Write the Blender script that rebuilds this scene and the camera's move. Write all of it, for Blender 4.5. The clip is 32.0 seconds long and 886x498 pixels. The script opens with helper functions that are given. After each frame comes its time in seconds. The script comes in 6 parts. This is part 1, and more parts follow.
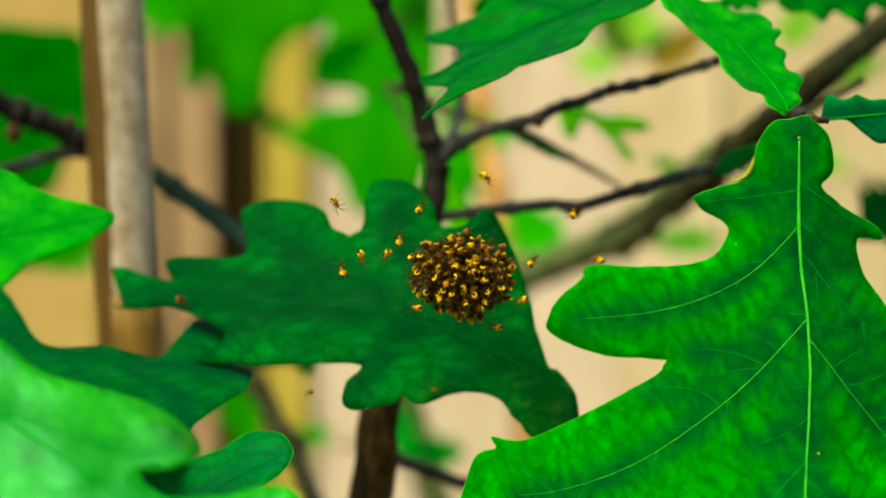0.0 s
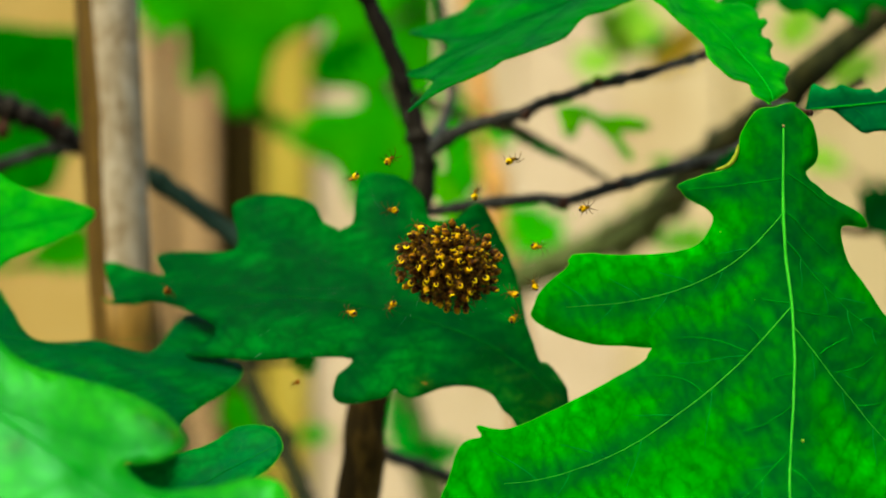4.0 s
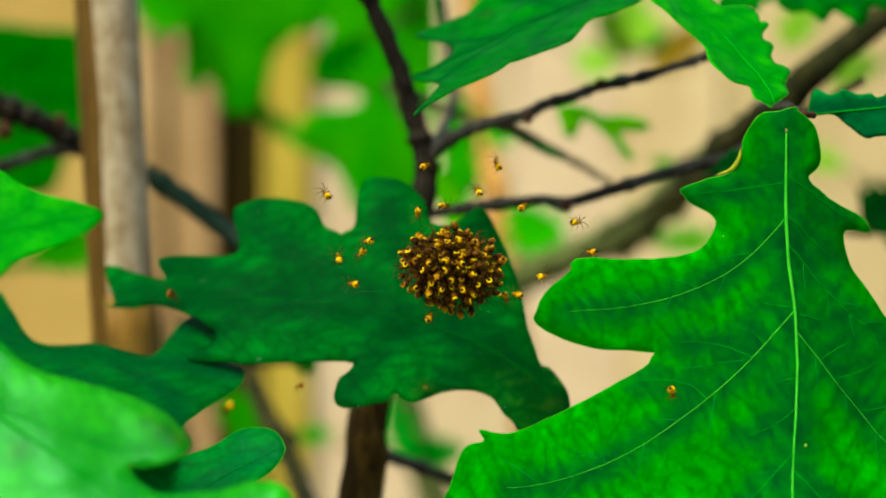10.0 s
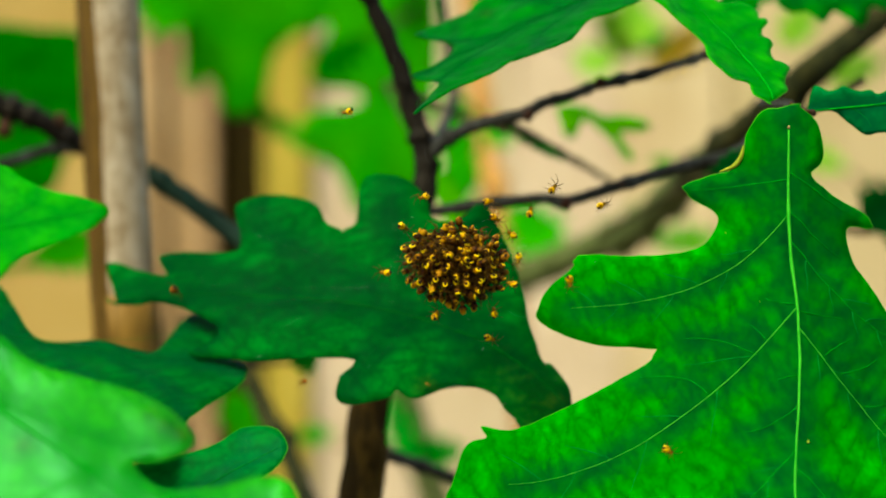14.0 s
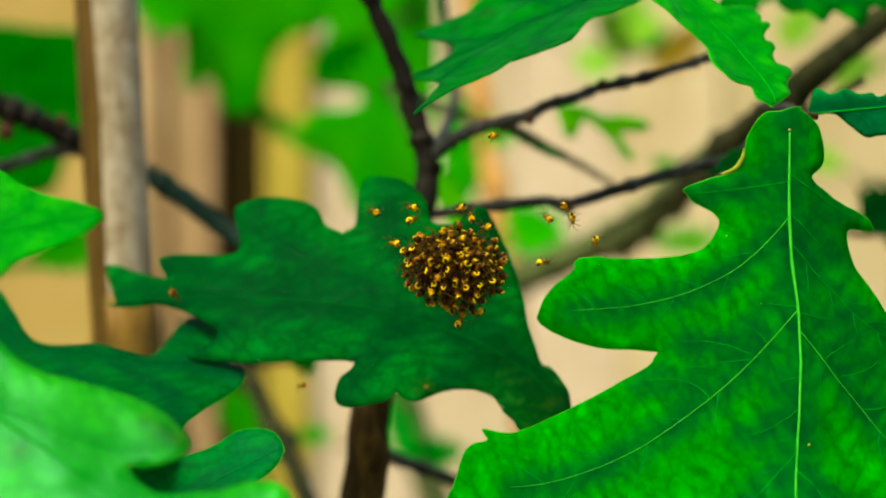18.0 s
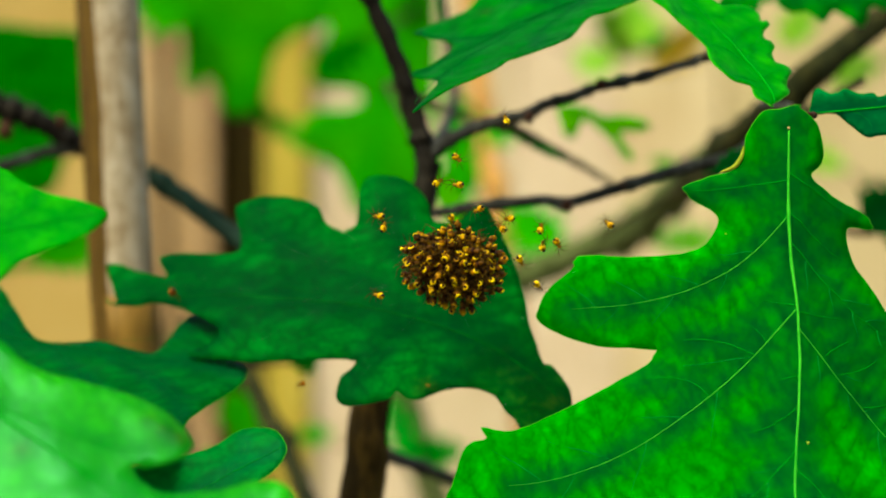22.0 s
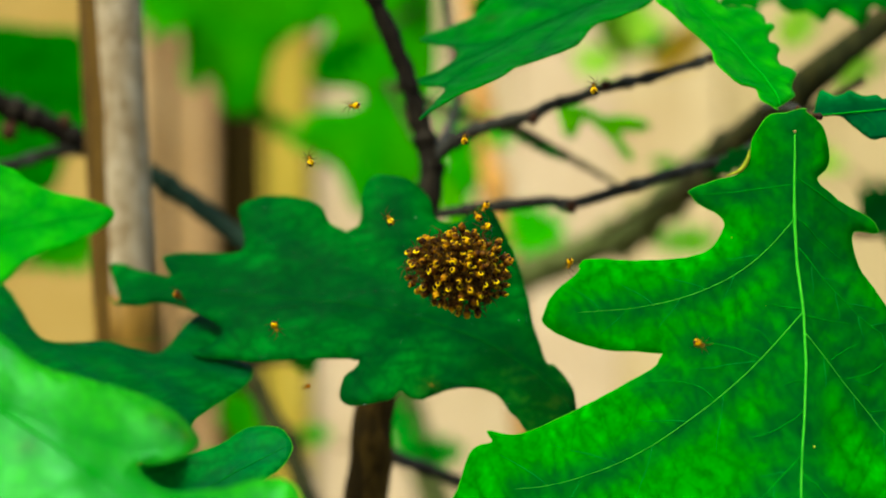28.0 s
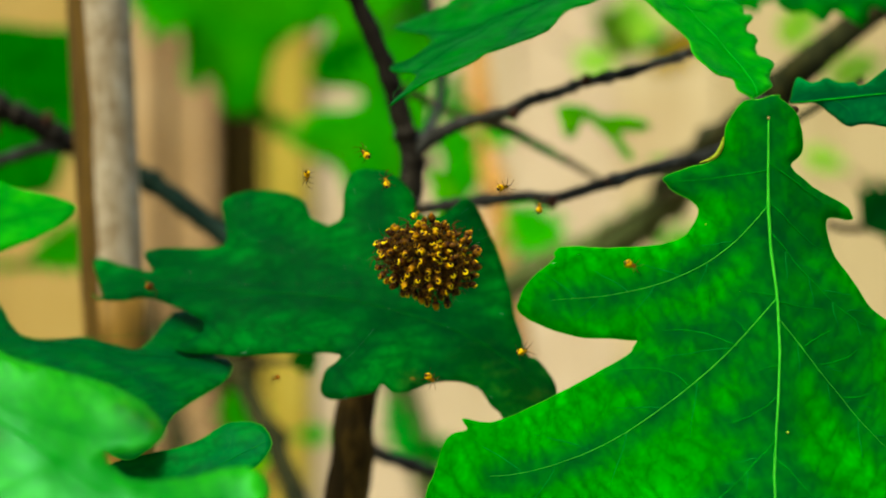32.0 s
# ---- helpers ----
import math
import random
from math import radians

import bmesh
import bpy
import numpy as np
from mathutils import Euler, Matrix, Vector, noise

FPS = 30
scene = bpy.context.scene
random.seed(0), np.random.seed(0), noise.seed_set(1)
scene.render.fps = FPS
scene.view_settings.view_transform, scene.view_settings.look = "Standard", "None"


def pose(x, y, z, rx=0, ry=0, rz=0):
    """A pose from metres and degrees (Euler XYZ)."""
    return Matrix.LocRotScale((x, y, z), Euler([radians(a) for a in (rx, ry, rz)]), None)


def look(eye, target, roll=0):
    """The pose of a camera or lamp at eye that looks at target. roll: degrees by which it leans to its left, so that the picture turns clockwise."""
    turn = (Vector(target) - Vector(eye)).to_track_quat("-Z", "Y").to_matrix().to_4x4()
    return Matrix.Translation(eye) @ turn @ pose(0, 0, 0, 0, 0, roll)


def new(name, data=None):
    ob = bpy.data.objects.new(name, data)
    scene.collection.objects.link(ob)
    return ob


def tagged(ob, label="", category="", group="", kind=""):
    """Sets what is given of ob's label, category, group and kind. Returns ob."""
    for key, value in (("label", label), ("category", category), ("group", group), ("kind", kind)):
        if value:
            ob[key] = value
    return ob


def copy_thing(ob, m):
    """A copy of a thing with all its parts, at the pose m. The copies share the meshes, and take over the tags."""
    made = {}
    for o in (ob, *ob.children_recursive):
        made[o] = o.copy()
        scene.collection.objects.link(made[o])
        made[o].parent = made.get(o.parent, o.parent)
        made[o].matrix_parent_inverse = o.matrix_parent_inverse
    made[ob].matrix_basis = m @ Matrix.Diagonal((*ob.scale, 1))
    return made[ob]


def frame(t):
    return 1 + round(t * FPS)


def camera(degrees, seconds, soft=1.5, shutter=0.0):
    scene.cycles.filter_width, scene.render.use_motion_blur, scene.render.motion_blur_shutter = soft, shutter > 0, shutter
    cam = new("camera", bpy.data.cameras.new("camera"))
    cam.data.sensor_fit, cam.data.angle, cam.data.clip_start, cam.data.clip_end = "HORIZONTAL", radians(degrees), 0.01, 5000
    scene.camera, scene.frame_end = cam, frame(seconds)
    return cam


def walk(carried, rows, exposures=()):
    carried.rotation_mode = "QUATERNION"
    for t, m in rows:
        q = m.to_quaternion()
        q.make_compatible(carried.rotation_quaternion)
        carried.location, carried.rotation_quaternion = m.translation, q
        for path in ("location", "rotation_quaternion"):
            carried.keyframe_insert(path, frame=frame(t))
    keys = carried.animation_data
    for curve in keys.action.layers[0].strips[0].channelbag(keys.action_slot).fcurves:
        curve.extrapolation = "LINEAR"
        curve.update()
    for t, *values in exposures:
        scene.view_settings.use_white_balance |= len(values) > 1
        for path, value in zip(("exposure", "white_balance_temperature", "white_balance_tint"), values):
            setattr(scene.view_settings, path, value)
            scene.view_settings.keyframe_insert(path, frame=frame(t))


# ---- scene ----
from mathutils import geometry

# The camera stands still on its support; the plants move in the wind.
cam = camera(30, 32.0, soft=2.0)
cam.data.dof.use_dof = True
cam.data.dof.focus_distance = 0.26
cam.data.dof.aperture_fstop = 10.5
walk(cam, [(0.0, pose(0, 0, 1.2, 90, 0, 0)), (32.0, pose(0, 0, 1.2, 90, 0, 0))], [(0.0, 1.59, 6900, -8), (6.0, 1.54, 6900, -8), (9.0, 1.54, 6900, -8), (14.0, 1.56, 6900, -8), (20.0, 1.58, 6900, -8), (28.0, 1.60, 6900, -8), (31.0, 1.54, 6900, -8), (32.0, 1.49, 6900, -8)])

# ---- light: bright overcast sky with a soft high sun ----
SUN_ELEVATION, SUN_TURN = radians(54), radians(215)
world = bpy.data.worlds.new("sky")
scene.world = world
world.use_nodes = True
sky = world.node_tree.nodes.new("ShaderNodeTexSky")
sky.sky_type, sky.sun_disc = "NISHITA", False
sky.sun_elevation, sky.sun_rotation = SUN_ELEVATION, SUN_TURN
sky.dust_density, sky.ozone_density = 3.0, 1.0
world.node_tree.links.new(sky.outputs["Color"], world.node_tree.nodes["Background"].inputs["Color"])
world.node_tree.nodes["Background"].inputs["Strength"].default_value = 0.12
sun_data = bpy.data.lights.new("sun", "SUN")
sun_data.energy, sun_data.angle, sun_data.color = 1.85, radians(22), (1.0, 0.94, 0.82)
sun = new("sun", sun_data)
ca = math.cos(SUN_ELEVATION)
sun.matrix_world = look((0, 0, 6), (-math.sin(SUN_TURN) * ca, -math.cos(SUN_TURN) * ca, 6 - math.sin(SUN_ELEVATION)))


# ---- materials ----
def material(name, build):
    mat = bpy.data.materials.new(name)
    mat.use_nodes = True
    nt = mat.node_tree
    build(nt, nt.nodes["Principled BSDF"])
    return mat


def node(nt, kind, **values):
    n = nt.nodes.new("ShaderNode" + kind)
    for key, value in values.items():
        n.inputs[key].default_value = value
    return n


def ramp(nt, source, stops):
    r = nt.nodes.new("ShaderNodeValToRGB")
    while len(r.color_ramp.elements) < len(stops):
        r.color_ramp.elements.new(0.5)
    for e, (at, col) in zip(r.color_ramp.elements, stops):
        e.position, e.color = at, (*col, 1)
    nt.links.new(source, r.inputs["Fac"])
    return r.outputs["Color"]


def mixed(nt, fac, a, b, kind="MIX"):
    n = nt.nodes.new("ShaderNodeMix")
    n.data_type, n.blend_type = "RGBA", kind
    for socket, value in ((n.inputs[0], fac), (n.inputs[6], a), (n.inputs[7], b)):
        if isinstance(value, (int, float, tuple)):
            socket.default_value = value if isinstance(value, (int, float)) else (*value, 1)
        else:
            nt.links.new(value, socket)
    return n.outputs[2]


def coords(nt, stretch=(1, 1, 1)):
    tc = nt.nodes.new("ShaderNodeTexCoord")
    mp = nt.nodes.new("ShaderNodeMapping")
    mp.inputs["Scale"].default_value = stretch
    nt.links.new(tc.outputs["Object"], mp.inputs["Vector"])
    return mp.outputs["Vector"]


def noise_of(nt, vec, scale, detail=4.0, rough=0.55):
    n = node(nt, "TexNoise", Scale=scale, Detail=detail, Roughness=rough)
    nt.links.new(vec, n.inputs["Vector"])
    return n.outputs["Fac"]


def bump(nt, bsdf, height, strength, distance):
    b = node(nt, "Bump", Strength=strength, Distance=distance)
    nt.links.new(height, b.inputs["Height"])
    nt.links.new(b.outputs["Normal"], bsdf.inputs["Normal"])


def leaf_material(name, deep, fresh, through_col, gloss, glow, shine, rib):
    """Blade of a leaf: small cells in bands that run from rib to rib, a bluer tone along the ribs, and light that passes through it."""
    def build(nt, bsdf):
        vec = coords(nt)
        warp = node(nt, "TexNoise", Scale=160.0, Detail=3.0)
        nt.links.new(vec, warp.inputs["Vector"])
        bent = nt.nodes.new("ShaderNodeVectorMath")
        bent.operation = "MULTIPLY_ADD"
        bent.inputs[1].default_value = (0.0030, 0.0030, 0.0)
        nt.links.new(warp.outputs["Color"], bent.inputs[0])
        nt.links.new(vec, bent.inputs[2])

        def sums(a, op, b):
            n = nt.nodes.new("ShaderNodeMath")
            n.operation = op
            for socket, value in zip(n.inputs, (a, b)):
                if isinstance(value, (int, float)):
                    socket.default_value = value
                else:
                    nt.links.new(value, socket)
            return n.outputs["Value"]

        # bands of cells that lie across the slanting side ribs
        split = nt.nodes.new("ShaderNodeSeparateXYZ")
        nt.links.new(bent.outputs["Vector"], split.inputs[0])
        along, out = split.outputs["X"], sums(split.outputs["Y"], "ABSOLUTE", 0.0)
        slant = nt.nodes.new("ShaderNodeCombineXYZ")
        nt.links.new(sums(sums(along, "SUBTRACT", sums(out, "MULTIPLY", 0.55)), "MULTIPLY", 120.0), slant.inputs[0])
        nt.links.new(sums(sums(out, "ADD", sums(along, "MULTIPLY", 0.55)), "MULTIPLY", 330.0), slant.inputs[1])
        nt.links.new(sums(split.outputs["Y"], "GREATER_THAN", 0.0), slant.inputs[2])
        bands = nt.nodes.new("ShaderNodeTexVoronoi")
        bands.feature = "DISTANCE_TO_EDGE"
        bands.inputs["Scale"].default_value = 1.0
        nt.links.new(slant.outputs["Vector"], bands.inputs["Vector"])
        pillow = ramp(nt, bands.outputs["Distance"], [(0.0, (0, 0, 0)), (0.42, (1, 1, 1))])
        cells = nt.nodes.new("ShaderNodeTexVoronoi")
        cells.feature = "SMOOTH_F1"
        cells.inputs["Scale"].default_value = 800
        cells.inputs["Smoothness"].default_value = 0.6
        nt.links.new(bent.outputs["Vector"], cells.inputs["Vector"])
        tiny = nt.nodes.new("ShaderNodeTexVoronoi")
        tiny.feature = "DISTANCE_TO_EDGE"
        tiny.inputs["Scale"].default_value = 1250
        nt.links.new(bent.outputs["Vector"], tiny.inputs["Vector"])
        mott = mixed(nt, 0.36, noise_of(nt, vec, 130, 3, 0.5), ramp(nt, cells.outputs["Distance"], [(0.05, (1, 1, 1)), (0.75, (0, 0, 0))]))
        mott = mixed(nt, 0.40, mott, pillow)
        patch = ramp(nt, mott, [(0.15, deep), (0.85, fresh)])
        wide = ramp(nt, noise_of(nt, vec, 48, 3, 0.5), [(0.3, (0.74, 0.80, 0.85)), (0.7, (1.24, 1.16, 1.0))])
        patch = mixed(nt, 1.0, patch, wide, "MULTIPLY")
        net = ramp(nt, tiny.outputs["Distance"], [(0.0, (0.84, 0.86, 0.88)), (0.14, (1, 1, 1))])
        fine = ramp(nt, noise_of(nt, vec, 900, 3), [(0.3, (0.88, 0.88, 0.88)), (0.7, (1.07, 1.07, 1.07))])
        col = mixed(nt, 1.0, mixed(nt, 1.0, patch, fine, "MULTIPLY"), net, "MULTIPLY")
        lines = ramp(nt, bands.outputs["Distance"], [(0.0, (0.12, 0.12, 0.12)), (0.035, (0.0, 0.0, 0.0))])
        col = mixed(nt, lines, col, mixed(nt, 1.0, rib, (0.8, 0.8, 1.0), "MULTIPLY"))
        zone = nt.nodes.new("ShaderNodeAttribute")
        zone.attribute_name = "rib_zone"
        uneven = ramp(nt, noise_of(nt, vec, 260, 4, 0.6), [(0.25, (0.5, 0.5, 0.5)), (0.7, (1, 1, 1))])
        col = mixed(nt, sums(sums(zone.outputs["Fac"], "MULTIPLY", uneven), "MULTIPLY", 0.92), col, rib)
        stain = nt.nodes.new("ShaderNodeAttribute")
        stain.attribute_name = "stain"
        col = mixed(nt, stain.outputs["Fac"], col, ramp(nt, mott, [(0.35, (0.004, 0.030, 0.001)), (0.65, (0.040, 0.050, 0.002))]))
        specks = ramp(nt, noise_of(nt, vec, 520, 2), [(0.76, (0, 0, 0)), (0.82, (1, 1, 1))])
        col = mixed(nt, mixed(nt, 0.35, (0, 0, 0), specks), col, (0.03, 0.24, 0.008))
        nt.links.new(col, bsdf.inputs["Base Color"])
        wax = ramp(nt, noise_of(nt, vec, 120, 4, 0.6), [(0.3, (gloss * 0.8,) * 3), (0.7, (min(1.0, gloss * 1.25),) * 3)])
        nt.links.new(wax, bsdf.inputs["Roughness"])
        bsdf.inputs["Specular IOR Level"].default_value = shine
        bsdf.inputs["Specular Tint"].default_value = (0.22, 0.85, 0.42, 1)
        relief = mixed(nt, 0.55, pillow, mixed(nt, 0.5, cells.outputs["Distance"], tiny.outputs["Distance"]))
        bump(nt, bsdf, relief, 0.22, 0.0004)
        thin = nt.nodes.new("ShaderNodeBsdfTranslucent")
        veil = mixed(nt, 1.0, fine, ramp(nt, mott, [(0.15, (0.72, 0.74, 0.76)), (0.85, (1.15, 1.12, 1.0))]), "MULTIPLY")
        nt.links.new(mixed(nt, 1.0, veil, (*through_col,), "MULTIPLY"), thin.inputs["Color"])
        mix = node(nt, "MixShader", Fac=glow)
        nt.links.new(bsdf.outputs["BSDF"], mix.inputs[1])
        nt.links.new(thin.outputs["BSDF"], mix.inputs[2])
        nt.links.new(mix.outputs["Shader"], nt.nodes["Material Output"].inputs["Surface"])
    return material(name, build)


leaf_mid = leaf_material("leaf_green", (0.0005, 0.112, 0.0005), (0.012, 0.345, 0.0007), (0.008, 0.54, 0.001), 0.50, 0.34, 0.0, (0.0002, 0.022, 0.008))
# Blue-green blade, deepened in colour for shade and given some sky-sheen blue.
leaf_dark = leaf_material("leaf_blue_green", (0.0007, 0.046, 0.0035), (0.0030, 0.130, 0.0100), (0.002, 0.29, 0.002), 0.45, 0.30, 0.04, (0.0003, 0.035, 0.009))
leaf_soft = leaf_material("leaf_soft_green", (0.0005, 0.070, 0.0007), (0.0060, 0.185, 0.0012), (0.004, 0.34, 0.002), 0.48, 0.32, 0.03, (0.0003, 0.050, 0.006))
leaf_light = leaf_material("leaf_fresh_green", (0.013, 0.225, 0.005), (0.036, 0.375, 0.007), (0.024, 0.54, 0.004), 0.28, 0.38, 0.17, (0.005, 0.15, 0.007))
leaf_lime = leaf_material("leaf_lime_green", (0.004, 0.190, 0.002), (0.024, 0.330, 0.004), (0.030, 0.56, 0.003), 0.42, 0.40, 0.03, (0.003, 0.15, 0.003))
# The deep tone and its blue put shade and sky sheen into the colour.
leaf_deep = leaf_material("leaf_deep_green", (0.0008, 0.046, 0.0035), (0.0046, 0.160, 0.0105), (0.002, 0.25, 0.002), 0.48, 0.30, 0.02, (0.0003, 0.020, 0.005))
# In leaf_teal and leaf_cool part of the blue stands for a sky sheen.
leaf_teal = leaf_material("leaf_teal_green", (0.001, 0.075, 0.016), (0.004, 0.175, 0.034), (0.003, 0.30, 0.02), 0.40, 0.28, 0.02, (0.0006, 0.06, 0.02))
leaf_cool = leaf_material("leaf_cool_green", (0.0008, 0.075, 0.007), (0.0045, 0.175, 0.016), (0.004, 0.32, 0.010), 0.42, 0.30, 0.04, (0.0006, 0.07, 0.018))
# Raised base and through colours stand in for sun on these bush leaves.
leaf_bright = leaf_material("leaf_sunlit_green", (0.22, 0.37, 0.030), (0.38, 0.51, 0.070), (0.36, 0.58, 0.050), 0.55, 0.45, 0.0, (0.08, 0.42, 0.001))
# Gold for an added leaf that stands in for a warm glow behind the twigs.
leaf_gold = leaf_material("leaf_glow_gold", (0.58, 0.36, 0.012), (0.80, 0.55, 0.04), (0.80, 0.55, 0.03), 0.6, 0.4, 0.0, (0.30, 0.20, 0.01))
leaf_yellow = leaf_material("leaf_yellow_green", (0.060, 0.270, 0.0008), (0.150, 0.410, 0.003), (0.18, 0.62, 0.003), 0.55, 0.42, 0.0, (0.02, 0.22, 0.001))
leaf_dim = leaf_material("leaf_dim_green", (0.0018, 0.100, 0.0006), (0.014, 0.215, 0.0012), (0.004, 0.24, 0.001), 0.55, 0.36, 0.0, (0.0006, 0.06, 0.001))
leaf_far = leaf_material("leaf_far_green", (0.010, 0.175, 0.0005), (0.058, 0.375, 0.0012), (0.090, 0.66, 0.0015), 0.55, 0.40, 0.0, (0.004, 0.17, 0.001))


def plain(name, stops, scale, stretch=(1, 1, 1), rough=0.6, relief=0.3, depth=0.0005, spec=0.4, fine=4.0):
    """A two-scale mottled surface."""
    def build(nt, bsdf):
        vec = coords(nt, stretch)
        big = noise_of(nt, vec, scale, 5, 0.6)
        small = noise_of(nt, vec, scale * fine, 4, 0.6)
        col = ramp(nt, mixed(nt, 0.4, big, small), stops)
        nt.links.new(col, bsdf.inputs["Base Color"])
        bsdf.inputs["Roughness"].default_value = rough
        bsdf.inputs["Specular IOR Level"].default_value = spec
        if relief:
            bump(nt, bsdf, small, relief, depth)
    return material(name, build)


vein_mat = plain("vein", [(0.35, (0.018, 0.24, 0.007)), (0.65, (0.045, 0.34, 0.016))], 400, rough=0.5, relief=0.0, spec=0.05)
vein_soft = plain("vein_soft", [(0.35, (0.003, 0.16, 0.002)), (0.65, (0.008, 0.24, 0.004))], 400, rough=0.5, relief=0.0, spec=0.03)
vein_fine = plain("vein_fine", [(0.35, (0.002, 0.10, 0.006)), (0.65, (0.010, 0.19, 0.016))], 400, rough=0.5, relief=0.0, spec=0.03)
vein_dim = plain("vein_dim", [(0.35, (0.0008, 0.062, 0.003)), (0.65, (0.002, 0.10, 0.005))], 400, rough=0.5, relief=0.0, spec=0.03)
margin_mat = plain("leaf_rim", [(0.35, (0.020, 0.21, 0.004)), (0.65, (0.060, 0.30, 0.010))], 400, rough=0.5, relief=0.0, spec=0.03)
margin_dim = plain("leaf_rim_dark", [(0.35, (0.006, 0.12, 0.004)), (0.65, (0.025, 0.20, 0.010))], 400, rough=0.5, relief=0.0, spec=0.03)
# Its grey-blue upper tones put a sky sheen on the twigs into the colour.
bark = plain("bark", [(0.30, (0.0032, 0.0022, 0.0011)), (0.50, (0.020, 0.019, 0.015)), (0.70, (0.064, 0.066, 0.058))], 160, (1, 1, 0.5), 0.70, 0.8, 0.0006, 0.08)
bark_dark = plain("bark_dark", [(0.30, (0.0022, 0.0014, 0.0006)), (0.52, (0.0065, 0.0046, 0.0022)), (0.76, (0.022, 0.016, 0.009))], 160, (1, 1, 0.5), 0.70, 0.8, 0.0006, 0.08)
bark_warm = plain("bark_warm", [(0.30, (0.005, 0.003, 0.0007)), (0.50, (0.021, 0.012, 0.002)), (0.70, (0.095, 0.054, 0.009))], 120, (1, 1, 0.3), 0.85, 0.7, 0.0006, 0.06)
bark_teal = plain("bark_teal", [(0.30, (0.002, 0.007, 0.003)), (0.52, (0.004, 0.014, 0.007)), (0.76, (0.012, 0.032, 0.018))], 160, (1, 1, 0.5), 0.7, 0.5, 0.0004, 0.08)
bark_green = plain("bark_green", [(0.30, (0.014, 0.012, 0.004)), (0.55, (0.040, 0.035, 0.013)), (0.75, (0.085, 0.072, 0.030))], 110, (1, 1, 0.5), 0.85, 0.7, 0.0006, 0.06)
bark_moss = plain("bark_moss", [(0.30, (0.042, 0.052, 0.013)), (0.55, (0.085, 0.102, 0.030)), (0.75, (0.150, 0.168, 0.056))], 90, (1, 1, 0.5), 0.85, 0.5, 0.0006, 0.05)
bark_slope = plain("bark_slope", [(0.30, (0.004, 0.004, 0.0012)), (0.50, (0.014, 0.0155, 0.0045)), (0.74, (0.055, 0.044, 0.010))], 110, (1, 1, 0.5), 0.85, 0.7, 0.0006, 0.06)
reed_mat = plain("reed", [(0.3, (0.20, 0.085, 0.014)), (0.7, (0.40, 0.21, 0.055))], 60, rough=0.8, spec=0.05)
bud_mat = plain("bud", [(0.3, (0.016, 0.005, 0.002)), (0.7, (0.05, 0.017, 0.006))], 900, rough=0.6, relief=0.3, spec=0.08)
cane_mat = plain("cane", [(0.28, (0.105, 0.060, 0.020)), (0.42, (0.18, 0.124, 0.064)), (0.54, (0.26, 0.198, 0.122)), (0.70, (0.44, 0.365, 0.26))], 300, (1, 1, 0.45), 0.6, 0.3, 0.0003, 0.15, 3.0)
cane_brown = plain("cane_brown", [(0.3, (0.032, 0.016, 0.0016)), (0.7, (0.095, 0.050, 0.007))], 200, (1, 1, 0.15), 0.7, 0.3, 0.0003, 0.08)
cane_sheath = plain("cane_sheath", [(0.3, (0.070, 0.034, 0.004)), (0.7, (0.23, 0.125, 0.020))], 200, (1, 1, 0.15), 0.6, 0.3, 0.0003, 0.10)
cane_ring = plain("cane_ring", [(0.3, (0.05, 0.03, 0.012)), (0.7, (0.14, 0.09, 0.045))], 300, rough=0.7)


def abdomen_material(name, stops, front, reach=(0.25, 0.55)):
    def build(nt, bsdf):
        info = nt.nodes.new("ShaderNodeObjectInfo")
        tone = ramp(nt, info.outputs["Random"], stops)
        spots = ramp(nt, noise_of(nt, coords(nt), 1700, 3), [(0.38, (0.24, 0.15, 0.05)), (0.52, (1, 1, 1))])
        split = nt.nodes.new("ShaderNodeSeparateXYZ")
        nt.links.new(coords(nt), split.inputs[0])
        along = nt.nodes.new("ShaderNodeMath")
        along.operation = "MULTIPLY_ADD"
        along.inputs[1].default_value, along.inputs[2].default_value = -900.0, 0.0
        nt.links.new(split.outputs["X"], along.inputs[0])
        # front tints the fore body: coat pattern, and painted shade where it is near black
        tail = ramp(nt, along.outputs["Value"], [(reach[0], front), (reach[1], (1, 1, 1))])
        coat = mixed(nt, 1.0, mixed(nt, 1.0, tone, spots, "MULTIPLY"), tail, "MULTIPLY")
        nt.links.new(coat, bsdf.inputs["Base Color"])
        bsdf.inputs["Roughness"].default_value = 0.5
        bsdf.inputs["Specular IOR Level"].default_value = 0.05
    return material(name, build)


# Huddled coat: dark base and front also hold the shade inside the ball.
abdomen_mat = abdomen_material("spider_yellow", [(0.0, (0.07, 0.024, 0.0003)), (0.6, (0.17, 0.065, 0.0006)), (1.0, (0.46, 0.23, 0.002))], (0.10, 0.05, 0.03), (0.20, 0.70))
mark_mat = abdomen_material("spider_yellow_mark", [(0.0, (0.22, 0.085, 0.001)), (0.4, (0.42, 0.24, 0.0015)), (1.0, (0.76, 0.54, 0.006))], (0.8, 0.7, 0.6))
amber_mat = abdomen_material("spider_amber_coat", [(0.0, (0.16, 0.05, 0.002)), (1.0, (0.30, 0.11, 0.003))], (0.7, 0.6, 0.5))
walker_mat = abdomen_material("spider_bright_yellow", [(0.0, (0.56, 0.31, 0.002)), (0.5, (0.70, 0.46, 0.004)), (1.0, (0.76, 0.56, 0.010))], (0.80, 0.70, 0.5))
patch_mat = plain("spider_dark_patch", [(0.3, (0.004, 0.002, 0.0006)), (0.7, (0.014, 0.006, 0.001))], 1500, rough=0.45, relief=0.0, spec=0.1)
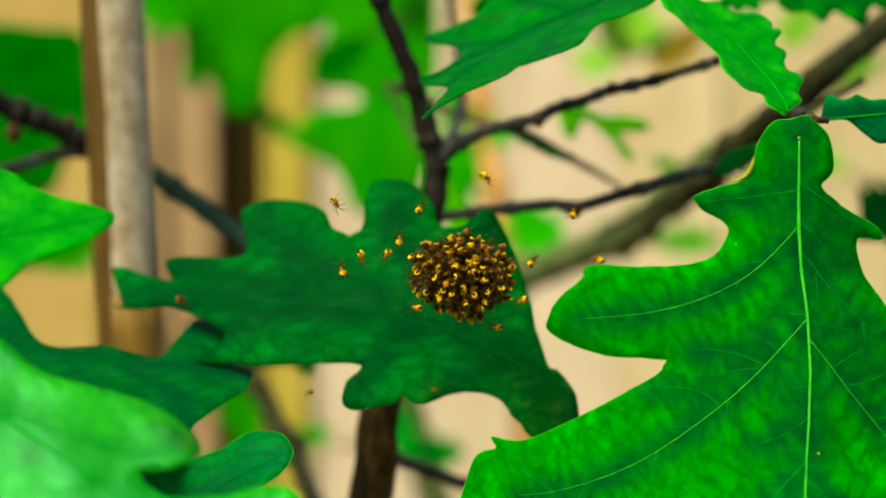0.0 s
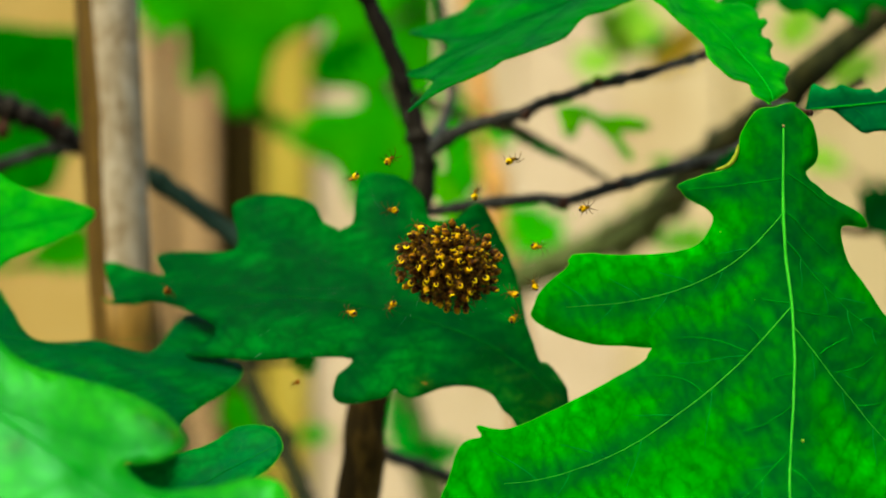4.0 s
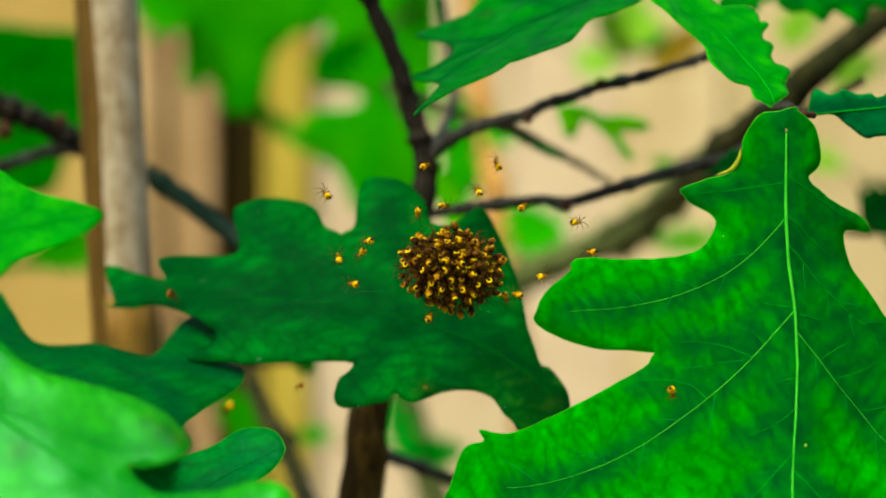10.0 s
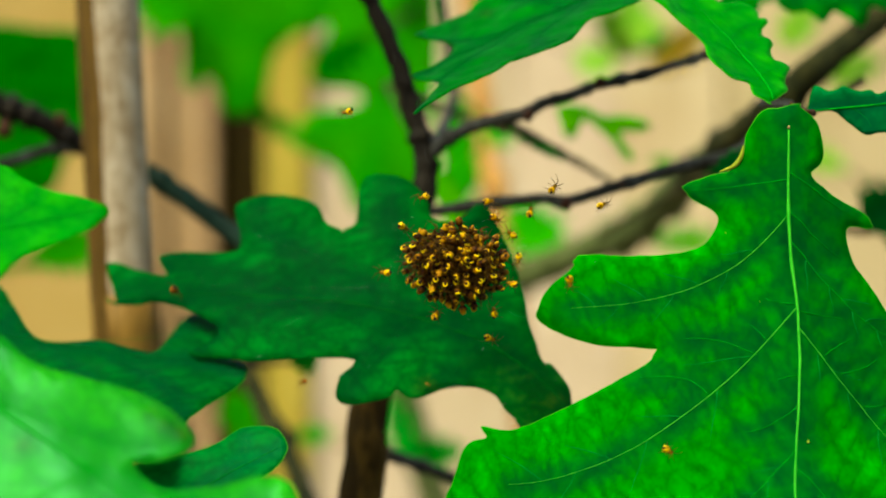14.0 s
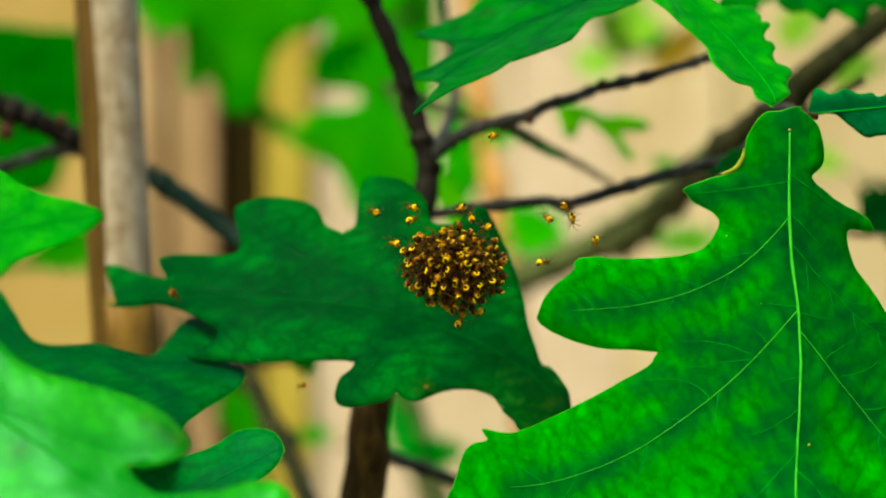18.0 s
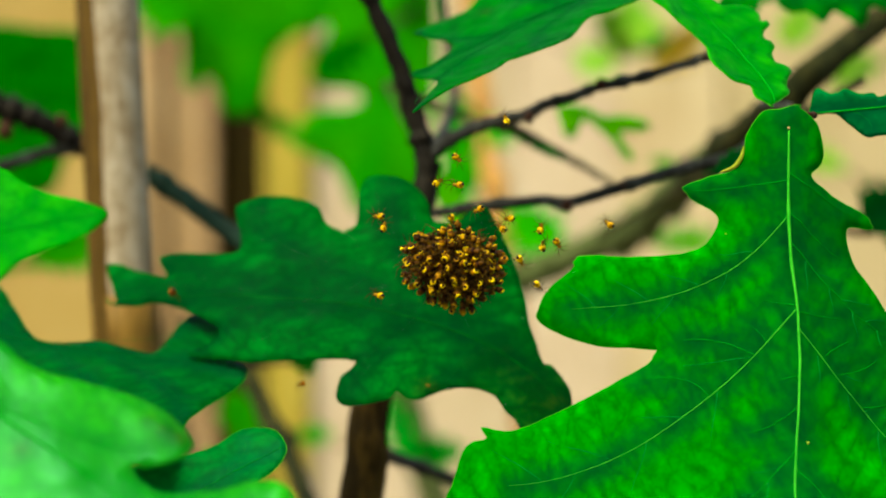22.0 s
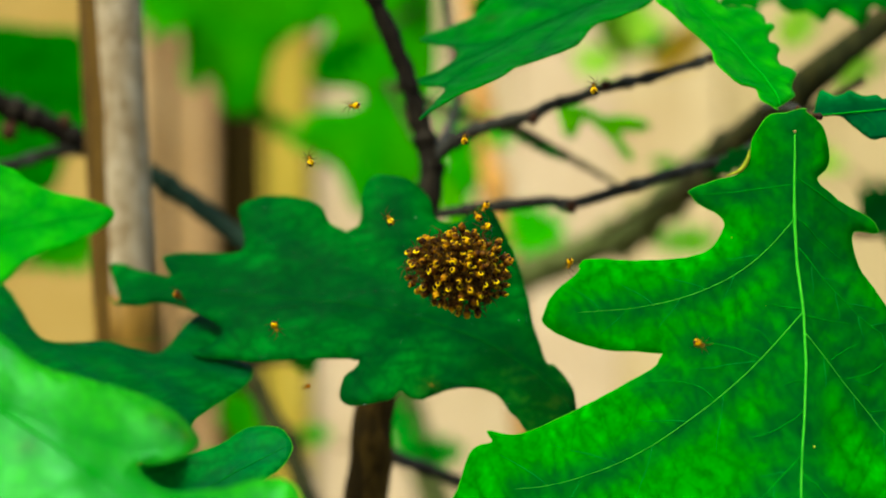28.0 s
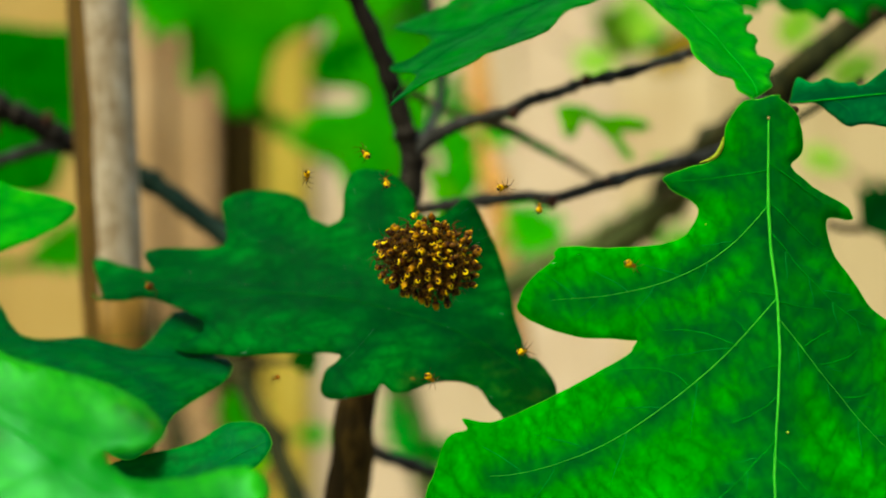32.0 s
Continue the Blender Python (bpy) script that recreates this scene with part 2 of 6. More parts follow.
# Amber of the huddled heads, darkened to stand for shade between the bodies.
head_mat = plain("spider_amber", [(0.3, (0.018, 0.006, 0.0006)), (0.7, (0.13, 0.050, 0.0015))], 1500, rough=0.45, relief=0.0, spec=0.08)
face_mat = plain("spider_pale_amber", [(0.3, (0.10, 0.045, 0.001)), (0.7, (0.34, 0.18, 0.006))], 1500, rough=0.5, relief=0.0, spec=0.06)
leg_mat = plain("spider_leg", [(0.42, (0.006, 0.0025, 0.0004)), (0.58, (0.065, 0.030, 0.001))], 1600, rough=0.5, relief=0.0, spec=0.05)
scar_mat = plain("scar", [(0.3, (0.05, 0.045, 0.004)), (0.7, (0.13, 0.075, 0.008))], 900, rough=0.8, relief=0.0, spec=0.05)
roll_mat = plain("leaf_underside", [(0.35, (0.12, 0.17, 0.006)), (0.65, (0.24, 0.26, 0.020))], 400, rough=0.6, relief=0.0, spec=0.03)
scar_pale = plain("scar_pale", [(0.3, (0.16, 0.11, 0.03)), (0.7, (0.34, 0.26, 0.10))], 900, rough=0.8, relief=0.0, spec=0.05)
speck_mat = plain("pale_speck", [(0.3, (0.10, 0.24, 0.010)), (0.7, (0.24, 0.34, 0.030))], 900, rough=0.7, relief=0.0, spec=0.05)
silk_mat = plain("silk", [(0.3, (0.65, 0.68, 0.70)), (0.7, (0.80, 0.82, 0.82))], 500, rough=0.3, relief=0.0)
soil_mat = plain("soil", [(0.3, (0.030, 0.020, 0.012)), (0.6, (0.075, 0.055, 0.035)), (0.8, (0.13, 0.10, 0.07))], 6, rough=0.95, relief=0.9, depth=0.02)


def board_material(name, stops):
    def build(nt, bsdf):
        vec = coords(nt, (1, 1, 0.06))
        grain = noise_of(nt, vec, 90, 6, 0.65)
        blotch = noise_of(nt, coords(nt), 7, 3)
        info = nt.nodes.new("ShaderNodeObjectInfo")
        col = ramp(nt, mixed(nt, 0.45, grain, blotch), stops)
        shade = ramp(nt, info.outputs["Random"], [(0.0, (1.0, 0.97, 0.80)), (0.5, (0.97, 0.95, 0.88)), (1.0, (1.04, 1.0, 0.99))])
        nt.links.new(mixed(nt, 1.0, col, shade, "MULTIPLY"), bsdf.inputs["Base Color"])
        bsdf.inputs["Roughness"].default_value = 0.85
        bsdf.inputs["Specular IOR Level"].default_value = 0.05
        bump(nt, bsdf, grain, 0.5, 0.002)
    return material(name, build)


pale_board = board_material("pale_board", [(0.3, (0.31, 0.222, 0.124)), (0.55, (0.43, 0.332, 0.220)), (0.75, (0.53, 0.424, 0.304))])
straw_board = board_material("straw_board", [(0.3, (0.265, 0.192, 0.086)), (0.55, (0.375, 0.288, 0.155)), (0.75, (0.46, 0.37, 0.22))])
tan_board = board_material("tan_board", [(0.3, (0.17, 0.096, 0.036)), (0.55, (0.29, 0.182, 0.088)), (0.75, (0.39, 0.272, 0.155))])
honey_board = board_material("honey_board", [(0.3, (0.20, 0.140, 0.014)), (0.55, (0.30, 0.225, 0.034)), (0.75, (0.39, 0.305, 0.068))])
gold_board = board_material("gold_board", [(0.3, (0.21, 0.128, 0.024)), (0.55, (0.32, 0.218, 0.066)), (0.75, (0.40, 0.292, 0.110))])
dark_gap = board_material("dark_gap_brown", [(0.3, (0.006, 0.004, 0.0004)), (0.6, (0.017, 0.011, 0.0012)), (0.8, (0.032, 0.021, 0.003))])


# ---- helpers for meshes ----
def part(name, bm, mat, parent=None, label="", smooth=True):
    """One mesh object out of a bmesh, under a thing or a part."""
    me = bpy.data.meshes.new(name)
    bm.to_mesh(me)
    bm.free()
    me.materials.append(mat)
    if smooth:
        me.polygons.foreach_set("use_smooth", [True] * len(me.polygons))
    ob = new(name, me)
    ob.parent = parent
    if label:
        ob["label"] = label
    return ob


def spline(points, steps, closed=False):
    """A Catmull-Rom curve through points."""
    pts = [Vector(p) for p in points]
    n = len(pts)
    out = []
    for i in range(n if closed else n - 1):
        p0 = pts[(i - 1) % n] if closed or i else pts[0] * 2 - pts[1]
        p1, p2 = pts[i], pts[(i + 1) % n]
        p3 = pts[(i + 2) % n] if closed or i + 2 < n else pts[-1] * 2 - pts[-2]
        for s in range(steps):
            u = s / steps
            out.append(0.5 * (2 * p1 + (p2 - p0) * u + (2 * p0 - 5 * p1 + 4 * p2 - p3) * u * u + (3 * p1 - p0 - 3 * p2 + p3) * u ** 3))
    if not closed:
        out.append(pts[-1])
    return out


def tube(bm, path, radii, sides=8, rough=0.0, freq=200.0, flat=1.0):
    """A tapered limb along path; rough makes its skin uneven."""
    rings = []
    up = Vector((0, 0, 1))
    for i, p in enumerate(path):
        d = (path[min(i + 1, len(path) - 1)] - path[max(i - 1, 0)]).normalized()
        a = d.cross(up if abs(d.z) < 0.9 else Vector((1, 0, 0))).normalized()
        b = d.cross(a)
        ring = []
        for k in range(sides):
            w = 2 * math.pi * k / sides
            off = a * math.cos(w) + b * math.sin(w) * flat
            r = radii[i]
            if rough:
                r *= 1 + rough * noise.noise((p + off * r) * freq)
            ring.append(bm.verts.new(p + off * r))
        rings.append(ring)
    for r0, r1 in zip(rings, rings[1:]):
        for k in range(sides):
            bm.faces.new((r0[k], r0[(k + 1) % sides], r1[(k + 1) % sides], r1[k]))
    bm.faces.new(rings[0][::-1])
    bm.faces.new(rings[-1])


def taper(n, r0, r1, power=1.0):
    return [r0 + (r1 - r0) * (i / (n - 1)) ** power for i in range(n)]


def ellipsoid(bm, centre, size, u=12, v=8):
    made = bmesh.ops.create_uvsphere(bm, u_segments=u, v_segments=v, radius=1.0)
    for vert in made["verts"]:
        vert.co = Vector(centre) + Vector((vert.co.x * size[0], vert.co.y * size[1], vert.co.z * size[2]))


def box(bm, x0, x1, y0, y1, z0, z1):
    v = [bm.verts.new((x, y, z)) for x in (x0, x1) for y in (y0, y1) for z in (z0, z1)]
    for f in ((0, 1, 3, 2), (4, 6, 7, 5), (0, 4, 5, 1), (2, 3, 7, 6), (0, 2, 6, 4), (1, 5, 7, 3)):
        bm.faces.new([v[i] for i in f])


def inside(pts, poly):
    """Which of pts (n, 2) lie in the polygon (m, 2)."""
    x, y = pts[:, 0:1], pts[:, 1:2]
    x0, y0 = poly[:, 0], poly[:, 1]
    x1, y1 = np.roll(x0, -1), np.roll(y0, -1)
    cross = (y0 > y) != (y1 > y)
    with np.errstate(divide="ignore", invalid="ignore"):
        at = (x1 - x0) * (y - y0) / (y1 - y0) + x0
    return (np.sum(cross & (x < at), axis=1) % 2) == 1


def oak_leaf(parent, mat, base, tip, side, left, right, veins, fold=0.05, curl=0.03, fine=42, vein=None, label="", ruffle=0.010, veinlets=True, bow=0.0, girth=1.0, margin=None, stains=(), foot=0.012, spine=()):
    """A lobed oak leaf. base, tip and side set its plane; left and right give lobe tips and bays in leaf lengths."""
    base, tip, side = Vector(base), Vector(tip), Vector(side)
    length = (tip - base).length
    ex = (tip - base) / length
    ey = (side - base) - ex * (side - base).dot(ex)
    ey.normalize()
    ez = ex.cross(ey)
    face = -1 if ez.y > 0 else 1
    rng = random.Random(len(left) * 31 + len(right))
    shift = Vector((rng.uniform(0, 50), rng.uniform(0, 50), 0))

    def lift(u, v):
        h = math.sqrt(v * v + 0.0004) * fold + curl * (u - 0.5) ** 2
        h += ruffle * noise.noise(Vector((u * 7, v * 7, 0)) + shift) + ruffle * 0.35 * noise.noise(Vector((u * 22, v * 22, 3)) + shift)
        return h * face * length

    def place(u, v, up=0.0):
        return Vector((u * length, v * length, lift(u, v) + up * face))

    def ridge(u):
        if spine:
            return float(np.interp(u, [p[0] for p in spine], [p[1] for p in spine]))
        return bow * math.sin(math.pi * max(0.0, u) ** 0.6)

    knots = [(0, 0, 0)] + [(u, v, 0) for u, v in left] + [(1, 0, 0)] + [(u, v, 0) for u, v in reversed(right)]
    edge = np.array([(p.x, p.y) for p in spline(knots, 5, True)])
    edge += np.array([[noise.noise(Vector((x * 40, y * 40, 7)) * 1.0 + shift) * 0.0022, noise.noise(Vector((x * 40, y * 40, 17)) + shift) * 0.0022] for x, y in edge])
    lo, hi = edge.min(0), edge.max(0)
    step = 1.0 / fine
    gx, gy = np.meshgrid(np.arange(lo[0], hi[0], step), np.arange(lo[1], hi[1], step))
    grid = np.stack([gx.ravel(), gy.ravel()], 1)
    grid[:, 0] += (np.round((grid[:, 1] - lo[1]) / step) % 2) * step * 0.5
    grid = grid[inside(grid, edge)]
    near = np.min(np.hypot(grid[:, None, 0] - edge[None, :, 0], grid[:, None, 1] - edge[None, :, 1]), axis=1)
    grid = np.concatenate([grid[(near > step * 0.45) & (np.abs(grid[:, 1]) > step * 0.3)], np.stack([np.arange(0.02, 0.98, step * 0.7), np.zeros(len(np.arange(0.02, 0.98, step * 0.7)))], 1)])
    n = len(edge)
    verts2 = [Vector(p) for p in edge] + [Vector(p) for p in grid]
    tri = geometry.delaunay_2d_cdt(verts2, [(i, (i + 1) % n) for i in range(n)], [], 1, 1e-6)
    bm = bmesh.new()
    thick = 0.00022
    top = [bm.verts.new(place(p.x, p.y, thick / 2)) for p in tri[0]]
    low = [bm.verts.new(place(p.x, p.y, -thick / 2)) for p in tri[0]]
    count = {}
    for f in tri[2]:
        bm.faces.new([top[i] for i in f])
        bm.faces.new([low[i] for i in reversed(f)])
        for a, b in zip(f, f[1:] + f[:1]):
            count[(a, b)] = 1
    for a, b in count:
        if (b, a) not in count:
            bm.faces.new((top[b], top[a], low[a], low[b]))
    bmesh.ops.recalc_face_normals(bm, faces=bm.faces)
    ribs = [[(w, ridge(w)) for w in np.linspace(0, 0.97, 60)]]
    # a rib is given by its foot, its end and how early it bends out
    veins = [(*q, 2.3)[:5] for q in veins]
    for a, b, c, d, turn in veins:
        ribs.append([(a + (c - a) * (1 - (1 - w) ** turn), b + (d - b) * w) for w in np.linspace(0, 0.97, 30)])
    ob = part("leaf", bm, mat, parent, label)
    at = np.zeros(len(ob.data.vertices) * 3)
    ob.data.vertices.foreach_get("co", at)
    at = at.reshape(-1, 3)[:, :2] / length
    zone = np.zeros(len(at))
    for k, rib in enumerate(ribs):
        q = np.array(rib)
        gap = np.min(np.hypot(at[:, None, 0] - q[None, :, 0], at[:, None, 1] - q[None, :, 1]), axis=1)
        zone = np.maximum(zone, np.exp(-((gap / (0.036 if k else 0.046)) ** 2)))
    marks = np.zeros(len(at))
    for u, v, r, s in stains:
        marks = np.maximum(marks, s * np.exp(-((at[:, 0] - u) ** 2 + (at[:, 1] - v) ** 2) / (r * r)))
    ob.data.attributes.new("stain", "FLOAT", "POINT").data.foreach_set("value", marks)
    ob.data.attributes.new("rib_zone", "FLOAT", "POINT").data.foreach_set("value", zone)
    ob.matrix_basis = Matrix.Translation(-parent.location) @ Matrix.Translation(base) @ Matrix((ex, ey, ez)).transposed().to_4x4()
    if margin:
        # the pale rolled margin of the blade
        bm = bmesh.new()
        rim = [place(x, y) for x, y in edge]
        tube(bm, rim + rim[:1], [0.00011] * (len(rim) + 1), 5)
        part("leaf_margin", bm, margin, ob)
    vm = vein or (vein_dim if mat in (leaf_dark, leaf_deep, leaf_soft) else vein_mat)
    bm = bmesh.new()
    path = [place(u, ridge(u) + 0.0016 * math.sin(u * 9), thick * 0.9) for u in np.linspace(foot, 0.985, 44)]
    widths = taper(44, 0.0046 * length * girth, 0.0009 * length)
    tube(bm, path, [r * min(1.0, 0.45 + 0.09 * i) for i, r in enumerate(widths)], 8, 0.15, 900)
    part("midrib", bm, vm, ob)
    for a, b, c, d, turn in veins:
        b = ridge(a) if abs(b) < 0.035 and not bow else b
        # a rib leaves the midrib at a steep angle and bends out to its lobe
        path = []
        for w in np.linspace(0, 1, 26):
            u = a + (c - a) * (1 - (1 - w) ** turn)
            v = b + (d - b) * w + 0.0010 * math.sin(w * 17 + a * 40)
            path.append(place(u, v, thick * 0.75))
        reach = math.hypot(c - a, d - b)
        bm = bmesh.new()
        tube(bm, path, taper(26, 0.00125 * length * (0.78 + reach * 0.75) * girth, 0.00045 * length), 6, 0.2, 900)
        part("vein", bm, vm if reach > 0.3 or vm == vein_dim else vein_soft, ob)
        if not veinlets or reach < 0.22:
            continue
        # side veinlets that leave the rib on alternate sides
        for k in range(4, 23, 3):
            s = 1 if (k // 3) % 2 else -1
            p = path[k]
            run = (path[k + 1] - path[k - 1]).normalized()
            way = (run * 0.72 + Vector((-run.y, run.x, 0)) * s * 0.70).normalized()
            ln = reach * rng.uniform(0.12, 0.24)
            twig = []
            for w in np.linspace(0, 1, 9):
                u = p.x / length + way.x * ln * w + 0.0022 * math.sin(w * 5 + k) * way.y
                v = p.y / length + way.y * ln * w + 0.0022 * math.sin(w * 5 + k) * -way.x
                twig.append((u, v))
            ok = inside(np.array(twig), edge)
            twig = [t for t, good in zip(twig, ok) if good]
            if len(twig) > 4:
                bm = bmesh.new()
                tube(bm, [place(u, v, thick * 0.5) for u, v in twig], taper(len(twig), 0.0008 * length, 0.0003 * length), 5)
                part("veinlet", bm, vein_dim if vm == vein_dim else vein_fine, ob)
    return ob


def limb(parent, name, mat, points, r0, r1, label="", knobs=4, sides=14, bumpy=0.22, seed=1):
    """A woody limb through points, with uneven bark and swollen nodes."""
    rng = random.Random(seed)
    path = spline(points, 16)
    n = len(path)
    radii = taper(n, r0, r1)
    for _ in range(knobs):
        at, wide = rng.uniform(0.08, 0.95) * n, rng.uniform(1.2, 2.2)
        radii = [r * (1 + 0.35 * math.exp(-((i - at) / wide) ** 2)) for i, r in enumerate(radii)]
    bm = bmesh.new()
    tube(bm, [p - parent.location for p in path], radii, sides, bumpy, 0.9 / max(r0, 0.001))
    return part(name, bm, mat, parent, label)


# ---- the ground ----
bm = bmesh.new()
size, cells = 400.0, 60
grid_v = [[bm.verts.new((size * (i / cells - 0.5) ** 3 * 4, size * (j / cells - 0.5) ** 3 * 4 + 1, 0.012 * noise.noise(Vector((i * 0.9, j * 0.9, 0))) - 0.012)) for j in range(cells + 1)] for i in range(cells + 1)]
for i in range(cells):
    for j in range(cells):
        bm.faces.new((grid_v[i][j], grid_v[i + 1][j], grid_v[i + 1][j + 1], grid_v[i][j + 1]))
ground = tagged(part("ground", bm, soil_mat), "dark bare garden soil under the sapling", "ground", kind="structure")

# ---- the young oak in the foreground ----
LEAF = {}
sapling = tagged(new("oak_sapling"), "young oak sapling with knobbly dark twigs and lobed green leaves", "sapling")
sapling.location = (-0.026, 0.342, 0.0)
limb(sapling, 'trunk', bark_warm, [(-0.0270, 0.3420, -0.0200), (-0.0300, 0.3400, 0.4000), (-0.0310, 0.3360, 0.8000), (-0.0300, 0.3320, 1.0200), (-0.0260, 0.3300, 1.1000), (-0.0162, 0.3300, 1.1516), (-0.0150, 0.3320, 1.1666), (-0.0108, 0.3360, 1.1829), (-0.0083, 0.3370, 1.1915)], 0.00688, 0.00289, 'brown upright trunk of the young oak', 0, seed=3)
limb(sapling, 'branch', bark_dark, [(-0.0094, 0.3360, 1.1875), (-0.0069, 0.3370, 1.1967), (-0.0049, 0.3380, 1.2059), (-0.0031, 0.3380, 1.2180)], 0.00322, 0.00266, 'dark upper trunk below the fork', 2, seed=31)
limb(sapling, 'branch', bark_dark, [(-0.0031, 0.3380, 1.2163), (-0.0057, 0.3380, 1.2261), (-0.0096, 0.3360, 1.2386), (-0.0147, 0.3340, 1.2503), (-0.0180, 0.3320, 1.2603), (-0.0208, 0.3300, 1.2723)], 0.00231, 0.00147, 'dark upright branch above the fork', 5, seed=2)
limb(sapling, 'twig', bark, [(-0.0031, 0.3380, 1.2186), (0.0018, 0.3360, 1.2225), (0.0078, 0.3340, 1.2250), (0.0166, 0.3320, 1.2270), (0.0201, 0.3300, 1.2288), (0.0254, 0.3290, 1.2302), (0.0309, 0.3280, 1.2322), (0.0397, 0.3260, 1.2341), (0.0505, 0.3240, 1.2374), (0.0528, 0.3230, 1.2387)], 0.00144, 0.00082, 'thin knobbly twig with swollen nodes', 7, seed=5)
limb(sapling, 'twig', bark, [(-0.0045, 0.3380, 1.2070), (0.0018, 0.3360, 1.2079), (0.0089, 0.3340, 1.2088), (0.0199, 0.3310, 1.2098), (0.0246, 0.3300, 1.2092), (0.0356, 0.3300, 1.2124), (0.0472, 0.3320, 1.2160), (0.0572, 0.3340, 1.2184), (0.0644, 0.3360, 1.2217)], 0.00104, 0.00126, 'thin knobbly twig with swollen nodes', 6, seed=8)
limb(sapling, 'branch', bark_slope, [(0.0729, 0.5200, 1.2179), (0.0753, 0.4600, 1.2248), (0.0776, 0.4300, 1.2290), (0.0821, 0.4100, 1.2350), (0.0895, 0.4000, 1.2424), (0.0965, 0.4000, 1.2484), (0.1102, 0.4000, 1.2586), (0.1389, 0.4000, 1.2753)], 0.0051, 0.0031, 'thick dark slanting branch', 4, seed=9)
limb(sapling, 'twig', bark, [(-0.0026, 0.3420, 1.2194), (0.0008, 0.3700, 1.2286), (0.0024, 0.3850, 1.2363), (0.0015, 0.3900, 1.2461), (-0.0001, 0.3900, 1.2561), (-0.0012, 0.3900, 1.2668)], 0.00117, 0.00093, 'thin brown upright twig', 3, seed=11)
limb(sapling, 'twig', bark_green, [(0.0115, 0.3500, 1.2270), (0.0185, 0.3700, 1.2257), (0.0271, 0.3850, 1.2222), (0.0341, 0.3900, 1.2188), (0.0401, 0.3900, 1.2151)], 0.00108, 0.00067, 'thin greenish side twig', 2, seed=12)
limb(sapling, 'branch', bark_dark, [(-0.1194, 0.3700, 1.2419), (-0.1082, 0.3750, 1.2360), (-0.0992, 0.3800, 1.2318), (-0.0926, 0.3820, 1.2291), (-0.0865, 0.3840, 1.2256), (-0.0810, 0.3860, 1.2223), (-0.0753, 0.3870, 1.2200)], 0.00253, 0.00238, 'dark knobbly branch end beside the cane', 7, seed=14)
limb(sapling, 'branch', bark_teal, [(-0.0766, 0.3870, 1.2204), (-0.0688, 0.3880, 1.2171), (-0.0583, 0.3840, 1.2104), (-0.0477, 0.3780, 1.2027), (-0.0329, 0.3650, 1.1951), (-0.0170, 0.3450, 1.1860), (-0.0109, 0.3380, 1.1816)], 0.00235, 0.00235, 'smooth green-black branch behind the cane', 1, seed=21)
limb(sapling, 'twig', bark, [(-0.0823, 0.3860, 1.2232), (-0.0885, 0.3840, 1.2232), (-0.0945, 0.3820, 1.2215), (-0.1018, 0.3800, 1.2187), (-0.1107, 0.3750, 1.2142)], 0.00172, 0.00128, 'thin dark side twig', 3, seed=15)
limb(sapling, 'twig', bark_slope, [(-0.0776, 0.5000, 1.1780), (-0.0589, 0.4900, 1.1633), (-0.0512, 0.4800, 1.1518), (-0.0431, 0.4600, 1.1420), (-0.0351, 0.4300, 1.1340), (-0.0233, 0.3700, 1.1293), (-0.0185, 0.3400, 1.1257)], 0.00342, 0.00232, 'thin dark rising twig', 3, seed=16)
limb(sapling, 'twig', bark, [(-0.0132, 0.3450, 1.1577), (-0.0116, 0.3600, 1.1548), (-0.0056, 0.3700, 1.1513), (0.0027, 0.3750, 1.1476), (0.0125, 0.3800, 1.1440)], 0.00165, 0.00117, 'thin dark low twig', 3, seed=17)
limb(sapling, 'twig', bark, [(0.0644, 0.3360, 1.2217), (0.0606, 0.3000, 1.2225), (0.0575, 0.2720, 1.2228), (0.0591, 0.2700, 1.2219)], 0.00126, 0.00046, 'short twig end that bears the leaves', 2, seed=18)
limb(sapling, 'twig', bark, [(0.0690, 0.3600, 1.2315), (0.0663, 0.3200, 1.2275), (0.0581, 0.2750, 1.2232)], 0.00098, 0.00052, 'short twig that bears the leaves', 2, seed=19)
limb(sapling, 'bud', bud_mat, [(0.0564, 0.2660, 1.2221), (0.0568, 0.2640, 1.2217), (0.0575, 0.2630, 1.2214), (0.0586, 0.2640, 1.2214), (0.0597, 0.2660, 1.2215)], 0.00068, 0.00041, 'reddish brown bud between the leaf stalks', 1, seed=23)
limb(sapling, 'twig', bark_warm, [(0.0960, 0.4000, 1.2051), (0.1031, 0.4100, 1.2041), (0.1170, 0.4300, 1.2057), (0.1504, 0.4700, 1.2146), (0.1736, 0.5000, 1.2241)], 0.00089, 0.00154, 'short brown twig behind the leaf', 1, seed=27)
for at, size in [((0.0169, 0.3280, 1.2261), 0.00112), ((0.0310, 0.3260, 1.2325), 0.00106), ((0.0244, 0.3270, 1.2086), 0.00122), ((-0.0873, 0.3780, 1.2293), 0.00135), ((-0.0995, 0.3750, 1.2268), 0.00183), ((0.0507, 0.3200, 1.2375), 0.00052), ((0.0352, 0.3260, 1.2126), 0.00053), ((0.0447, 0.3220, 1.2353), 0.00047), ((0.0560, 0.2660, 1.2228), 0.00043)]:
    bm = bmesh.new()
    ellipsoid(bm, Vector(at) - sapling.location, (size, size, size * 1.25), 10, 7)
    part("bud", bm, bud_mat, sapling, "small reddish brown bud")
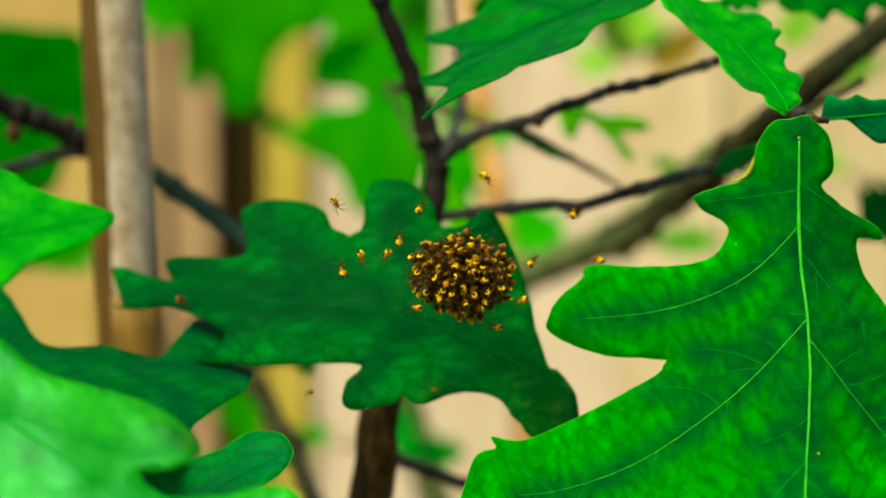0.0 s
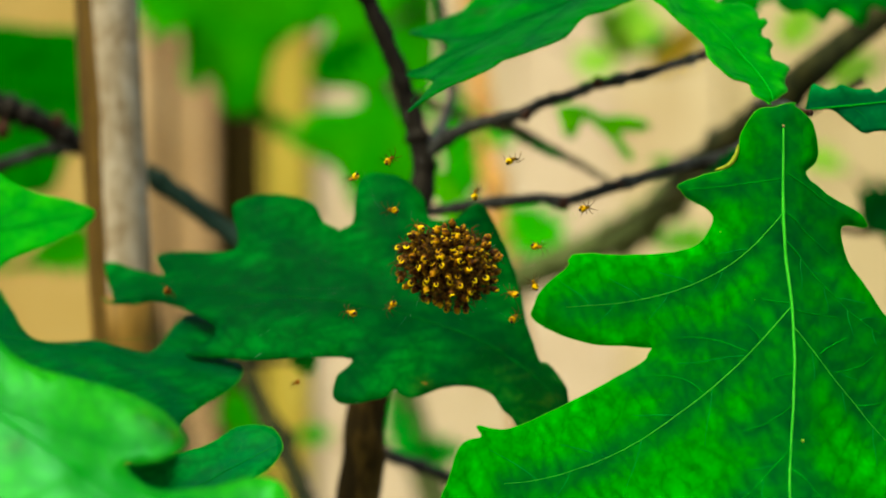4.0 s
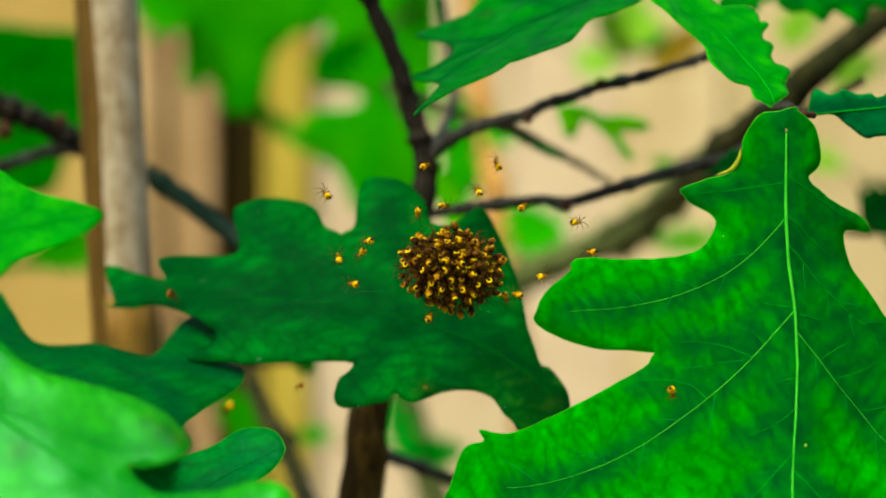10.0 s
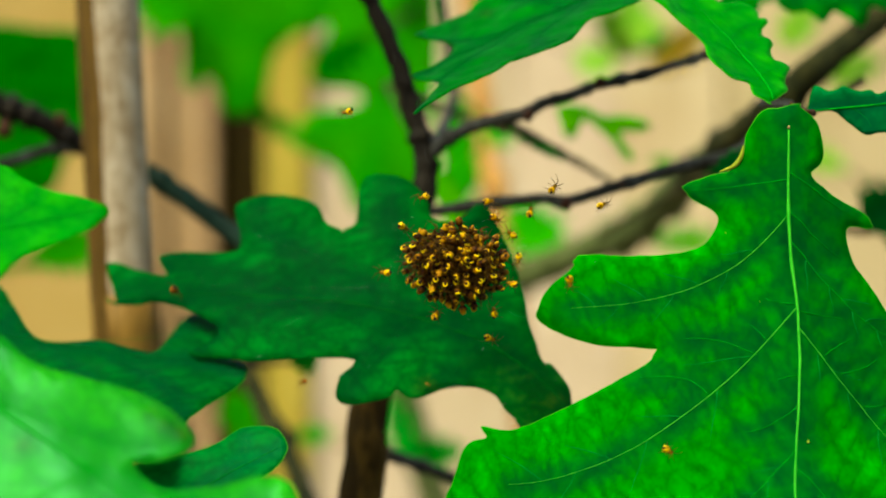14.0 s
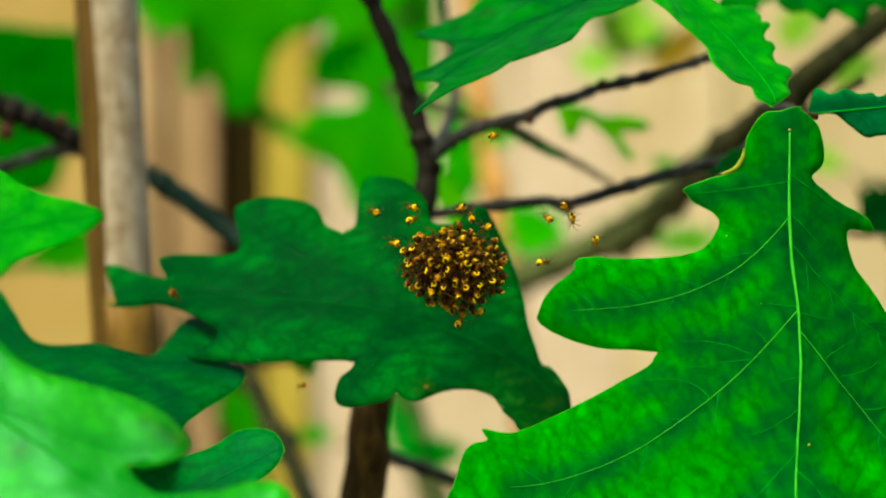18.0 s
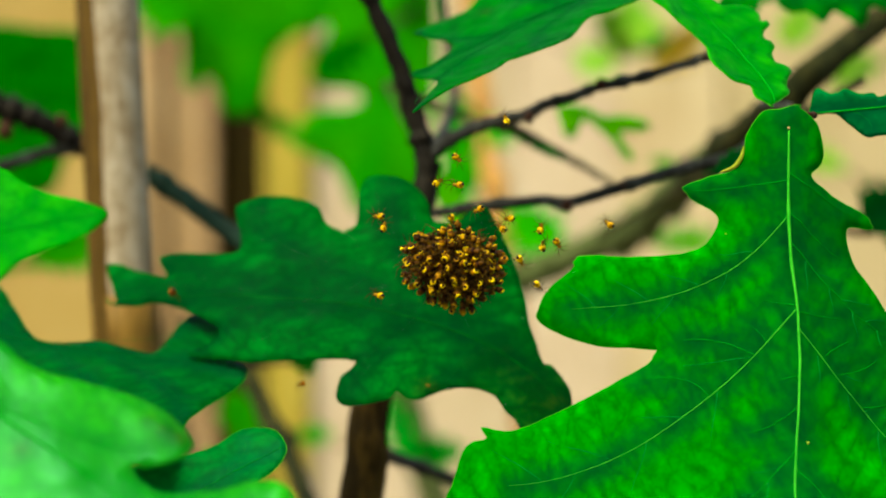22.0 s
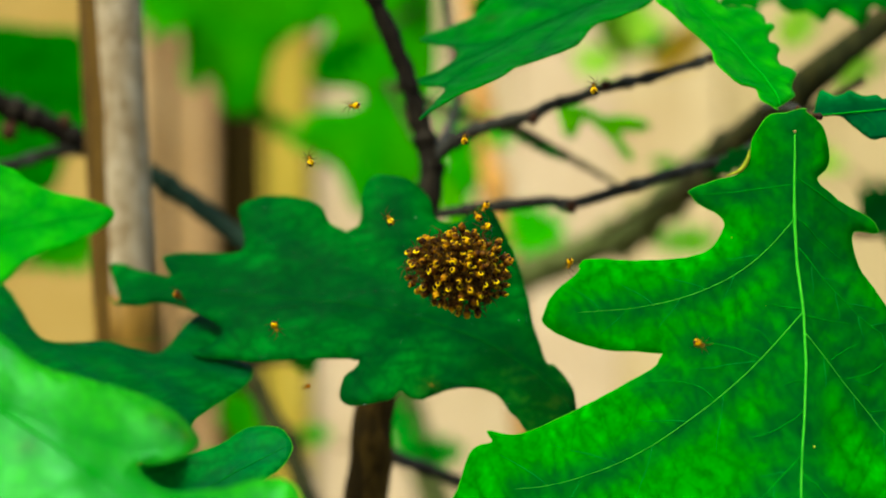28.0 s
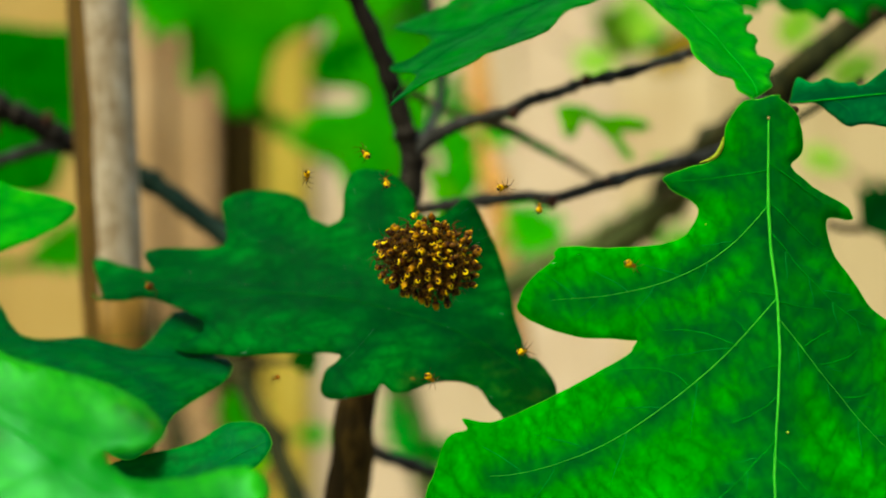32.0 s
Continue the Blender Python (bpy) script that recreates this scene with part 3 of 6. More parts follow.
LEAF['right'] = oak_leaf(sapling, leaf_mid, (0.0557, 0.2675, 1.2196), (0.0526, 0.2360, 1.1345), (0.0101, 0.2560, 1.1896),
    [(0.005, 0.035), (0.008, 0.061), (0.042, 0.083), (0.078, 0.089), (0.098, 0.109), (0.106, 0.151), (0.116, 0.180), (0.121, 0.188), (0.129, 0.182), (0.141, 0.172), (0.162, 0.138), (0.186, 0.128), (0.220, 0.149), (0.235, 0.191), (0.233, 0.278), (0.221, 0.355), (0.226, 0.368), (0.232, 0.373), (0.242, 0.374), (0.281, 0.418), (0.315, 0.432), (0.327, 0.436), (0.340, 0.426), (0.359, 0.396), (0.384, 0.333), (0.396, 0.238), (0.398, 0.227), (0.408, 0.233), (0.426, 0.247), (0.467, 0.323), (0.513, 0.420), (0.532, 0.478), (0.524, 0.520), (0.523, 0.527), (0.532, 0.524), (0.544, 0.521), (0.556, 0.555), (0.611, 0.573), (0.693, 0.592), (0.775, 0.541), (0.799, 0.418), (0.810, 0.307), (0.860, 0.300), (0.952, 0.267), (0.970, 0.175), (1.022, 0.130)],
    [(0.005, -0.001), (0.025, -0.032), (0.059, -0.045), (0.091, -0.044), (0.118, -0.024), (0.142, -0.065), (0.163, -0.129), (0.177, -0.141), (0.183, -0.143), (0.186, -0.133), (0.193, -0.094), (0.249, -0.104), (0.304, -0.149), (0.342, -0.183), (0.390, -0.302), (0.442, -0.356), (0.480, -0.308), (0.546, -0.258), (0.599, -0.318), (0.701, -0.383), (0.767, -0.318), (0.787, -0.210), (0.845, -0.190), (0.932, -0.147), (0.974, -0.062)],
    [(0.184, 0.006, 0.316, 0.377, 3.5), (0.344, 0.002, 0.630, 0.479, 2.0), (0.591, 0.006, 0.745, 0.183, 1.3), (0.125, 0.007, 0.127, 0.177, 4.0), (0.231, -0.001, 0.372, -0.168, 1.4), (0.180, -0.004, 0.246, -0.084, 1.4), (0.378, -0.012, 0.612, -0.226, 1.1), (0.618, 0.003, 0.713, -0.080, 1.1), (0.339, 0.005, 0.327, 0.051, 0.5), (0.405, 0.047, 0.371, 0.076, 1.2), (0.426, 0.066, 0.386, 0.185, 2.1), (0.491, 0.144, 0.450, 0.260, 4.0), (0.421, -0.049, 0.387, -0.100, 1.2), (0.450, -0.077, 0.415, -0.144, 0.6), (0.501, -0.117, 0.488, -0.162, 0.5), (0.516, 0.002, 0.556, 0.087, 1.8), (0.462, 0.005, 0.471, 0.035, 0.5), (0.350, -0.010, 0.353, -0.082, 4.0), (0.114, 0.001, 0.170, -0.106, 1.4), (0.779, 0.014, 0.943, 0.225, 2.3)], fold=-0.38, curl=0.36, girth=0.72, margin=margin_mat, foot=0.042, spine=((0.036, 0.0154), (0.111, 0.0137), (0.192, 0.0127), (0.265, 0.0079), (0.341, -0.0009), (0.432, -0.0018), (0.530, 0.0047), (0.606, 0.0120), (0.662, 0.0170)))
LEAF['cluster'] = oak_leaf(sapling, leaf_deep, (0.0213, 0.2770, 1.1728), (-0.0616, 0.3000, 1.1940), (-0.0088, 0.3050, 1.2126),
    [(0.024, 0.066), (0.049, 0.090), (0.078, 0.107), (0.092, 0.104), (0.112, 0.128), (0.138, 0.166), (0.170, 0.223), (0.210, 0.286), (0.263, 0.346), (0.297, 0.380), (0.323, 0.378), (0.349, 0.330), (0.395, 0.320), (0.433, 0.370), (0.496, 0.395), (0.559, 0.380), (0.565, 0.338), (0.545, 0.270), (0.558, 0.248), (0.564, 0.242), (0.573, 0.245), (0.606, 0.252), (0.640, 0.286), (0.697, 0.297), (0.767, 0.289), (0.808, 0.268), (0.817, 0.243), (0.768, 0.166), (0.797, 0.142), (0.936, 0.120), (0.938, 0.100), (0.907, 0.069), (0.982, 0.078), (1.039, 0.093), (1.069, 0.095), (1.073, 0.081)],
    [(0.003, -0.013), (0.046, -0.057), (0.090, -0.041), (0.110, -0.025), (0.133, -0.016), (0.147, -0.004), (0.162, 0.006), (0.191, 0.004), (0.225, -0.007), (0.259, -0.029), (0.281, -0.053), (0.302, -0.064), (0.320, -0.063), (0.334, -0.060), (0.346, -0.085), (0.400, -0.115), (0.436, -0.115), (0.448, -0.071), (0.434, -0.042), (0.433, -0.026), (0.445, -0.026), (0.463, -0.029), (0.623, -0.082), (0.683, -0.092), (0.740, -0.103), (0.770, -0.099), (0.754, -0.081), (0.733, -0.057), (0.728, -0.039), (0.747, -0.021), (0.820, -0.001), (0.888, 0.010), (0.951, -0.006), (1.002, -0.009), (1.037, 0.006)],
    [(0.206, 0.103, 0.496, 0.378), (0.322, 0.100, 0.763, 0.265), (0.462, 0.092, 0.913, 0.105), (0.345, 0.101, 0.424, -0.096), (0.509, 0.087, 0.750, -0.089), (0.170, 0.100, 0.300, 0.345), (0.157, 0.095, 0.255, -0.025)], fold=0.04, curl=-0.38, bow=0.1, girth=0.32, veinlets=False, stains=[(0.07, 0.02, 0.07, 0.42), (0.17, 0.05, 0.05, 0.2), (0.29, -0.03, 0.02, 0.6)])
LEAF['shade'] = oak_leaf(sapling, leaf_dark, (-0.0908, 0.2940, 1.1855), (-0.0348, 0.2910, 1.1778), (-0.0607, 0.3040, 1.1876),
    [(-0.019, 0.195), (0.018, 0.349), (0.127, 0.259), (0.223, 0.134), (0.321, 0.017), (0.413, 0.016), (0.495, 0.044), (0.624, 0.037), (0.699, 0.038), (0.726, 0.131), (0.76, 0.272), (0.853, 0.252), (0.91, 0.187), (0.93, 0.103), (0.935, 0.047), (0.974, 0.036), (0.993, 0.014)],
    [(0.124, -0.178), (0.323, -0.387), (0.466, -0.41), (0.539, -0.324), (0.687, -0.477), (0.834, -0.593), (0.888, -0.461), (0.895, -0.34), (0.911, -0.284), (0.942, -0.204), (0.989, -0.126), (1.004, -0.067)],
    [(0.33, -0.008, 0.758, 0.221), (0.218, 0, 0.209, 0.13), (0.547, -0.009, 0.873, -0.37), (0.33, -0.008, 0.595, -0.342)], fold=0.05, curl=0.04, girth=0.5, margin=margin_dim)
LEAF['low'] = oak_leaf(sapling, leaf_cool, (-0.0586, 0.2620, 1.1513), (-0.0257, 0.2680, 1.1680), (-0.0487, 0.2720, 1.1666),
    [(0.084, 0.084), (0.217, 0.192), (0.283, 0.264), (0.39, 0.26), (0.56, 0.207), (0.658, 0.179), (0.751, 0.173), (0.852, 0.182), (0.945, 0.14), (0.995, 0.078)],
    [(0.044, -0.112), (0.254, -0.182), (0.472, -0.161), (0.613, -0.138), (0.684, -0.107), (0.792, -0.105), (0.903, -0.085), (0.975, -0.043)],
    [(0.317, -0.001, 0.344, 0.211), (0.529, -0.005, 0.692, -0.072), (0.67, 0.01, 0.854, 0.122)], fold=0.06, curl=0.02, vein=vein_soft, girth=0.5, margin=margin_mat)
LEAF['front'] = oak_leaf(sapling, leaf_light, (-0.0803, 0.2250, 1.1908), (-0.0180, 0.2000, 1.1556), (-0.0398, 0.2180, 1.1807),
    [(0.056, 0.032), (0.095, 0.088), (0.171, 0.109), (0.249, 0.113), (0.310, 0.106), (0.380, 0.118), (0.476, 0.157), (0.554, 0.172), (0.624, 0.164), (0.660, 0.147), (0.660, 0.110), (0.626, 0.068), (0.604, 0.058), (0.635, 0.043), (0.689, 0.047), (0.751, 0.103), (0.793, 0.157), (0.839, 0.175), (0.881, 0.152), (0.891, 0.080), (0.952, 0.033)],
    [(0.090, -0.070), (0.166, -0.161), (0.277, -0.137), (0.353, -0.160), (0.384, -0.247), (0.524, -0.259), (0.598, -0.176), (0.670, -0.186), (0.764, -0.225), (0.865, -0.148), (0.952, -0.083)],
    [(0.280, -0.000, 0.625, 0.135), (0.529, 0.001, 0.827, 0.115), (0.280, -0.000, 0.380, -0.190), (0.529, 0.001, 0.738, -0.164), (0.146, -0.002, 0.262, 0.101)], fold=-0.1, curl=0.06, vein=vein_soft, stains=[(0.43, -0.031, 0.021, 0.8), (0.602, 0.143, 0.023, 0.8), (0.637, 0.143, 0.015, 0.9), (0.566, 0.141, 0.015, 0.5)])
LEAF['left'] = oak_leaf(sapling, leaf_lime, (-0.0871, 0.2350, 1.1977), (-0.0468, 0.2280, 1.2048), (-0.0632, 0.2360, 1.2112),
    [(0.059, 0.095), (0.201, 0.157), (0.288, 0.118), (0.364, 0.236), (0.487, 0.301), (0.617, 0.246), (0.683, 0.188), (0.789, 0.115), (0.915, 0.055)],
    [(0.115, -0.182), (0.295, -0.302), (0.388, -0.233), (0.496, -0.297), (0.608, -0.211), (0.683, -0.147), (0.762, -0.113), (0.882, -0.092), (0.97, -0.049)],
    [(0.255, 0.004, 0.49, 0.255), (0.505, -0.001, 0.748, 0.113), (0.255, 0.004, 0.431, -0.252), (0.505, -0.001, 0.682, -0.138)], fold=0.05, curl=0.03, vein=vein_soft)
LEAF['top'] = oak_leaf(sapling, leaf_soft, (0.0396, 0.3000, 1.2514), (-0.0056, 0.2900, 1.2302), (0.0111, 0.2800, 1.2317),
    [(0.183, 0.269), (0.315, 0.315), (0.433, 0.289), (0.554, 0.424), (0.657, 0.407), (0.745, 0.345), (0.819, 0.391), (0.913, 0.372), (1.023, 0.375), (1.111, 0.417), (1.135, 0.417), (1.102, 0.374), (1.027, 0.292), (0.971, 0.207)],
    [(-0.039, -0.303), (0.001, -0.613), (0.197, -0.513), (0.331, -0.653), (0.474, -0.492), (0.62, -0.362), (0.725, -0.347), (0.852, -0.366), (0.804, -0.151), (0.823, -0.05), (0.914, -0.012)],
    [(0.207, -0.006, 0.631, 0.346), (0.439, 0.002, 1.105, 0.4), (0.395, 0.006, 0.461, -0.467), (0.62, 0.004, 0.841, -0.32)], fold=0.06, curl=-0.04, stains=[(0.594, -0.258, 0.029, 0.8), (0.834, -0.101, 0.029, 0.9)])
LEAF['upper'] = oak_leaf(sapling, leaf_lime, (0.0519, 0.2620, 1.2218), (0.0346, 0.2840, 1.2496), (0.0421, 0.2700, 1.2338),
    [(0.046, 0.057), (0.118, 0.029), (0.137, 0.057), (0.157, 0.126), (0.275, 0.141), (0.408, 0.082), (0.571, 0.148), (0.669, 0.196), (0.704, 0.184), (0.833, 0.162)],
    [(0.005, 0.018), (0.035, -0.068), (0.069, -0.14), (0.119, -0.166), (0.16, -0.201), (0.199, -0.249), (0.24, -0.256), (0.266, -0.211), (0.317, -0.233), (0.364, -0.28), (0.398, -0.286), (0.42, -0.268), (0.463, -0.293), (0.501, -0.352), (0.528, -0.355), (0.532, -0.326), (0.567, -0.348), (0.61, -0.349), (0.645, -0.31), (0.646, -0.229), (0.663, -0.181), (0.729, -0.16), (0.754, -0.068), (0.897, -0.049)],
    [(0.156, -0.024, 0.185, 0.088), (0.292, -0.061, 0.401, 0.053), (0.141, -0.022, 0.204, -0.216), (0.284, -0.062, 0.367, -0.258), (0.406, -0.082, 0.498, -0.315), (0.569, -0.143, 0.621, -0.313), (0.569, -0.143, 0.609, 0.082), (0.347, -0.071, 0.402, -0.289)], fold=0.12, curl=0.08, vein=vein_soft, bow=-0.08, margin=margin_mat)
LEAF['edge'] = oak_leaf(sapling, leaf_teal, (0.0601, 0.2720, 1.2222), (0.0901, 0.2620, 1.2243), (0.0679, 0.2700, 1.2185),
    [(0.058, 0.008), (0.131, 0.014), (0.209, 0.088), (0.284, 0.147), (0.374, 0.143), (0.58, 0.189), (0.801, 0.151)],
    [(0.01, -0.035), (0.026, -0.092), (0.049, -0.125), (0.106, -0.093), (0.152, -0.095), (0.19, -0.109), (0.255, -0.076), (0.32, -0.076), (0.38, -0.056), (0.605, -0.181), (0.821, -0.145)],
    [(0.201, 0, 0.306, 0.114), (0.426, 0.004, 0.603, -0.152), (0.481, 0.003, 0.637, 0.151)], fold=0.1, curl=0.03, vein=vein_soft, margin=margin_dim)

# ---- the oak bush behind it ----
bush = tagged(new("oak_bush"), "leafy green oak bush in front of the fence", "bush")
bush.location = (0.16, 0.62, 0.0)
LOBES = ((0.04, 0.10), (0.12, 0.42), (0.20, 0.30), (0.30, 0.80), (0.40, 0.46), (0.52, 1.0), (0.62, 0.56), (0.74, 0.86), (0.83, 0.45), (0.93, 0.36))


def bush_leaf(mat, base, tip, width, seed):
    rng = random.Random(seed)
    side = [(u + rng.uniform(-0.02, 0.02), v * width * rng.uniform(0.85, 1.15)) for u, v in LOBES]
    other = [(u + rng.uniform(-0.02, 0.02), -v * width * rng.uniform(0.85, 1.15)) for u, v in LOBES]
    b, t = Vector(base), Vector(tip)
    across = (t - b).cross(Vector((0, 1, 0))).normalized() * 0.02 + Vector((0, rng.uniform(-0.008, 0.008), 0))
    ribs = [(0.18, 0, 0.32, 0.7 * width), (0.36, 0, 0.53, 0.85 * width), (0.56, 0, 0.74, 0.7 * width), (0.18, 0, 0.32, -0.7 * width), (0.36, 0, 0.53, -0.85 * width), (0.56, 0, 0.74, -0.7 * width)]
    leaf = oak_leaf(bush, mat, b, t, b + across, side, other, ribs, fold=0.12, curl=0.1, fine=16, ruffle=0.02, veinlets=False)
    # the stalk that joins it to the bush
    stalk = bmesh.new()
    foot = b + (b - t).normalized() * 0.03 + Vector((0, 0.02, 0))
    tube(stalk, [p - bush.location for p in spline([foot, (foot + b) / 2 + Vector((0, 0.01, 0)), b], 6)], taper(13, 0.0011, 0.0007), 6)
    part("stalk", stalk, bark_green, bush)
    return leaf


for row in (
    (leaf_far, (-0.1534, 0.8100, 1.3276), (-0.1167, 0.7776, 1.3079), 0.353, 0),
    (leaf_far, (0.0041, 0.7425, 1.2815), (0.0071, 0.7425, 1.2142), 0.188, 1),
    (leaf_far, (-0.0112, 0.7425, 1.3195), (-0.0190, 0.7722, 1.2874), 0.315, 2),
    (leaf_mid, (0.0281, 0.4200, 1.2690), (0.0065, 0.4116, 1.2592), 0.309, 3),
    (leaf_mid, (0.0140, 0.3700, 1.2264), (0.0279, 0.3774, 1.2203), 0.068, 4),
    (leaf_far, (0.0270, 0.6750, 1.2165), (0.0455, 0.6480, 1.1990), 0.40, 5),
    (leaf_yellow, (0.1013, 0.8100, 1.2030), (0.1345, 0.8100, 1.2044), 0.266, 6),
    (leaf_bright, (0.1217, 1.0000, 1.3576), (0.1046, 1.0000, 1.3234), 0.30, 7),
    (leaf_teal, (0.1255, 0.9000, 1.3166), (0.1089, 0.9000, 1.3073), 0.30, 8),
    (leaf_mid, (0.0758, 0.3600, 1.2580), (0.0610, 0.3672, 1.2541), 0.294, 9),
    (leaf_mid, (0.1053, 0.3600, 1.2567), (0.0692, 0.3456, 1.2511), 0.166, 10),
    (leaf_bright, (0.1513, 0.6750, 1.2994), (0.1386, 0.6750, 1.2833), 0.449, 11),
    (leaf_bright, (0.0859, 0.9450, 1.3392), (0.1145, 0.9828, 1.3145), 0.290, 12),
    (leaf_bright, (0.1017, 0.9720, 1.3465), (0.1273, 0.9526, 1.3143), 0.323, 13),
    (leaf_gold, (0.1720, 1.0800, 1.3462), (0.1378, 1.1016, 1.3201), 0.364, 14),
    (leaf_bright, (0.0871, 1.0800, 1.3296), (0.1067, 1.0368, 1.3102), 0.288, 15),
    (leaf_dark, (0.0669, 0.4200, 1.2185), (0.0767, 0.4200, 1.2243), 0.165, 16),
    (leaf_dark, (0.1143, 0.4000, 1.2138), (0.1058, 0.4160, 1.2065), 0.466, 17),
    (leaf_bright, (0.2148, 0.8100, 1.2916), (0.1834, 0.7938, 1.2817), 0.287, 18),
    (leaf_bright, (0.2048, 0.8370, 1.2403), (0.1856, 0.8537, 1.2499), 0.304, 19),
    (leaf_mid, (-0.0220, 0.6750, 1.1410), (-0.0120, 0.6480, 1.1150), 0.21, 20),
    (leaf_mid, (-0.0148, 0.6750, 1.1172), (0.0088, 0.6750, 1.1172), 0.373, 21),
    (leaf_far, (-0.0703, 0.6200, 1.1239), (-0.0797, 0.6200, 1.1468), 0.40, 22),
    (leaf_far, (-0.0670, 0.7425, 1.1165), (-0.0482, 0.7277, 1.1182), 0.257, 23),
    (leaf_yellow, (-0.0683, 0.4400, 1.1310), (-0.0482, 0.4488, 1.1449), 0.349, 24),
    (leaf_far, (-0.1603, 0.6480, 1.1969), (-0.1284, 0.6221, 1.2034), 0.307, 25),
    (leaf_yellow, (-0.1947, 0.6750, 1.1924), (-0.1405, 0.6750, 1.1947), 0.055, 26),
    (leaf_mid, (-0.0375, 0.4000, 1.1725), (-0.0316, 0.4160, 1.1729), 0.283, 27),
    (leaf_yellow, (-0.0027, 0.4200, 1.2202), (0.0076, 0.4116, 1.2001), 0.215, 28),
    (leaf_far, (0.0106, 0.7020, 1.2134), (0.0039, 0.7160, 1.2553), 0.209, 29),
    (leaf_far, (0.0162, 0.7200, 1.2563), (0.0289, 0.7000, 1.2438), 0.26, 30),
    (leaf_yellow, (0.0898, 0.6000, 1.2279), (0.0751, 0.6000, 1.2322), 0.24, 31),
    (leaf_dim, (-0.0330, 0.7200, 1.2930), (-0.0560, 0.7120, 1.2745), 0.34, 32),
    (leaf_far, (-0.0541, 0.8000, 1.2407), (-0.1020, 0.8200, 1.2773), 0.10, 34),
    (leaf_deep, (0.0633, 0.3300, 1.2206), (0.0539, 0.3300, 1.2150), 0.24, 33),
):
    bush_leaf(*row)
oak_leaf(bush, leaf_far, (-0.0101, 0.7600, 1.3327), (-0.0369, 0.7500, 1.2161), (-0.0634, 0.7600, 1.2730),
    [(0.091, 0.212), (0.223, 0.305), (0.331, 0.286), (0.436, 0.307), (0.508, 0.325), (0.562, 0.263), (0.55, 0.137), (0.574, 0.1), (0.61, 0.132), (0.648, 0.256), (0.735, 0.311), (0.804, 0.212), (0.872, 0.117), (0.957, 0.057)],
    [(0.101, -0.081), (0.355, -0.15), (0.571, -0.178), (0.786, -0.213), (0.953, -0.169)],
    [(0.249, -0.003, 0.501, 0.296), (0.449, -0.004, 0.711, 0.279), (0.649, -0.007, 0.893, 0.09)], fold=0.05, curl=0.05, fine=20, veinlets=False)
oak_leaf(bush, leaf_far, (-0.0476, 0.8000, 1.3342), (-0.1036, 0.8000, 1.2648), (-0.0612, 0.8000, 1.3069),
    [(0.144, 0.117), (0.307, 0.099), (0.411, 0.017), (0.56, -0.02), (0.671, 0.022), (0.794, 0.091), (0.913, 0.09)],
    [(0.142, -0.316), (0.401, -0.538), (0.63, -0.626), (0.816, -0.469), (1.023, -0.287), (1.001, -0.212), (0.911, -0.199)],
    [(0.349, 0.007, 0.51, -0.022), (0.435, -0.003, 0.687, -0.503), (0.785, 0.004, 0.972, -0.274)], fold=0.05, curl=0.05, fine=20, veinlets=False)
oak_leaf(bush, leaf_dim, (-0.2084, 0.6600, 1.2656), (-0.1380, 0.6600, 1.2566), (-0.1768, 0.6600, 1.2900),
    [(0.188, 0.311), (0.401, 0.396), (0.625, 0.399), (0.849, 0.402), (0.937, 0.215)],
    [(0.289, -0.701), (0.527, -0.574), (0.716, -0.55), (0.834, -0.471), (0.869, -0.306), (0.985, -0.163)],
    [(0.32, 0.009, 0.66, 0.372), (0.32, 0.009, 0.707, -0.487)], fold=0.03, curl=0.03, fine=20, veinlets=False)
oak_leaf(bush, leaf_yellow, (0.0291, 0.4230, 1.2363), (0.0532, 0.4230, 1.2315), (0.0384, 0.4230, 1.2406),
    [(0.139, 0.051), (0.317, 0.062), (0.485, -0), (0.678, 0.05), (0.886, 0.055)],
    [(0.053, -0.123), (0.142, -0.273), (0.218, -0.293), (0.272, -0.199), (0.307, -0.072), (0.491, -0.155), (0.626, -0.236), (0.798, -0.383), (0.873, -0.404), (0.885, -0.342), (0.753, -0.211), (0.701, -0.126), (0.896, -0.087)],
    [(0.392, -0.013, 0.832, -0.376), (0.15, -0.007, 0.177, -0.266)], fold=0.05, curl=0.05, fine=20, veinlets=False)
STEMS = ((reed_mat, ((0.16, 0.62, -0.02), (0.09, 0.70, 0.7), (0.0330, 0.85, 1.1840), (0.0250, 0.90, 1.2400), (0.016, 0.94, 1.34), (0.0, 0.96, 1.5)), 0.0075, 0.0062),
         (bark_green, ((0.16, 0.62, -0.02), (0.02, 0.80, 0.6), (-0.120, 0.92, 1.0), (-0.185, 0.94, 1.24), (-0.19, 0.94, 1.40)), 0.0060, 0.0022),
         (bark_moss, ((0.16, 0.62, -0.02), (0.10, 0.80, 0.7), (-0.0215, 0.7500, 1.1490), (0.0038, 0.7000, 1.1687), (0.0334, 0.6600, 1.1889), (0.0542, 0.6200, 1.1994), (0.0653, 0.5900, 1.2054), (0.0714, 0.5600, 1.2122), (0.0729, 0.5200, 1.2179), (0.0753, 0.4600, 1.2248)), 0.0085, 0.0049))
for k, (mat, pts, r0, r1) in enumerate(STEMS):
    limb(bush, "stem", mat, pts, r0, r1, knobs=4, seed=40 + k, sides=10)

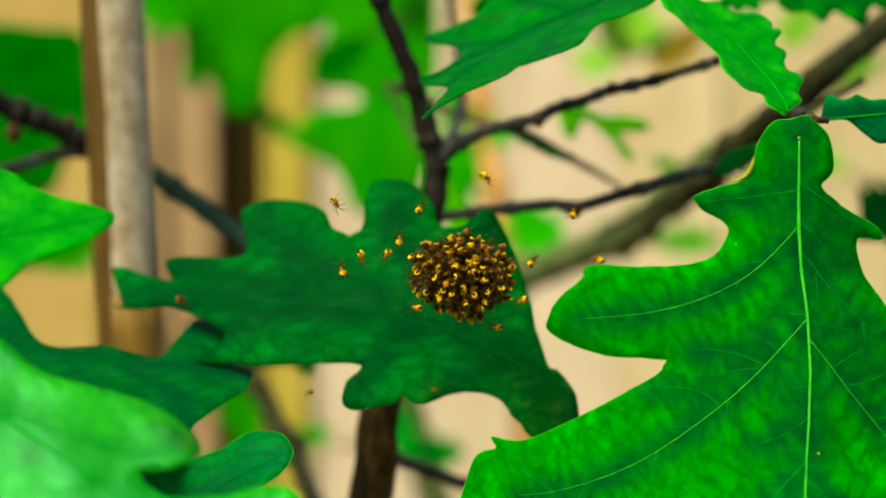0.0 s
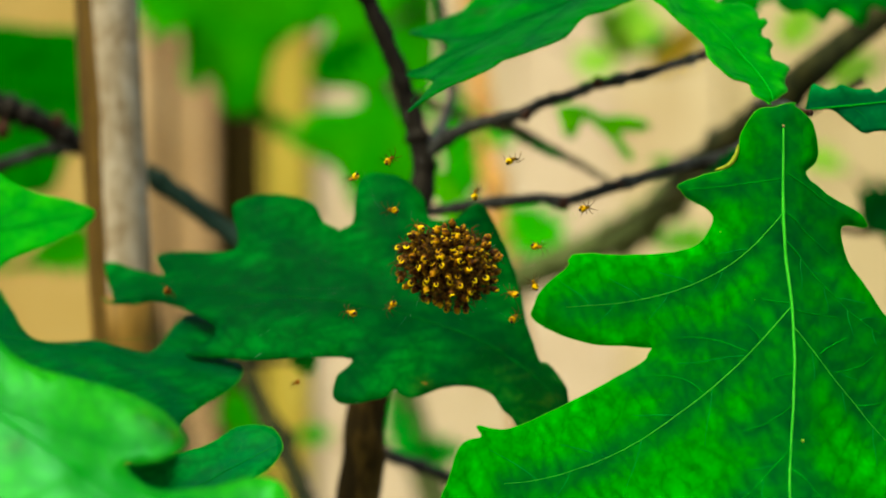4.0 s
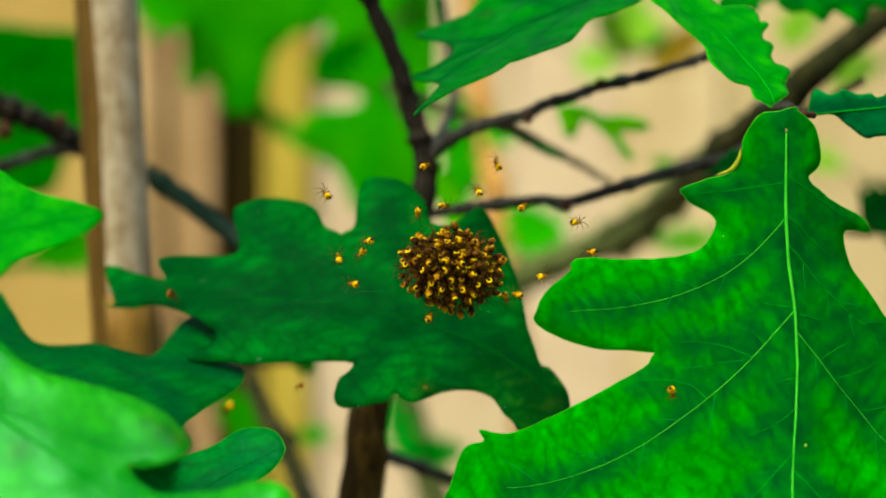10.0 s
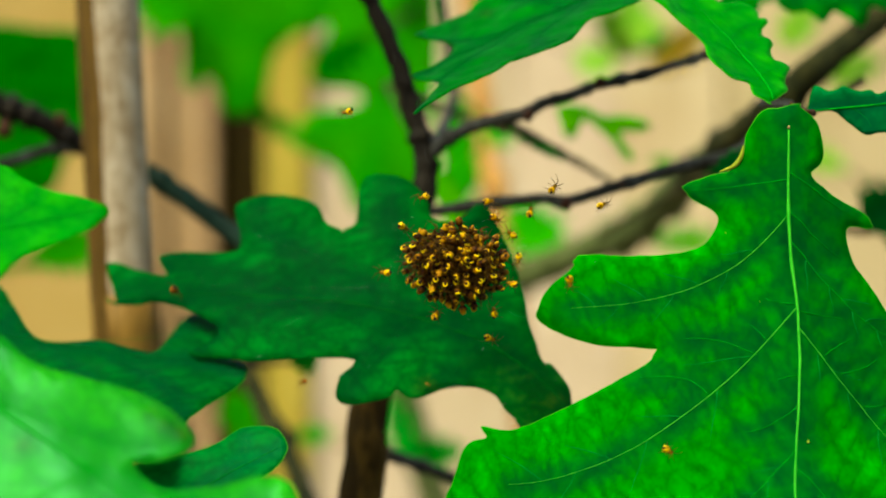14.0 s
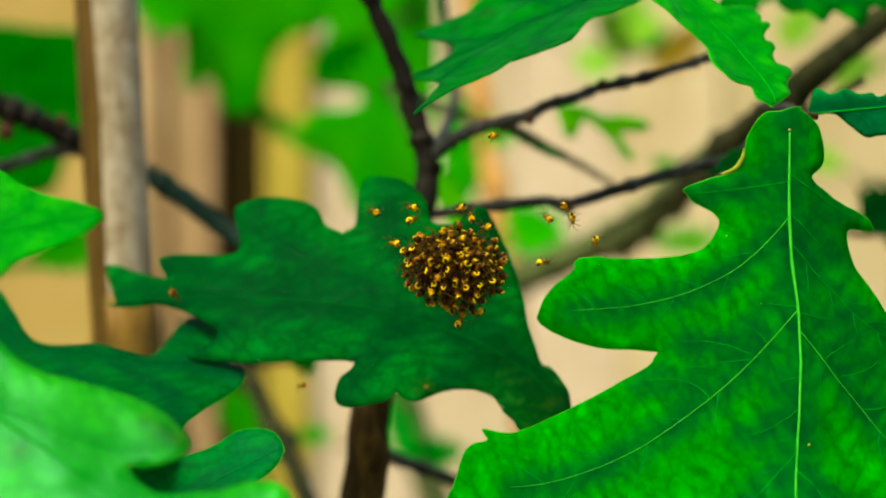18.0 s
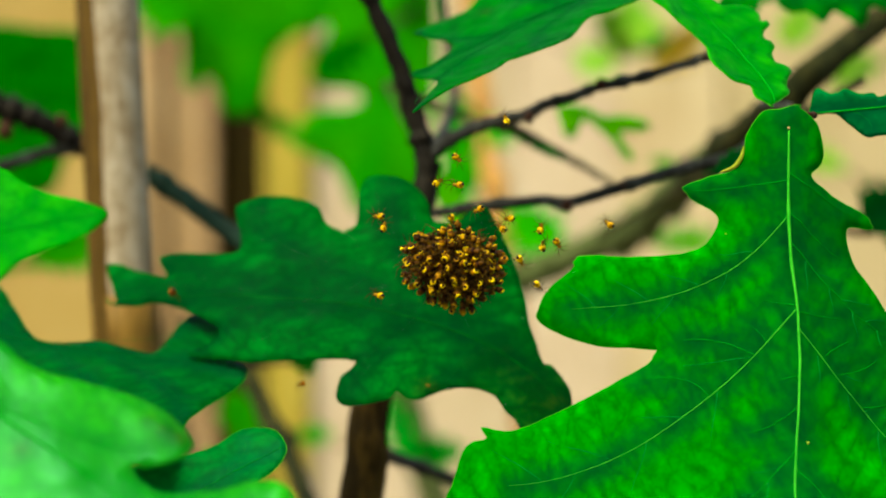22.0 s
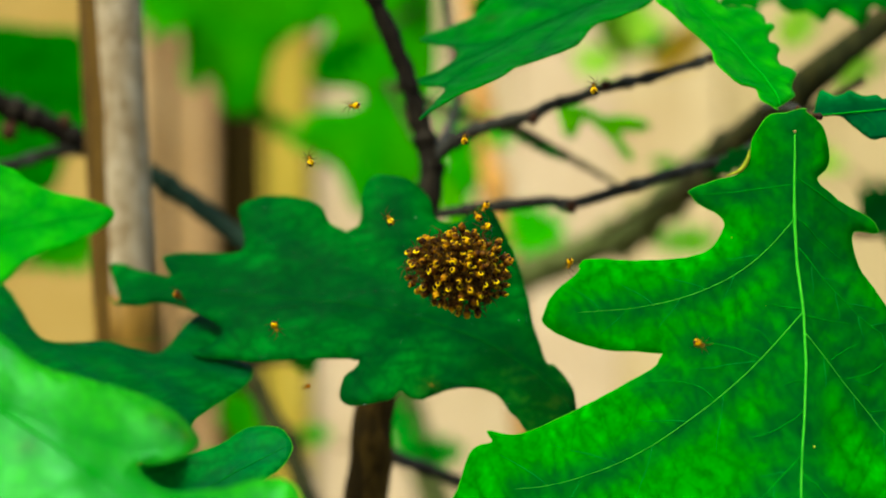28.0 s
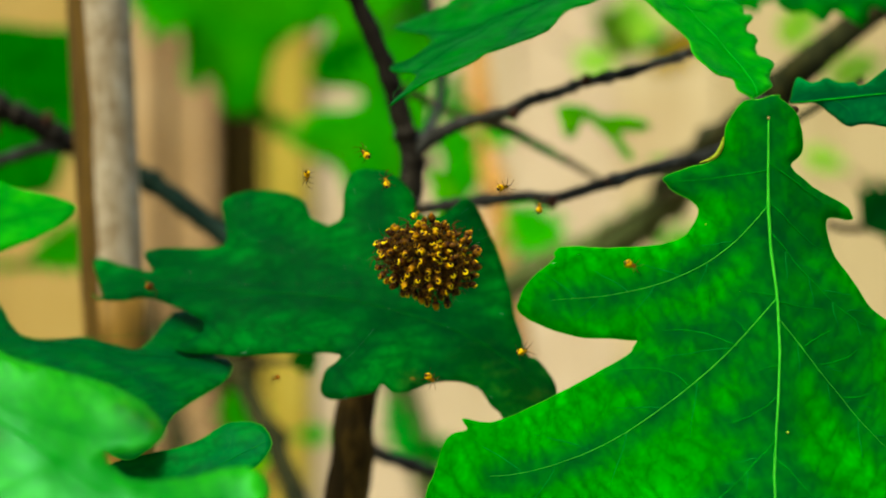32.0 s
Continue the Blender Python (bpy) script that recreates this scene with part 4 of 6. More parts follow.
# ---- the bamboo cane that props the sapling ----
CANE_BASE, CANE_TOP = Vector((-0.0100, 0.3600, 0.0)), Vector((-0.0856, 0.3600, 1.5116))
CANE_RADIUS = 0.00658
cane = tagged(new("bamboo_cane"), "weathered tan bamboo cane pushed upright into the soil", "garden cane")
cane.location = CANE_BASE
bm = bmesh.new()
run = CANE_TOP - CANE_BASE
path = [run * (i / 160) - Vector((0, 0, 0.04 * (1 - i / 160))) for i in range(161)]
tube(bm, path, [CANE_RADIUS * (1 + 0.03 * noise.noise(Vector((0, 0, i * 0.3)))) for i in range(161)], 24, 0.03, 90)
part("culm", bm, cane_mat, cane)
# a thin brown strip along one side of the culm
bm = bmesh.new()
strip = []
for p in path:
    wobble = 9 * noise.noise(Vector((0, 5, p.z * 9)))
    strip.append([bm.verts.new(p + Vector((math.cos(radians(a)), math.sin(radians(a)), 0)) * CANE_RADIUS * (1.08 if 168 < a < 258 and a != 262 + wobble else 0.97)) for a in (150, 170, 190, 218 + wobble * 0.5, 245 + wobble, 262 + wobble)])
for r0, r1 in zip(strip, strip[1:]):
    for k in range(5):
        bm.faces.new((r0[k], r0[k + 1], r1[k + 1], r1[k]))
part("bark_strip", bm, cane_brown, cane, "thin brown strip along the cane")
# the brown papery sheath round the lower part of the culm
bm = bmesh.new()
low = [p for p in path if p.z < 1.190]
low.append(low[-1] + run * ((1.190 - low[-1].z) / run.z))
tube(bm, low, [CANE_RADIUS * (1.05 + 0.02 * noise.noise(Vector((3, 0, i * 0.2)))) for i in range(len(low))], 24, 0.03, 90)
part("sheath", bm, cane_sheath, cane, "dry brown sheath round the lower cane")
for h in (0.14, 0.36, 0.60, 0.83, 1.06, 1.44):
    bm = bmesh.new()
    at = run * (h / run.z)
    d = run.normalized()
    tube(bm, [at + d * s for s in (-0.004, -0.0015, 0.0, 0.0015, 0.004)], [CANE_RADIUS * s for s in (1.01, 1.05, 1.09, 1.05, 1.01)], 24)
    part("node_ring", bm, cane_ring, cane)

# ---- the wooden fence in the distance ----
fence = tagged(new("fence"), "pale and honey-coloured vertical board garden fence", "fence")
fence.location = (0, 1.9, 0)


def board(name, x0, x1, y, mat, deep=0.018, high=1.85, label=""):
    rng = random.Random(int(x0 * 1000) + 7)
    b = bmesh.new()
    cuts = 10
    rings = []
    e = 0.003
    for i in range(cuts + 1):
        z = high * i / cuts
        s = rng.uniform(-0.0012, 0.0012)
        ring = [(x0 + e, 0), (x1 - e, 0), (x1, e), (x1, deep), (x0, deep), (x0, e)]
        rings.append([b.verts.new((x + s, y + yy, z)) for x, yy in ring])
    for r0, r1 in zip(rings, rings[1:]):
        for k in range(6):
            b.faces.new((r0[k], r0[(k + 1) % 6], r1[(k + 1) % 6], r1[k]))
    b.faces.new(rings[0][::-1])
    b.faces.new(rings[-1])
    return part(name, b, mat, fence, label, smooth=False)


rng = random.Random(11)
x = -0.392
while x > -3.3:
    w = 0.12 + rng.uniform(-0.004, 0.004)
    board("board", x - w + 0.0015, x, 0.0, gold_board)
    x -= w
x = -0.150
while x < 3.3:
    w = 0.12 + rng.uniform(-0.004, 0.004)
    board("board", x, x + w - 0.0015, 0.0, pale_board if x < 0.3 else straw_board)
    x += w
board("board", -0.388, -0.326, 0.003, tan_board)
board("board", -0.312, -0.290, 0.003, tan_board)
board("board", -0.288, -0.264, 0.006, tan_board)
board("post", -0.252, -0.206, 0.03, dark_gap, 0.05, 1.8, "dark brown upright set back in the gap")
board("post", -0.203, -0.153, -0.02, honey_board, 0.04, 1.9, "honey-coloured square fence post")
for z in (0.35, 0.92, 1.62):
    b = bmesh.new()
    box(b, -3.3, 3.3, 0.081, 0.115, z, z + 0.07)
    part("rail", b, honey_board, fence, smooth=False)
# An added dark sheet puts the shade of the fence gaps into its colour.
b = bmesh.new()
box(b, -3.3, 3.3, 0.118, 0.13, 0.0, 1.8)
part("backing_sheet", b, dark_gap, fence, "dark sheet behind the boards that stands for shade in the gaps", smooth=False)

# ---- the spiderlings ----
def spiderling(name, coat, huddled=False):
    """A newly hatched garden spider: head towards +x, back towards +z; about 1.6 mm long."""
    thing = new(name)
    mm = 0.001
    b = bmesh.new()
    if huddled:
        ellipsoid(b, (-0.48 * mm, 0, 0.10 * mm), (0.58 * mm, 0.44 * mm, 0.42 * mm), 14, 9)
    else:
        ellipsoid(b, (-0.42 * mm, 0, 0.10 * mm), (0.53 * mm, 0.48 * mm, 0.46 * mm), 14, 9)
    for vert in b.verts:
        # broader shoulders and a pointed tail
        vert.co.y *= 1.0 + 0.16 * (vert.co.x / mm + 0.48)
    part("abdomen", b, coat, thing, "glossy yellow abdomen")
    if huddled:
        # the pale horseshoe that frames the dark patch
        b = bmesh.new()
        n = Vector((-0.80, 0, 0.60))
        side, up = Vector((0, 1, 0)), Vector((0.60, 0, 0.80))
        ring = []
        for w in np.linspace(-2.35, 2.35, 15):
            d = (n * 0.80 + (side * math.sin(w) - up * math.cos(w)) * 0.60).normalized()
            ring.append(Vector((-0.48 + d.x * 0.60, d.y * 0.46, 0.10 + d.z * 0.44)) * mm)
        tube(b, ring, [0.115 * mm * (0.45 + 0.55 * math.sin(math.pi * (k + 0.6) / 15.2)) for k in range(15)], 6)
        part("yellow_mark", b, mark_mat, thing, "bright yellow horseshoe mark")
    b = bmesh.new()
    if huddled:
        ellipsoid(b, (-0.83 * mm, 0, 0.36 * mm), (0.19 * mm, 0.20 * mm, 0.20 * mm), 10, 7)
    else:
        ellipsoid(b, (-0.70 * mm, 0, 0.36 * mm), (0.27 * mm, 0.24 * mm, 0.22 * mm), 10, 7)
    part("dark_patch", b, patch_mat, thing, "dark brown patch on the tail end")
    b = bmesh.new()
    ellipsoid(b, (0.24 * mm, 0, 0), (0.40 * mm, 0.29 * mm, 0.22 * mm), 10, 7)
    ellipsoid(b, (0.50 * mm, 0, 0.06 * mm), (0.17 * mm, 0.16 * mm, 0.15 * mm), 8, 6)
    part("head", b, head_mat if huddled else face_mat, thing, "amber front body")
    for s in (-1, 1):
        for k, (a, ln) in enumerate(((24, 1.62), (62, 1.34), (112, 1.02), (150, 1.58))):
            ln *= 1.0
            c, n = math.cos(radians(a)), math.sin(radians(a)) * s
            bow = radians(a + (10, 4, -6, -14)[k])
            cb, nb = math.cos(bow), math.sin(bow) * s
            root = Vector((0.24 + 0.22 * c, 0.20 * n, 0)) * mm
            knee = Vector((0.24 + c * ln * 0.44, n * ln * 0.44, 0.40)) * mm
            shin = Vector((0.24 + (c + cb) * ln * 0.38, (n + nb) * ln * 0.38, 0.16)) * mm
            foot = Vector((0.24 + cb * ln * 1.02, nb * ln * 1.02, -0.26)) * mm
            b = bmesh.new()
            p = spline([root, knee, shin, foot], 4)
            tube(b, p, taper(len(p), 0.075 * mm, 0.026 * mm), 5)
            part("leg", b, leg_mat, thing)
    return thing


HUB = Vector((0.0017, 0.260, 1.1968))
CLUSTER = []
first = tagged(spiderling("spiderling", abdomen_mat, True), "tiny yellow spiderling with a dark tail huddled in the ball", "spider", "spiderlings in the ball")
rng = random.Random(5)
N = 128
for i in range(N):
    w = 1 - 2 * (i + 0.5) / N
    a = i * 2.399963
    out = Vector((math.sqrt(1 - w * w) * math.cos(a), w, math.sqrt(1 - w * w) * math.sin(a)))
    if out.y > 0.45:
        continue
    lump = 1 + 0.16 * noise.noise(out * 1.9) + rng.uniform(-0.16, 0.04)
    lump /= (abs(out.x) ** 1.7 + abs(out.y) ** 1.7 + abs(out.z) ** 1.7) ** (1 / 1.7)
    spot = Matrix.Rotation(radians(12), 3, "Y") @ Vector((out.x * 0.0080, out.y * 0.0062, out.z * 0.0060)) * lump
    way = (-out + Vector((rng.uniform(-1, 1), rng.uniform(-1, 1), rng.uniform(-1, 1))) * 0.55).normalized()
    if rng.random() < 0.16:
        way = -way
    m = Matrix.Translation(HUB + spot) @ way.to_track_quat("X", "Z").to_matrix().to_4x4() @ pose(0, 0, 0, rng.gauss(0, 75), 0, 0)
    s = rng.uniform(1.02, 1.48)
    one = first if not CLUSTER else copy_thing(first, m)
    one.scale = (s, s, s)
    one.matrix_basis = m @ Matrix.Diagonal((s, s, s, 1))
    CLUSTER.append((one, m, rng.uniform(0, 6.28), spot))
# inner layer that fills the ball
for i in range(150):
    w = 1 - 2 * (i + 0.5) / 150
    a = i * 2.399963 + 1
    out = Vector((math.sqrt(1 - w * w) * math.cos(a), w, math.sqrt(1 - w * w) * math.sin(a)))
    lump = (0.66 + rng.uniform(-0.06, 0.06)) / (abs(out.x) ** 1.7 + abs(out.y) ** 1.7 + abs(out.z) ** 1.7) ** (1 / 1.7)
    spot = Matrix.Rotation(radians(12), 3, "Y") @ Vector((out.x * 0.0080, out.y * 0.0062, out.z * 0.0060)) * lump
    way = (-out + Vector((rng.uniform(-1, 1), rng.uniform(-1, 1), rng.uniform(-1, 1))) * 0.9).normalized()
    m = Matrix.Translation(HUB + spot) @ way.to_track_quat("X", "Z").to_matrix().to_4x4()
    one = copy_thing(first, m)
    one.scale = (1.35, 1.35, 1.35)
    CLUSTER.append((one, m, rng.uniform(0, 6.28), spot))

ROAMERS = []
walker = spiderling("spiderling", walker_mat)
for k in range(23):
    one = walker if not ROAMERS else copy_thing(walker, pose(HUB.x, HUB.y, HUB.z))
    one.scale = (1.15, 1.15, 1.15)
    ROAMERS.append(tagged(one, "tiny yellow spiderling walking along a silk thread", "spider", "spiderlings on the threads"))
rester = spiderling("spiderling", amber_mat)
RESTERS = []
for at, turn, s in (((-0.0474, 0.2885, 1.1919), 70, 1.35), ((-0.0227, 0.2620, 1.1782), 200, 0.75)):
    one = copy_thing(rester, pose(*at, 60, 20, turn)) if RESTERS else rester
    RESTERS.append(one)
    one.scale = (s, s, s)
    CLUSTER.append((tagged(one, "tiny orange-yellow spiderling resting beside the leaf", "spider", "spiderlings at rest"), pose(*at, 60, 20, turn), 0.0, Vector()))

# ---- dust and a brown scar on the leaf behind the ball ----
scarred = LEAF["cluster"]
flat = [v.co for v in scarred.data.vertices]
grit = random.Random(21)
for k in range(42):
    spot = flat[grit.randrange(len(flat))]
    b = bmesh.new()
    r = grit.uniform(0.00002, 0.000048)
    ellipsoid(b, spot + Vector((grit.uniform(-1, 1), grit.uniform(-1, 1), 0)) * 0.001 + Vector((0, 0, -0.0003)), (r * grit.uniform(1, 2.5), r, r), 6, 4)
    part("dust_speck", b, silk_mat, scarred, "pale speck of dust")
for u, v, r in ((0.0242, -0.0025, 0.0005),):
    near = min(flat, key=lambda c: abs(c.x - u) + abs(c.y - v))
    b = bmesh.new()
    ellipsoid(b, near, (r, r * 0.45, 0.00016), 12, 6)
    part("brown_scar", b, scar_mat, scarred, "dry orange-brown scar")

# ---- small marks on the large leaf: the scar of its stalk, pale specks, a rolled yellowish margin ----
near_leaf = LEAF["right"]
skin = [v.co.copy() for v in near_leaf.data.vertices]
span = 0.0908


def on_blade(u, v):
    near = min(skin, key=lambda c: abs(c.x - u * span) + abs(c.y - v * span))
    return Vector((u * span, v * span, near.z))


for name, u, v, r, mat, label in (("stalk_scar", 0.037, 0.0158, 0.00027, scar_pale, "pale scar where the stalk joins"), ("pale_speck", 0.576, -0.0117, 0.00026, speck_mat, "pale green speck"),
                                  ("pale_speck", 0.206, 0.1155, 0.00014, speck_mat, "pale green speck"), ("pale_speck", 0.470, 0.205, 0.00012, speck_mat, "pale green speck"), ("pale_speck", 0.330, 0.060, 0.00010, speck_mat, "pale green speck")):
    b = bmesh.new()
    ellipsoid(b, on_blade(u, v), (r, r * 0.8, 0.00024), 10, 6)
    part(name, b, mat, near_leaf, label)
b = bmesh.new()
roll = spline([on_blade(u, v) for u, v in ((0.0990, 0.1270), (0.0925, 0.1040), (0.0790, 0.0930), (0.0600, 0.0890))], 6)
tube(b, roll, [0.00036 * math.sin(math.pi * (k + 0.7) / (len(roll) + 0.6)) + 0.00004 for k in range(len(roll))], 7)
part("rolled_margin", b, roll_mat, near_leaf, "yellowish rolled margin")

# ---- silk threads ----
web = tagged(new("silk_web"), "loose tangle of fine pale silk threads round the ball", "spider web")
web.location = HUB
ENDS = ((-0.0500, 0.290, 1.196), (-0.0440, 0.290, 1.188), (-0.0330, 0.290, 1.205), (-0.0350, 0.285, 1.183), (-0.005, 0.330, 1.222), (0.016, 0.328, 1.224), (0.030, 0.326, 1.231), (0.024, 0.327, 1.209), (0.035, 0.325, 1.213), (0.046, 0.322, 1.235), (0.014, 0.256, 1.190), (0.027, 0.258, 1.199), (0.040, 0.262, 1.206), (-0.012, 0.270, 1.178), (0.010, 0.268, 1.180), (-0.008, 0.300, 1.240), (-0.016, 0.300, 1.216), (-0.022, 0.300, 1.205))
rng = random.Random(8)
for e in ENDS:
    for _ in range(1):
        end = Vector(e) - HUB + Vector((rng.uniform(-1, 1), rng.uniform(-1, 1), rng.uniform(-1, 1))) * 0.003
        start = Vector((rng.uniform(-0.006, 0.006), rng.uniform(-0.004, 0.002), rng.uniform(-0.005, 0.005)))
        b = bmesh.new()
        line = [start.lerp(end, w) - Vector((0, 0, 0.0012 * math.sin(math.pi * w))) for w in np.linspace(0, 1, 12)]
        tube(b, line, [0.0000008] * 12, 4)
        part("thread", b, silk_mat, web)


# ---- what moves ----
def lean(thing, rows):
    """Rows (s, mm sideways, mm up at 1.2 m height) of a plant that leans from its foot."""
    x, y, z = thing.location
    return [(t, pose(x, y, z + dz / 1000, 0, math.degrees(math.atan(dx / 1200)), 0)) for t, dx, dz in rows]


def swing(ob, rows):
    """Rows (s, mm sideways, mm up) of a leaf against its twig."""
    rest = ob.matrix_basis.copy()
    return [(t, Matrix.Translation((dx / 1000, 0, dz / 1000)) @ rest) for t, dx, dz in rows]


def shifted(rest, rows, phase, stir):
    return [(t, Matrix.Translation((dx / 1000 + stir * math.sin(t * 0.35 + phase), 0, dz / 1000 + stir * math.cos(t * 0.29 + phase * 2))) @ rest @ pose(0, 0, 0, 14 * math.sin(t * 0.5 + phase) if stir else 0, 0, 0)) for t, dx, dz in rows]


def strolling(k, rows):
    """Rows (s, mm x, mm y, mm z) of a spiderling on its threads, head along its way."""
    rng = random.Random(k)
    out, turn = [], rng.uniform(0, 360)
    tilt, roll = rng.uniform(-40, 60), rng.uniform(-30, 30)
    for i, (t, x, y, z) in enumerate(rows):
        if i:
            dx, dz = x - rows[i - 1][1], z - rows[i - 1][3]
            if math.hypot(dx, dz) > 1.0:
                aim = math.degrees(math.atan2(dz, dx))
                turn += max(-70, min(70, (aim - turn + 180) % 360 - 180))
        out.append((t, Matrix.Translation((x / 1000, y / 1000, 1.2 + z / 1000)) @ pose(0, 0, 0, 0, -turn, 0) @ pose(0, 0, 0, 90 + tilt, 0, 0) @ pose(0, 0, 0, 0, roll, 0)))
    return out


def motions():
    walk(sapling, lean(sapling, [(0, 2.08, -0.70), (0.5, 2.24, -0.70), (1, 1.91, -0.70), (1.5, 2.42, -0.87), (2, 0.87, -0.35), (2.5, 0.18, -0.18), (3, 0.35, -0.18), (3.5, 0.18, -0.00), (5.5, -2.41, 1.04), (6, 0.18, -0.00), (6.5, -0.69, 0.17), (7, -0.17, 0.17), (7.5, -1.21, 0.17), (8, -0.17, 0.17), (8.5, 0.00, -0.00), (9, 0.00, -0.00), (9.5, 0.18, -0.00), (10, 0.00, -0.00), (10.5, 0.18, -0.00), (11, 0.35, -0.00), (11.5, 1.39, -0.00), (12, 0.87, -0.18), (12.5, 0.18, -0.00), (13, 1.91, -0.70), (13.5, 0.87, -0.00), (14, 0.00, 0.34), (14.5, -0.34, -0.00), (16.5, 0.35, 0.17), (17, 0.52, -0.00), (17.5, 0.70, -0.18), (18, 0.35, -0.18), (18.5, -3.28, 1.04), (19, 0.18, 0.17), (19.5, 0.35, -0.00), (20, 0.00, -0.00), (20.5, 0.35, -0.00), (21, 0.70, 0.17), (21.5, 0.70, -0.18), (22, 0.18, -0.00), (22.5, 0.70, -0.00), (23, 0.52, -0.18), (23.5, 1.04, -0.00), (24, 0.52, -0.00), (24.5, 0.52, -0.00), (25, 0.52, -0.18), (25.5, 0.52, -0.18), (27.5, 1.04, -0.00), (28, 1.04, -0.18), (28.5, 0.87, -0.18), (29, 0.87, -0.18), (29.5, 1.22, -0.18), (30, 1.04, -0.18), (30.5, 1.39, -0.18), (31, 0.87, -0.18), (31.5, 1.56, -0.18), (32, -2.76, 0.69)]))
    walk(cane, lean(cane, [(0, 1.16, -0.00), (0.5, 1.34, -0.00), (1, 1.16, -0.00), (1.5, 1.16, -0.00), (2, 0.21, -0.00), (2.5, 0.39, -0.00), (3, 0.21, -0.00), (3.5, 0.21, -0.00), (5.5, -1.12, -0.00), (6, 0.00, -0.00), (6.5, -0.37, -0.00), (7, 0.00, -0.00), (7.5, -0.94, -0.00), (8, 0.00, -0.00), (8.5, 0.00, -0.00), (9, 0.00, -0.00), (9.5, 0.00, -0.00), (10, 0.00, -0.00), (10.5, 0.00, -0.00), (11, 0.00, -0.00), (11.5, 1.33, -0.00), (12, 0.57, -0.00), (12.5, 0.20, -0.00), (13, 1.33, -0.00), (13.5, 0.38, -0.00), (14, 0.25, -0.00), (14.5, -0.37, -0.00), (16.5, 0.38, -0.00), (17, 0.57, -0.00), (17.5, 0.57, -0.00), (18, 0.00, -0.00), (18.5, -1.32, -0.00), (19, 0.57, -0.00), (19.5, 0.38, -0.00), (20, 0.20, -0.00), (20.5, 0.38, -0.00), (21, 0.95, -0.00), (21.5, 0.38, -0.00), (22, 0.20, -0.00), (22.5, 0.57, -0.00), (23, 0.20, -0.00), (23.5, 0.95, -0.00), (24, 0.38, -0.00), (24.5, 0.38, -0.00), (25, 0.38, -0.00), (25.5, 0.38, -0.00), (27.5, 0.76, -0.00), (28, 0.76, -0.00), (28.5, 0.95, -0.00), (29, 0.38, -0.00), (29.5, 0.95, -0.00), (30, 0.76, -0.00), (30.5, 1.13, -0.00), (31, 0.57, -0.00), (31.5, 1.13, -0.00), (32, -1.69, -0.00)]))
    walk(LEAF['right'], swing(LEAF['right'], [(0, -0.20, -0.38), (0.5, -0.10, -0.38), (1, -0.16, -0.38), (1.5, -0.42, -0.34), (2, -0.61, -0.05), (2.5, -0.31, 0.31), (3, -0.09, -0.09), (3.5, -0.05, 0.00), (5.5, -0.40, 1.51), (6, -0.18, 0.13), (6.5, -0.12, 0.50), (7, 0.17, 0.23), (7.5, -0.13, 0.23), (8, -0.10, -0.17), (8.5, -0.13, -0.13), (9, 0.00, 0.00), (9.5, -0.18, 0.00), (10, -0.13, 0.00), (10.5, -0.18, 0.00), (11, -0.22, 0.00), (11.5, 0.35, 0.26), (12, -0.20, -0.09), (12.5, -0.18, 0.53), (13, -0.57, -0.64), (13.5, 0.07, -0.13), (14, 0.26, 0.20), (14.5, 0.07, 0.13), (16.5, 0.73, 0.23), (17, 0.42, 0.00), (17.5, 0.24, 0.18), (18, 0.05, 0.31), (18.5, -0.07, 0.97), (19, 0.22, 0.36), (19.5, -0.08, 0.40), (20, 0.00, 0.66), (20.5, -0.08, 0.26), (21, 0.24, 0.50), (21.5, -0.17, 0.31), (22, 0.09, 0.40), (22.5, -0.03, 0.26), (23, -0.25, 0.18), (23.5, -0.10, 0.13), (24, -0.12, 0.13), (24.5, -0.12, 0.00), (25, -0.12, 0.31), (25.5, -0.12, 0.31), (27.5, 0.17, 0.00), (28, 0.17, 0.05), (28.5, 0.21, 0.18), (29, -0.06, -0.22), (29.5, -0.14, -0.09), (30, -0.10, 0.05), (30.5, 0.09, 0.05), (31, -0.06, -0.09), (31.5, -0.08, 0.05), (32, -0.12, 1.06)]))
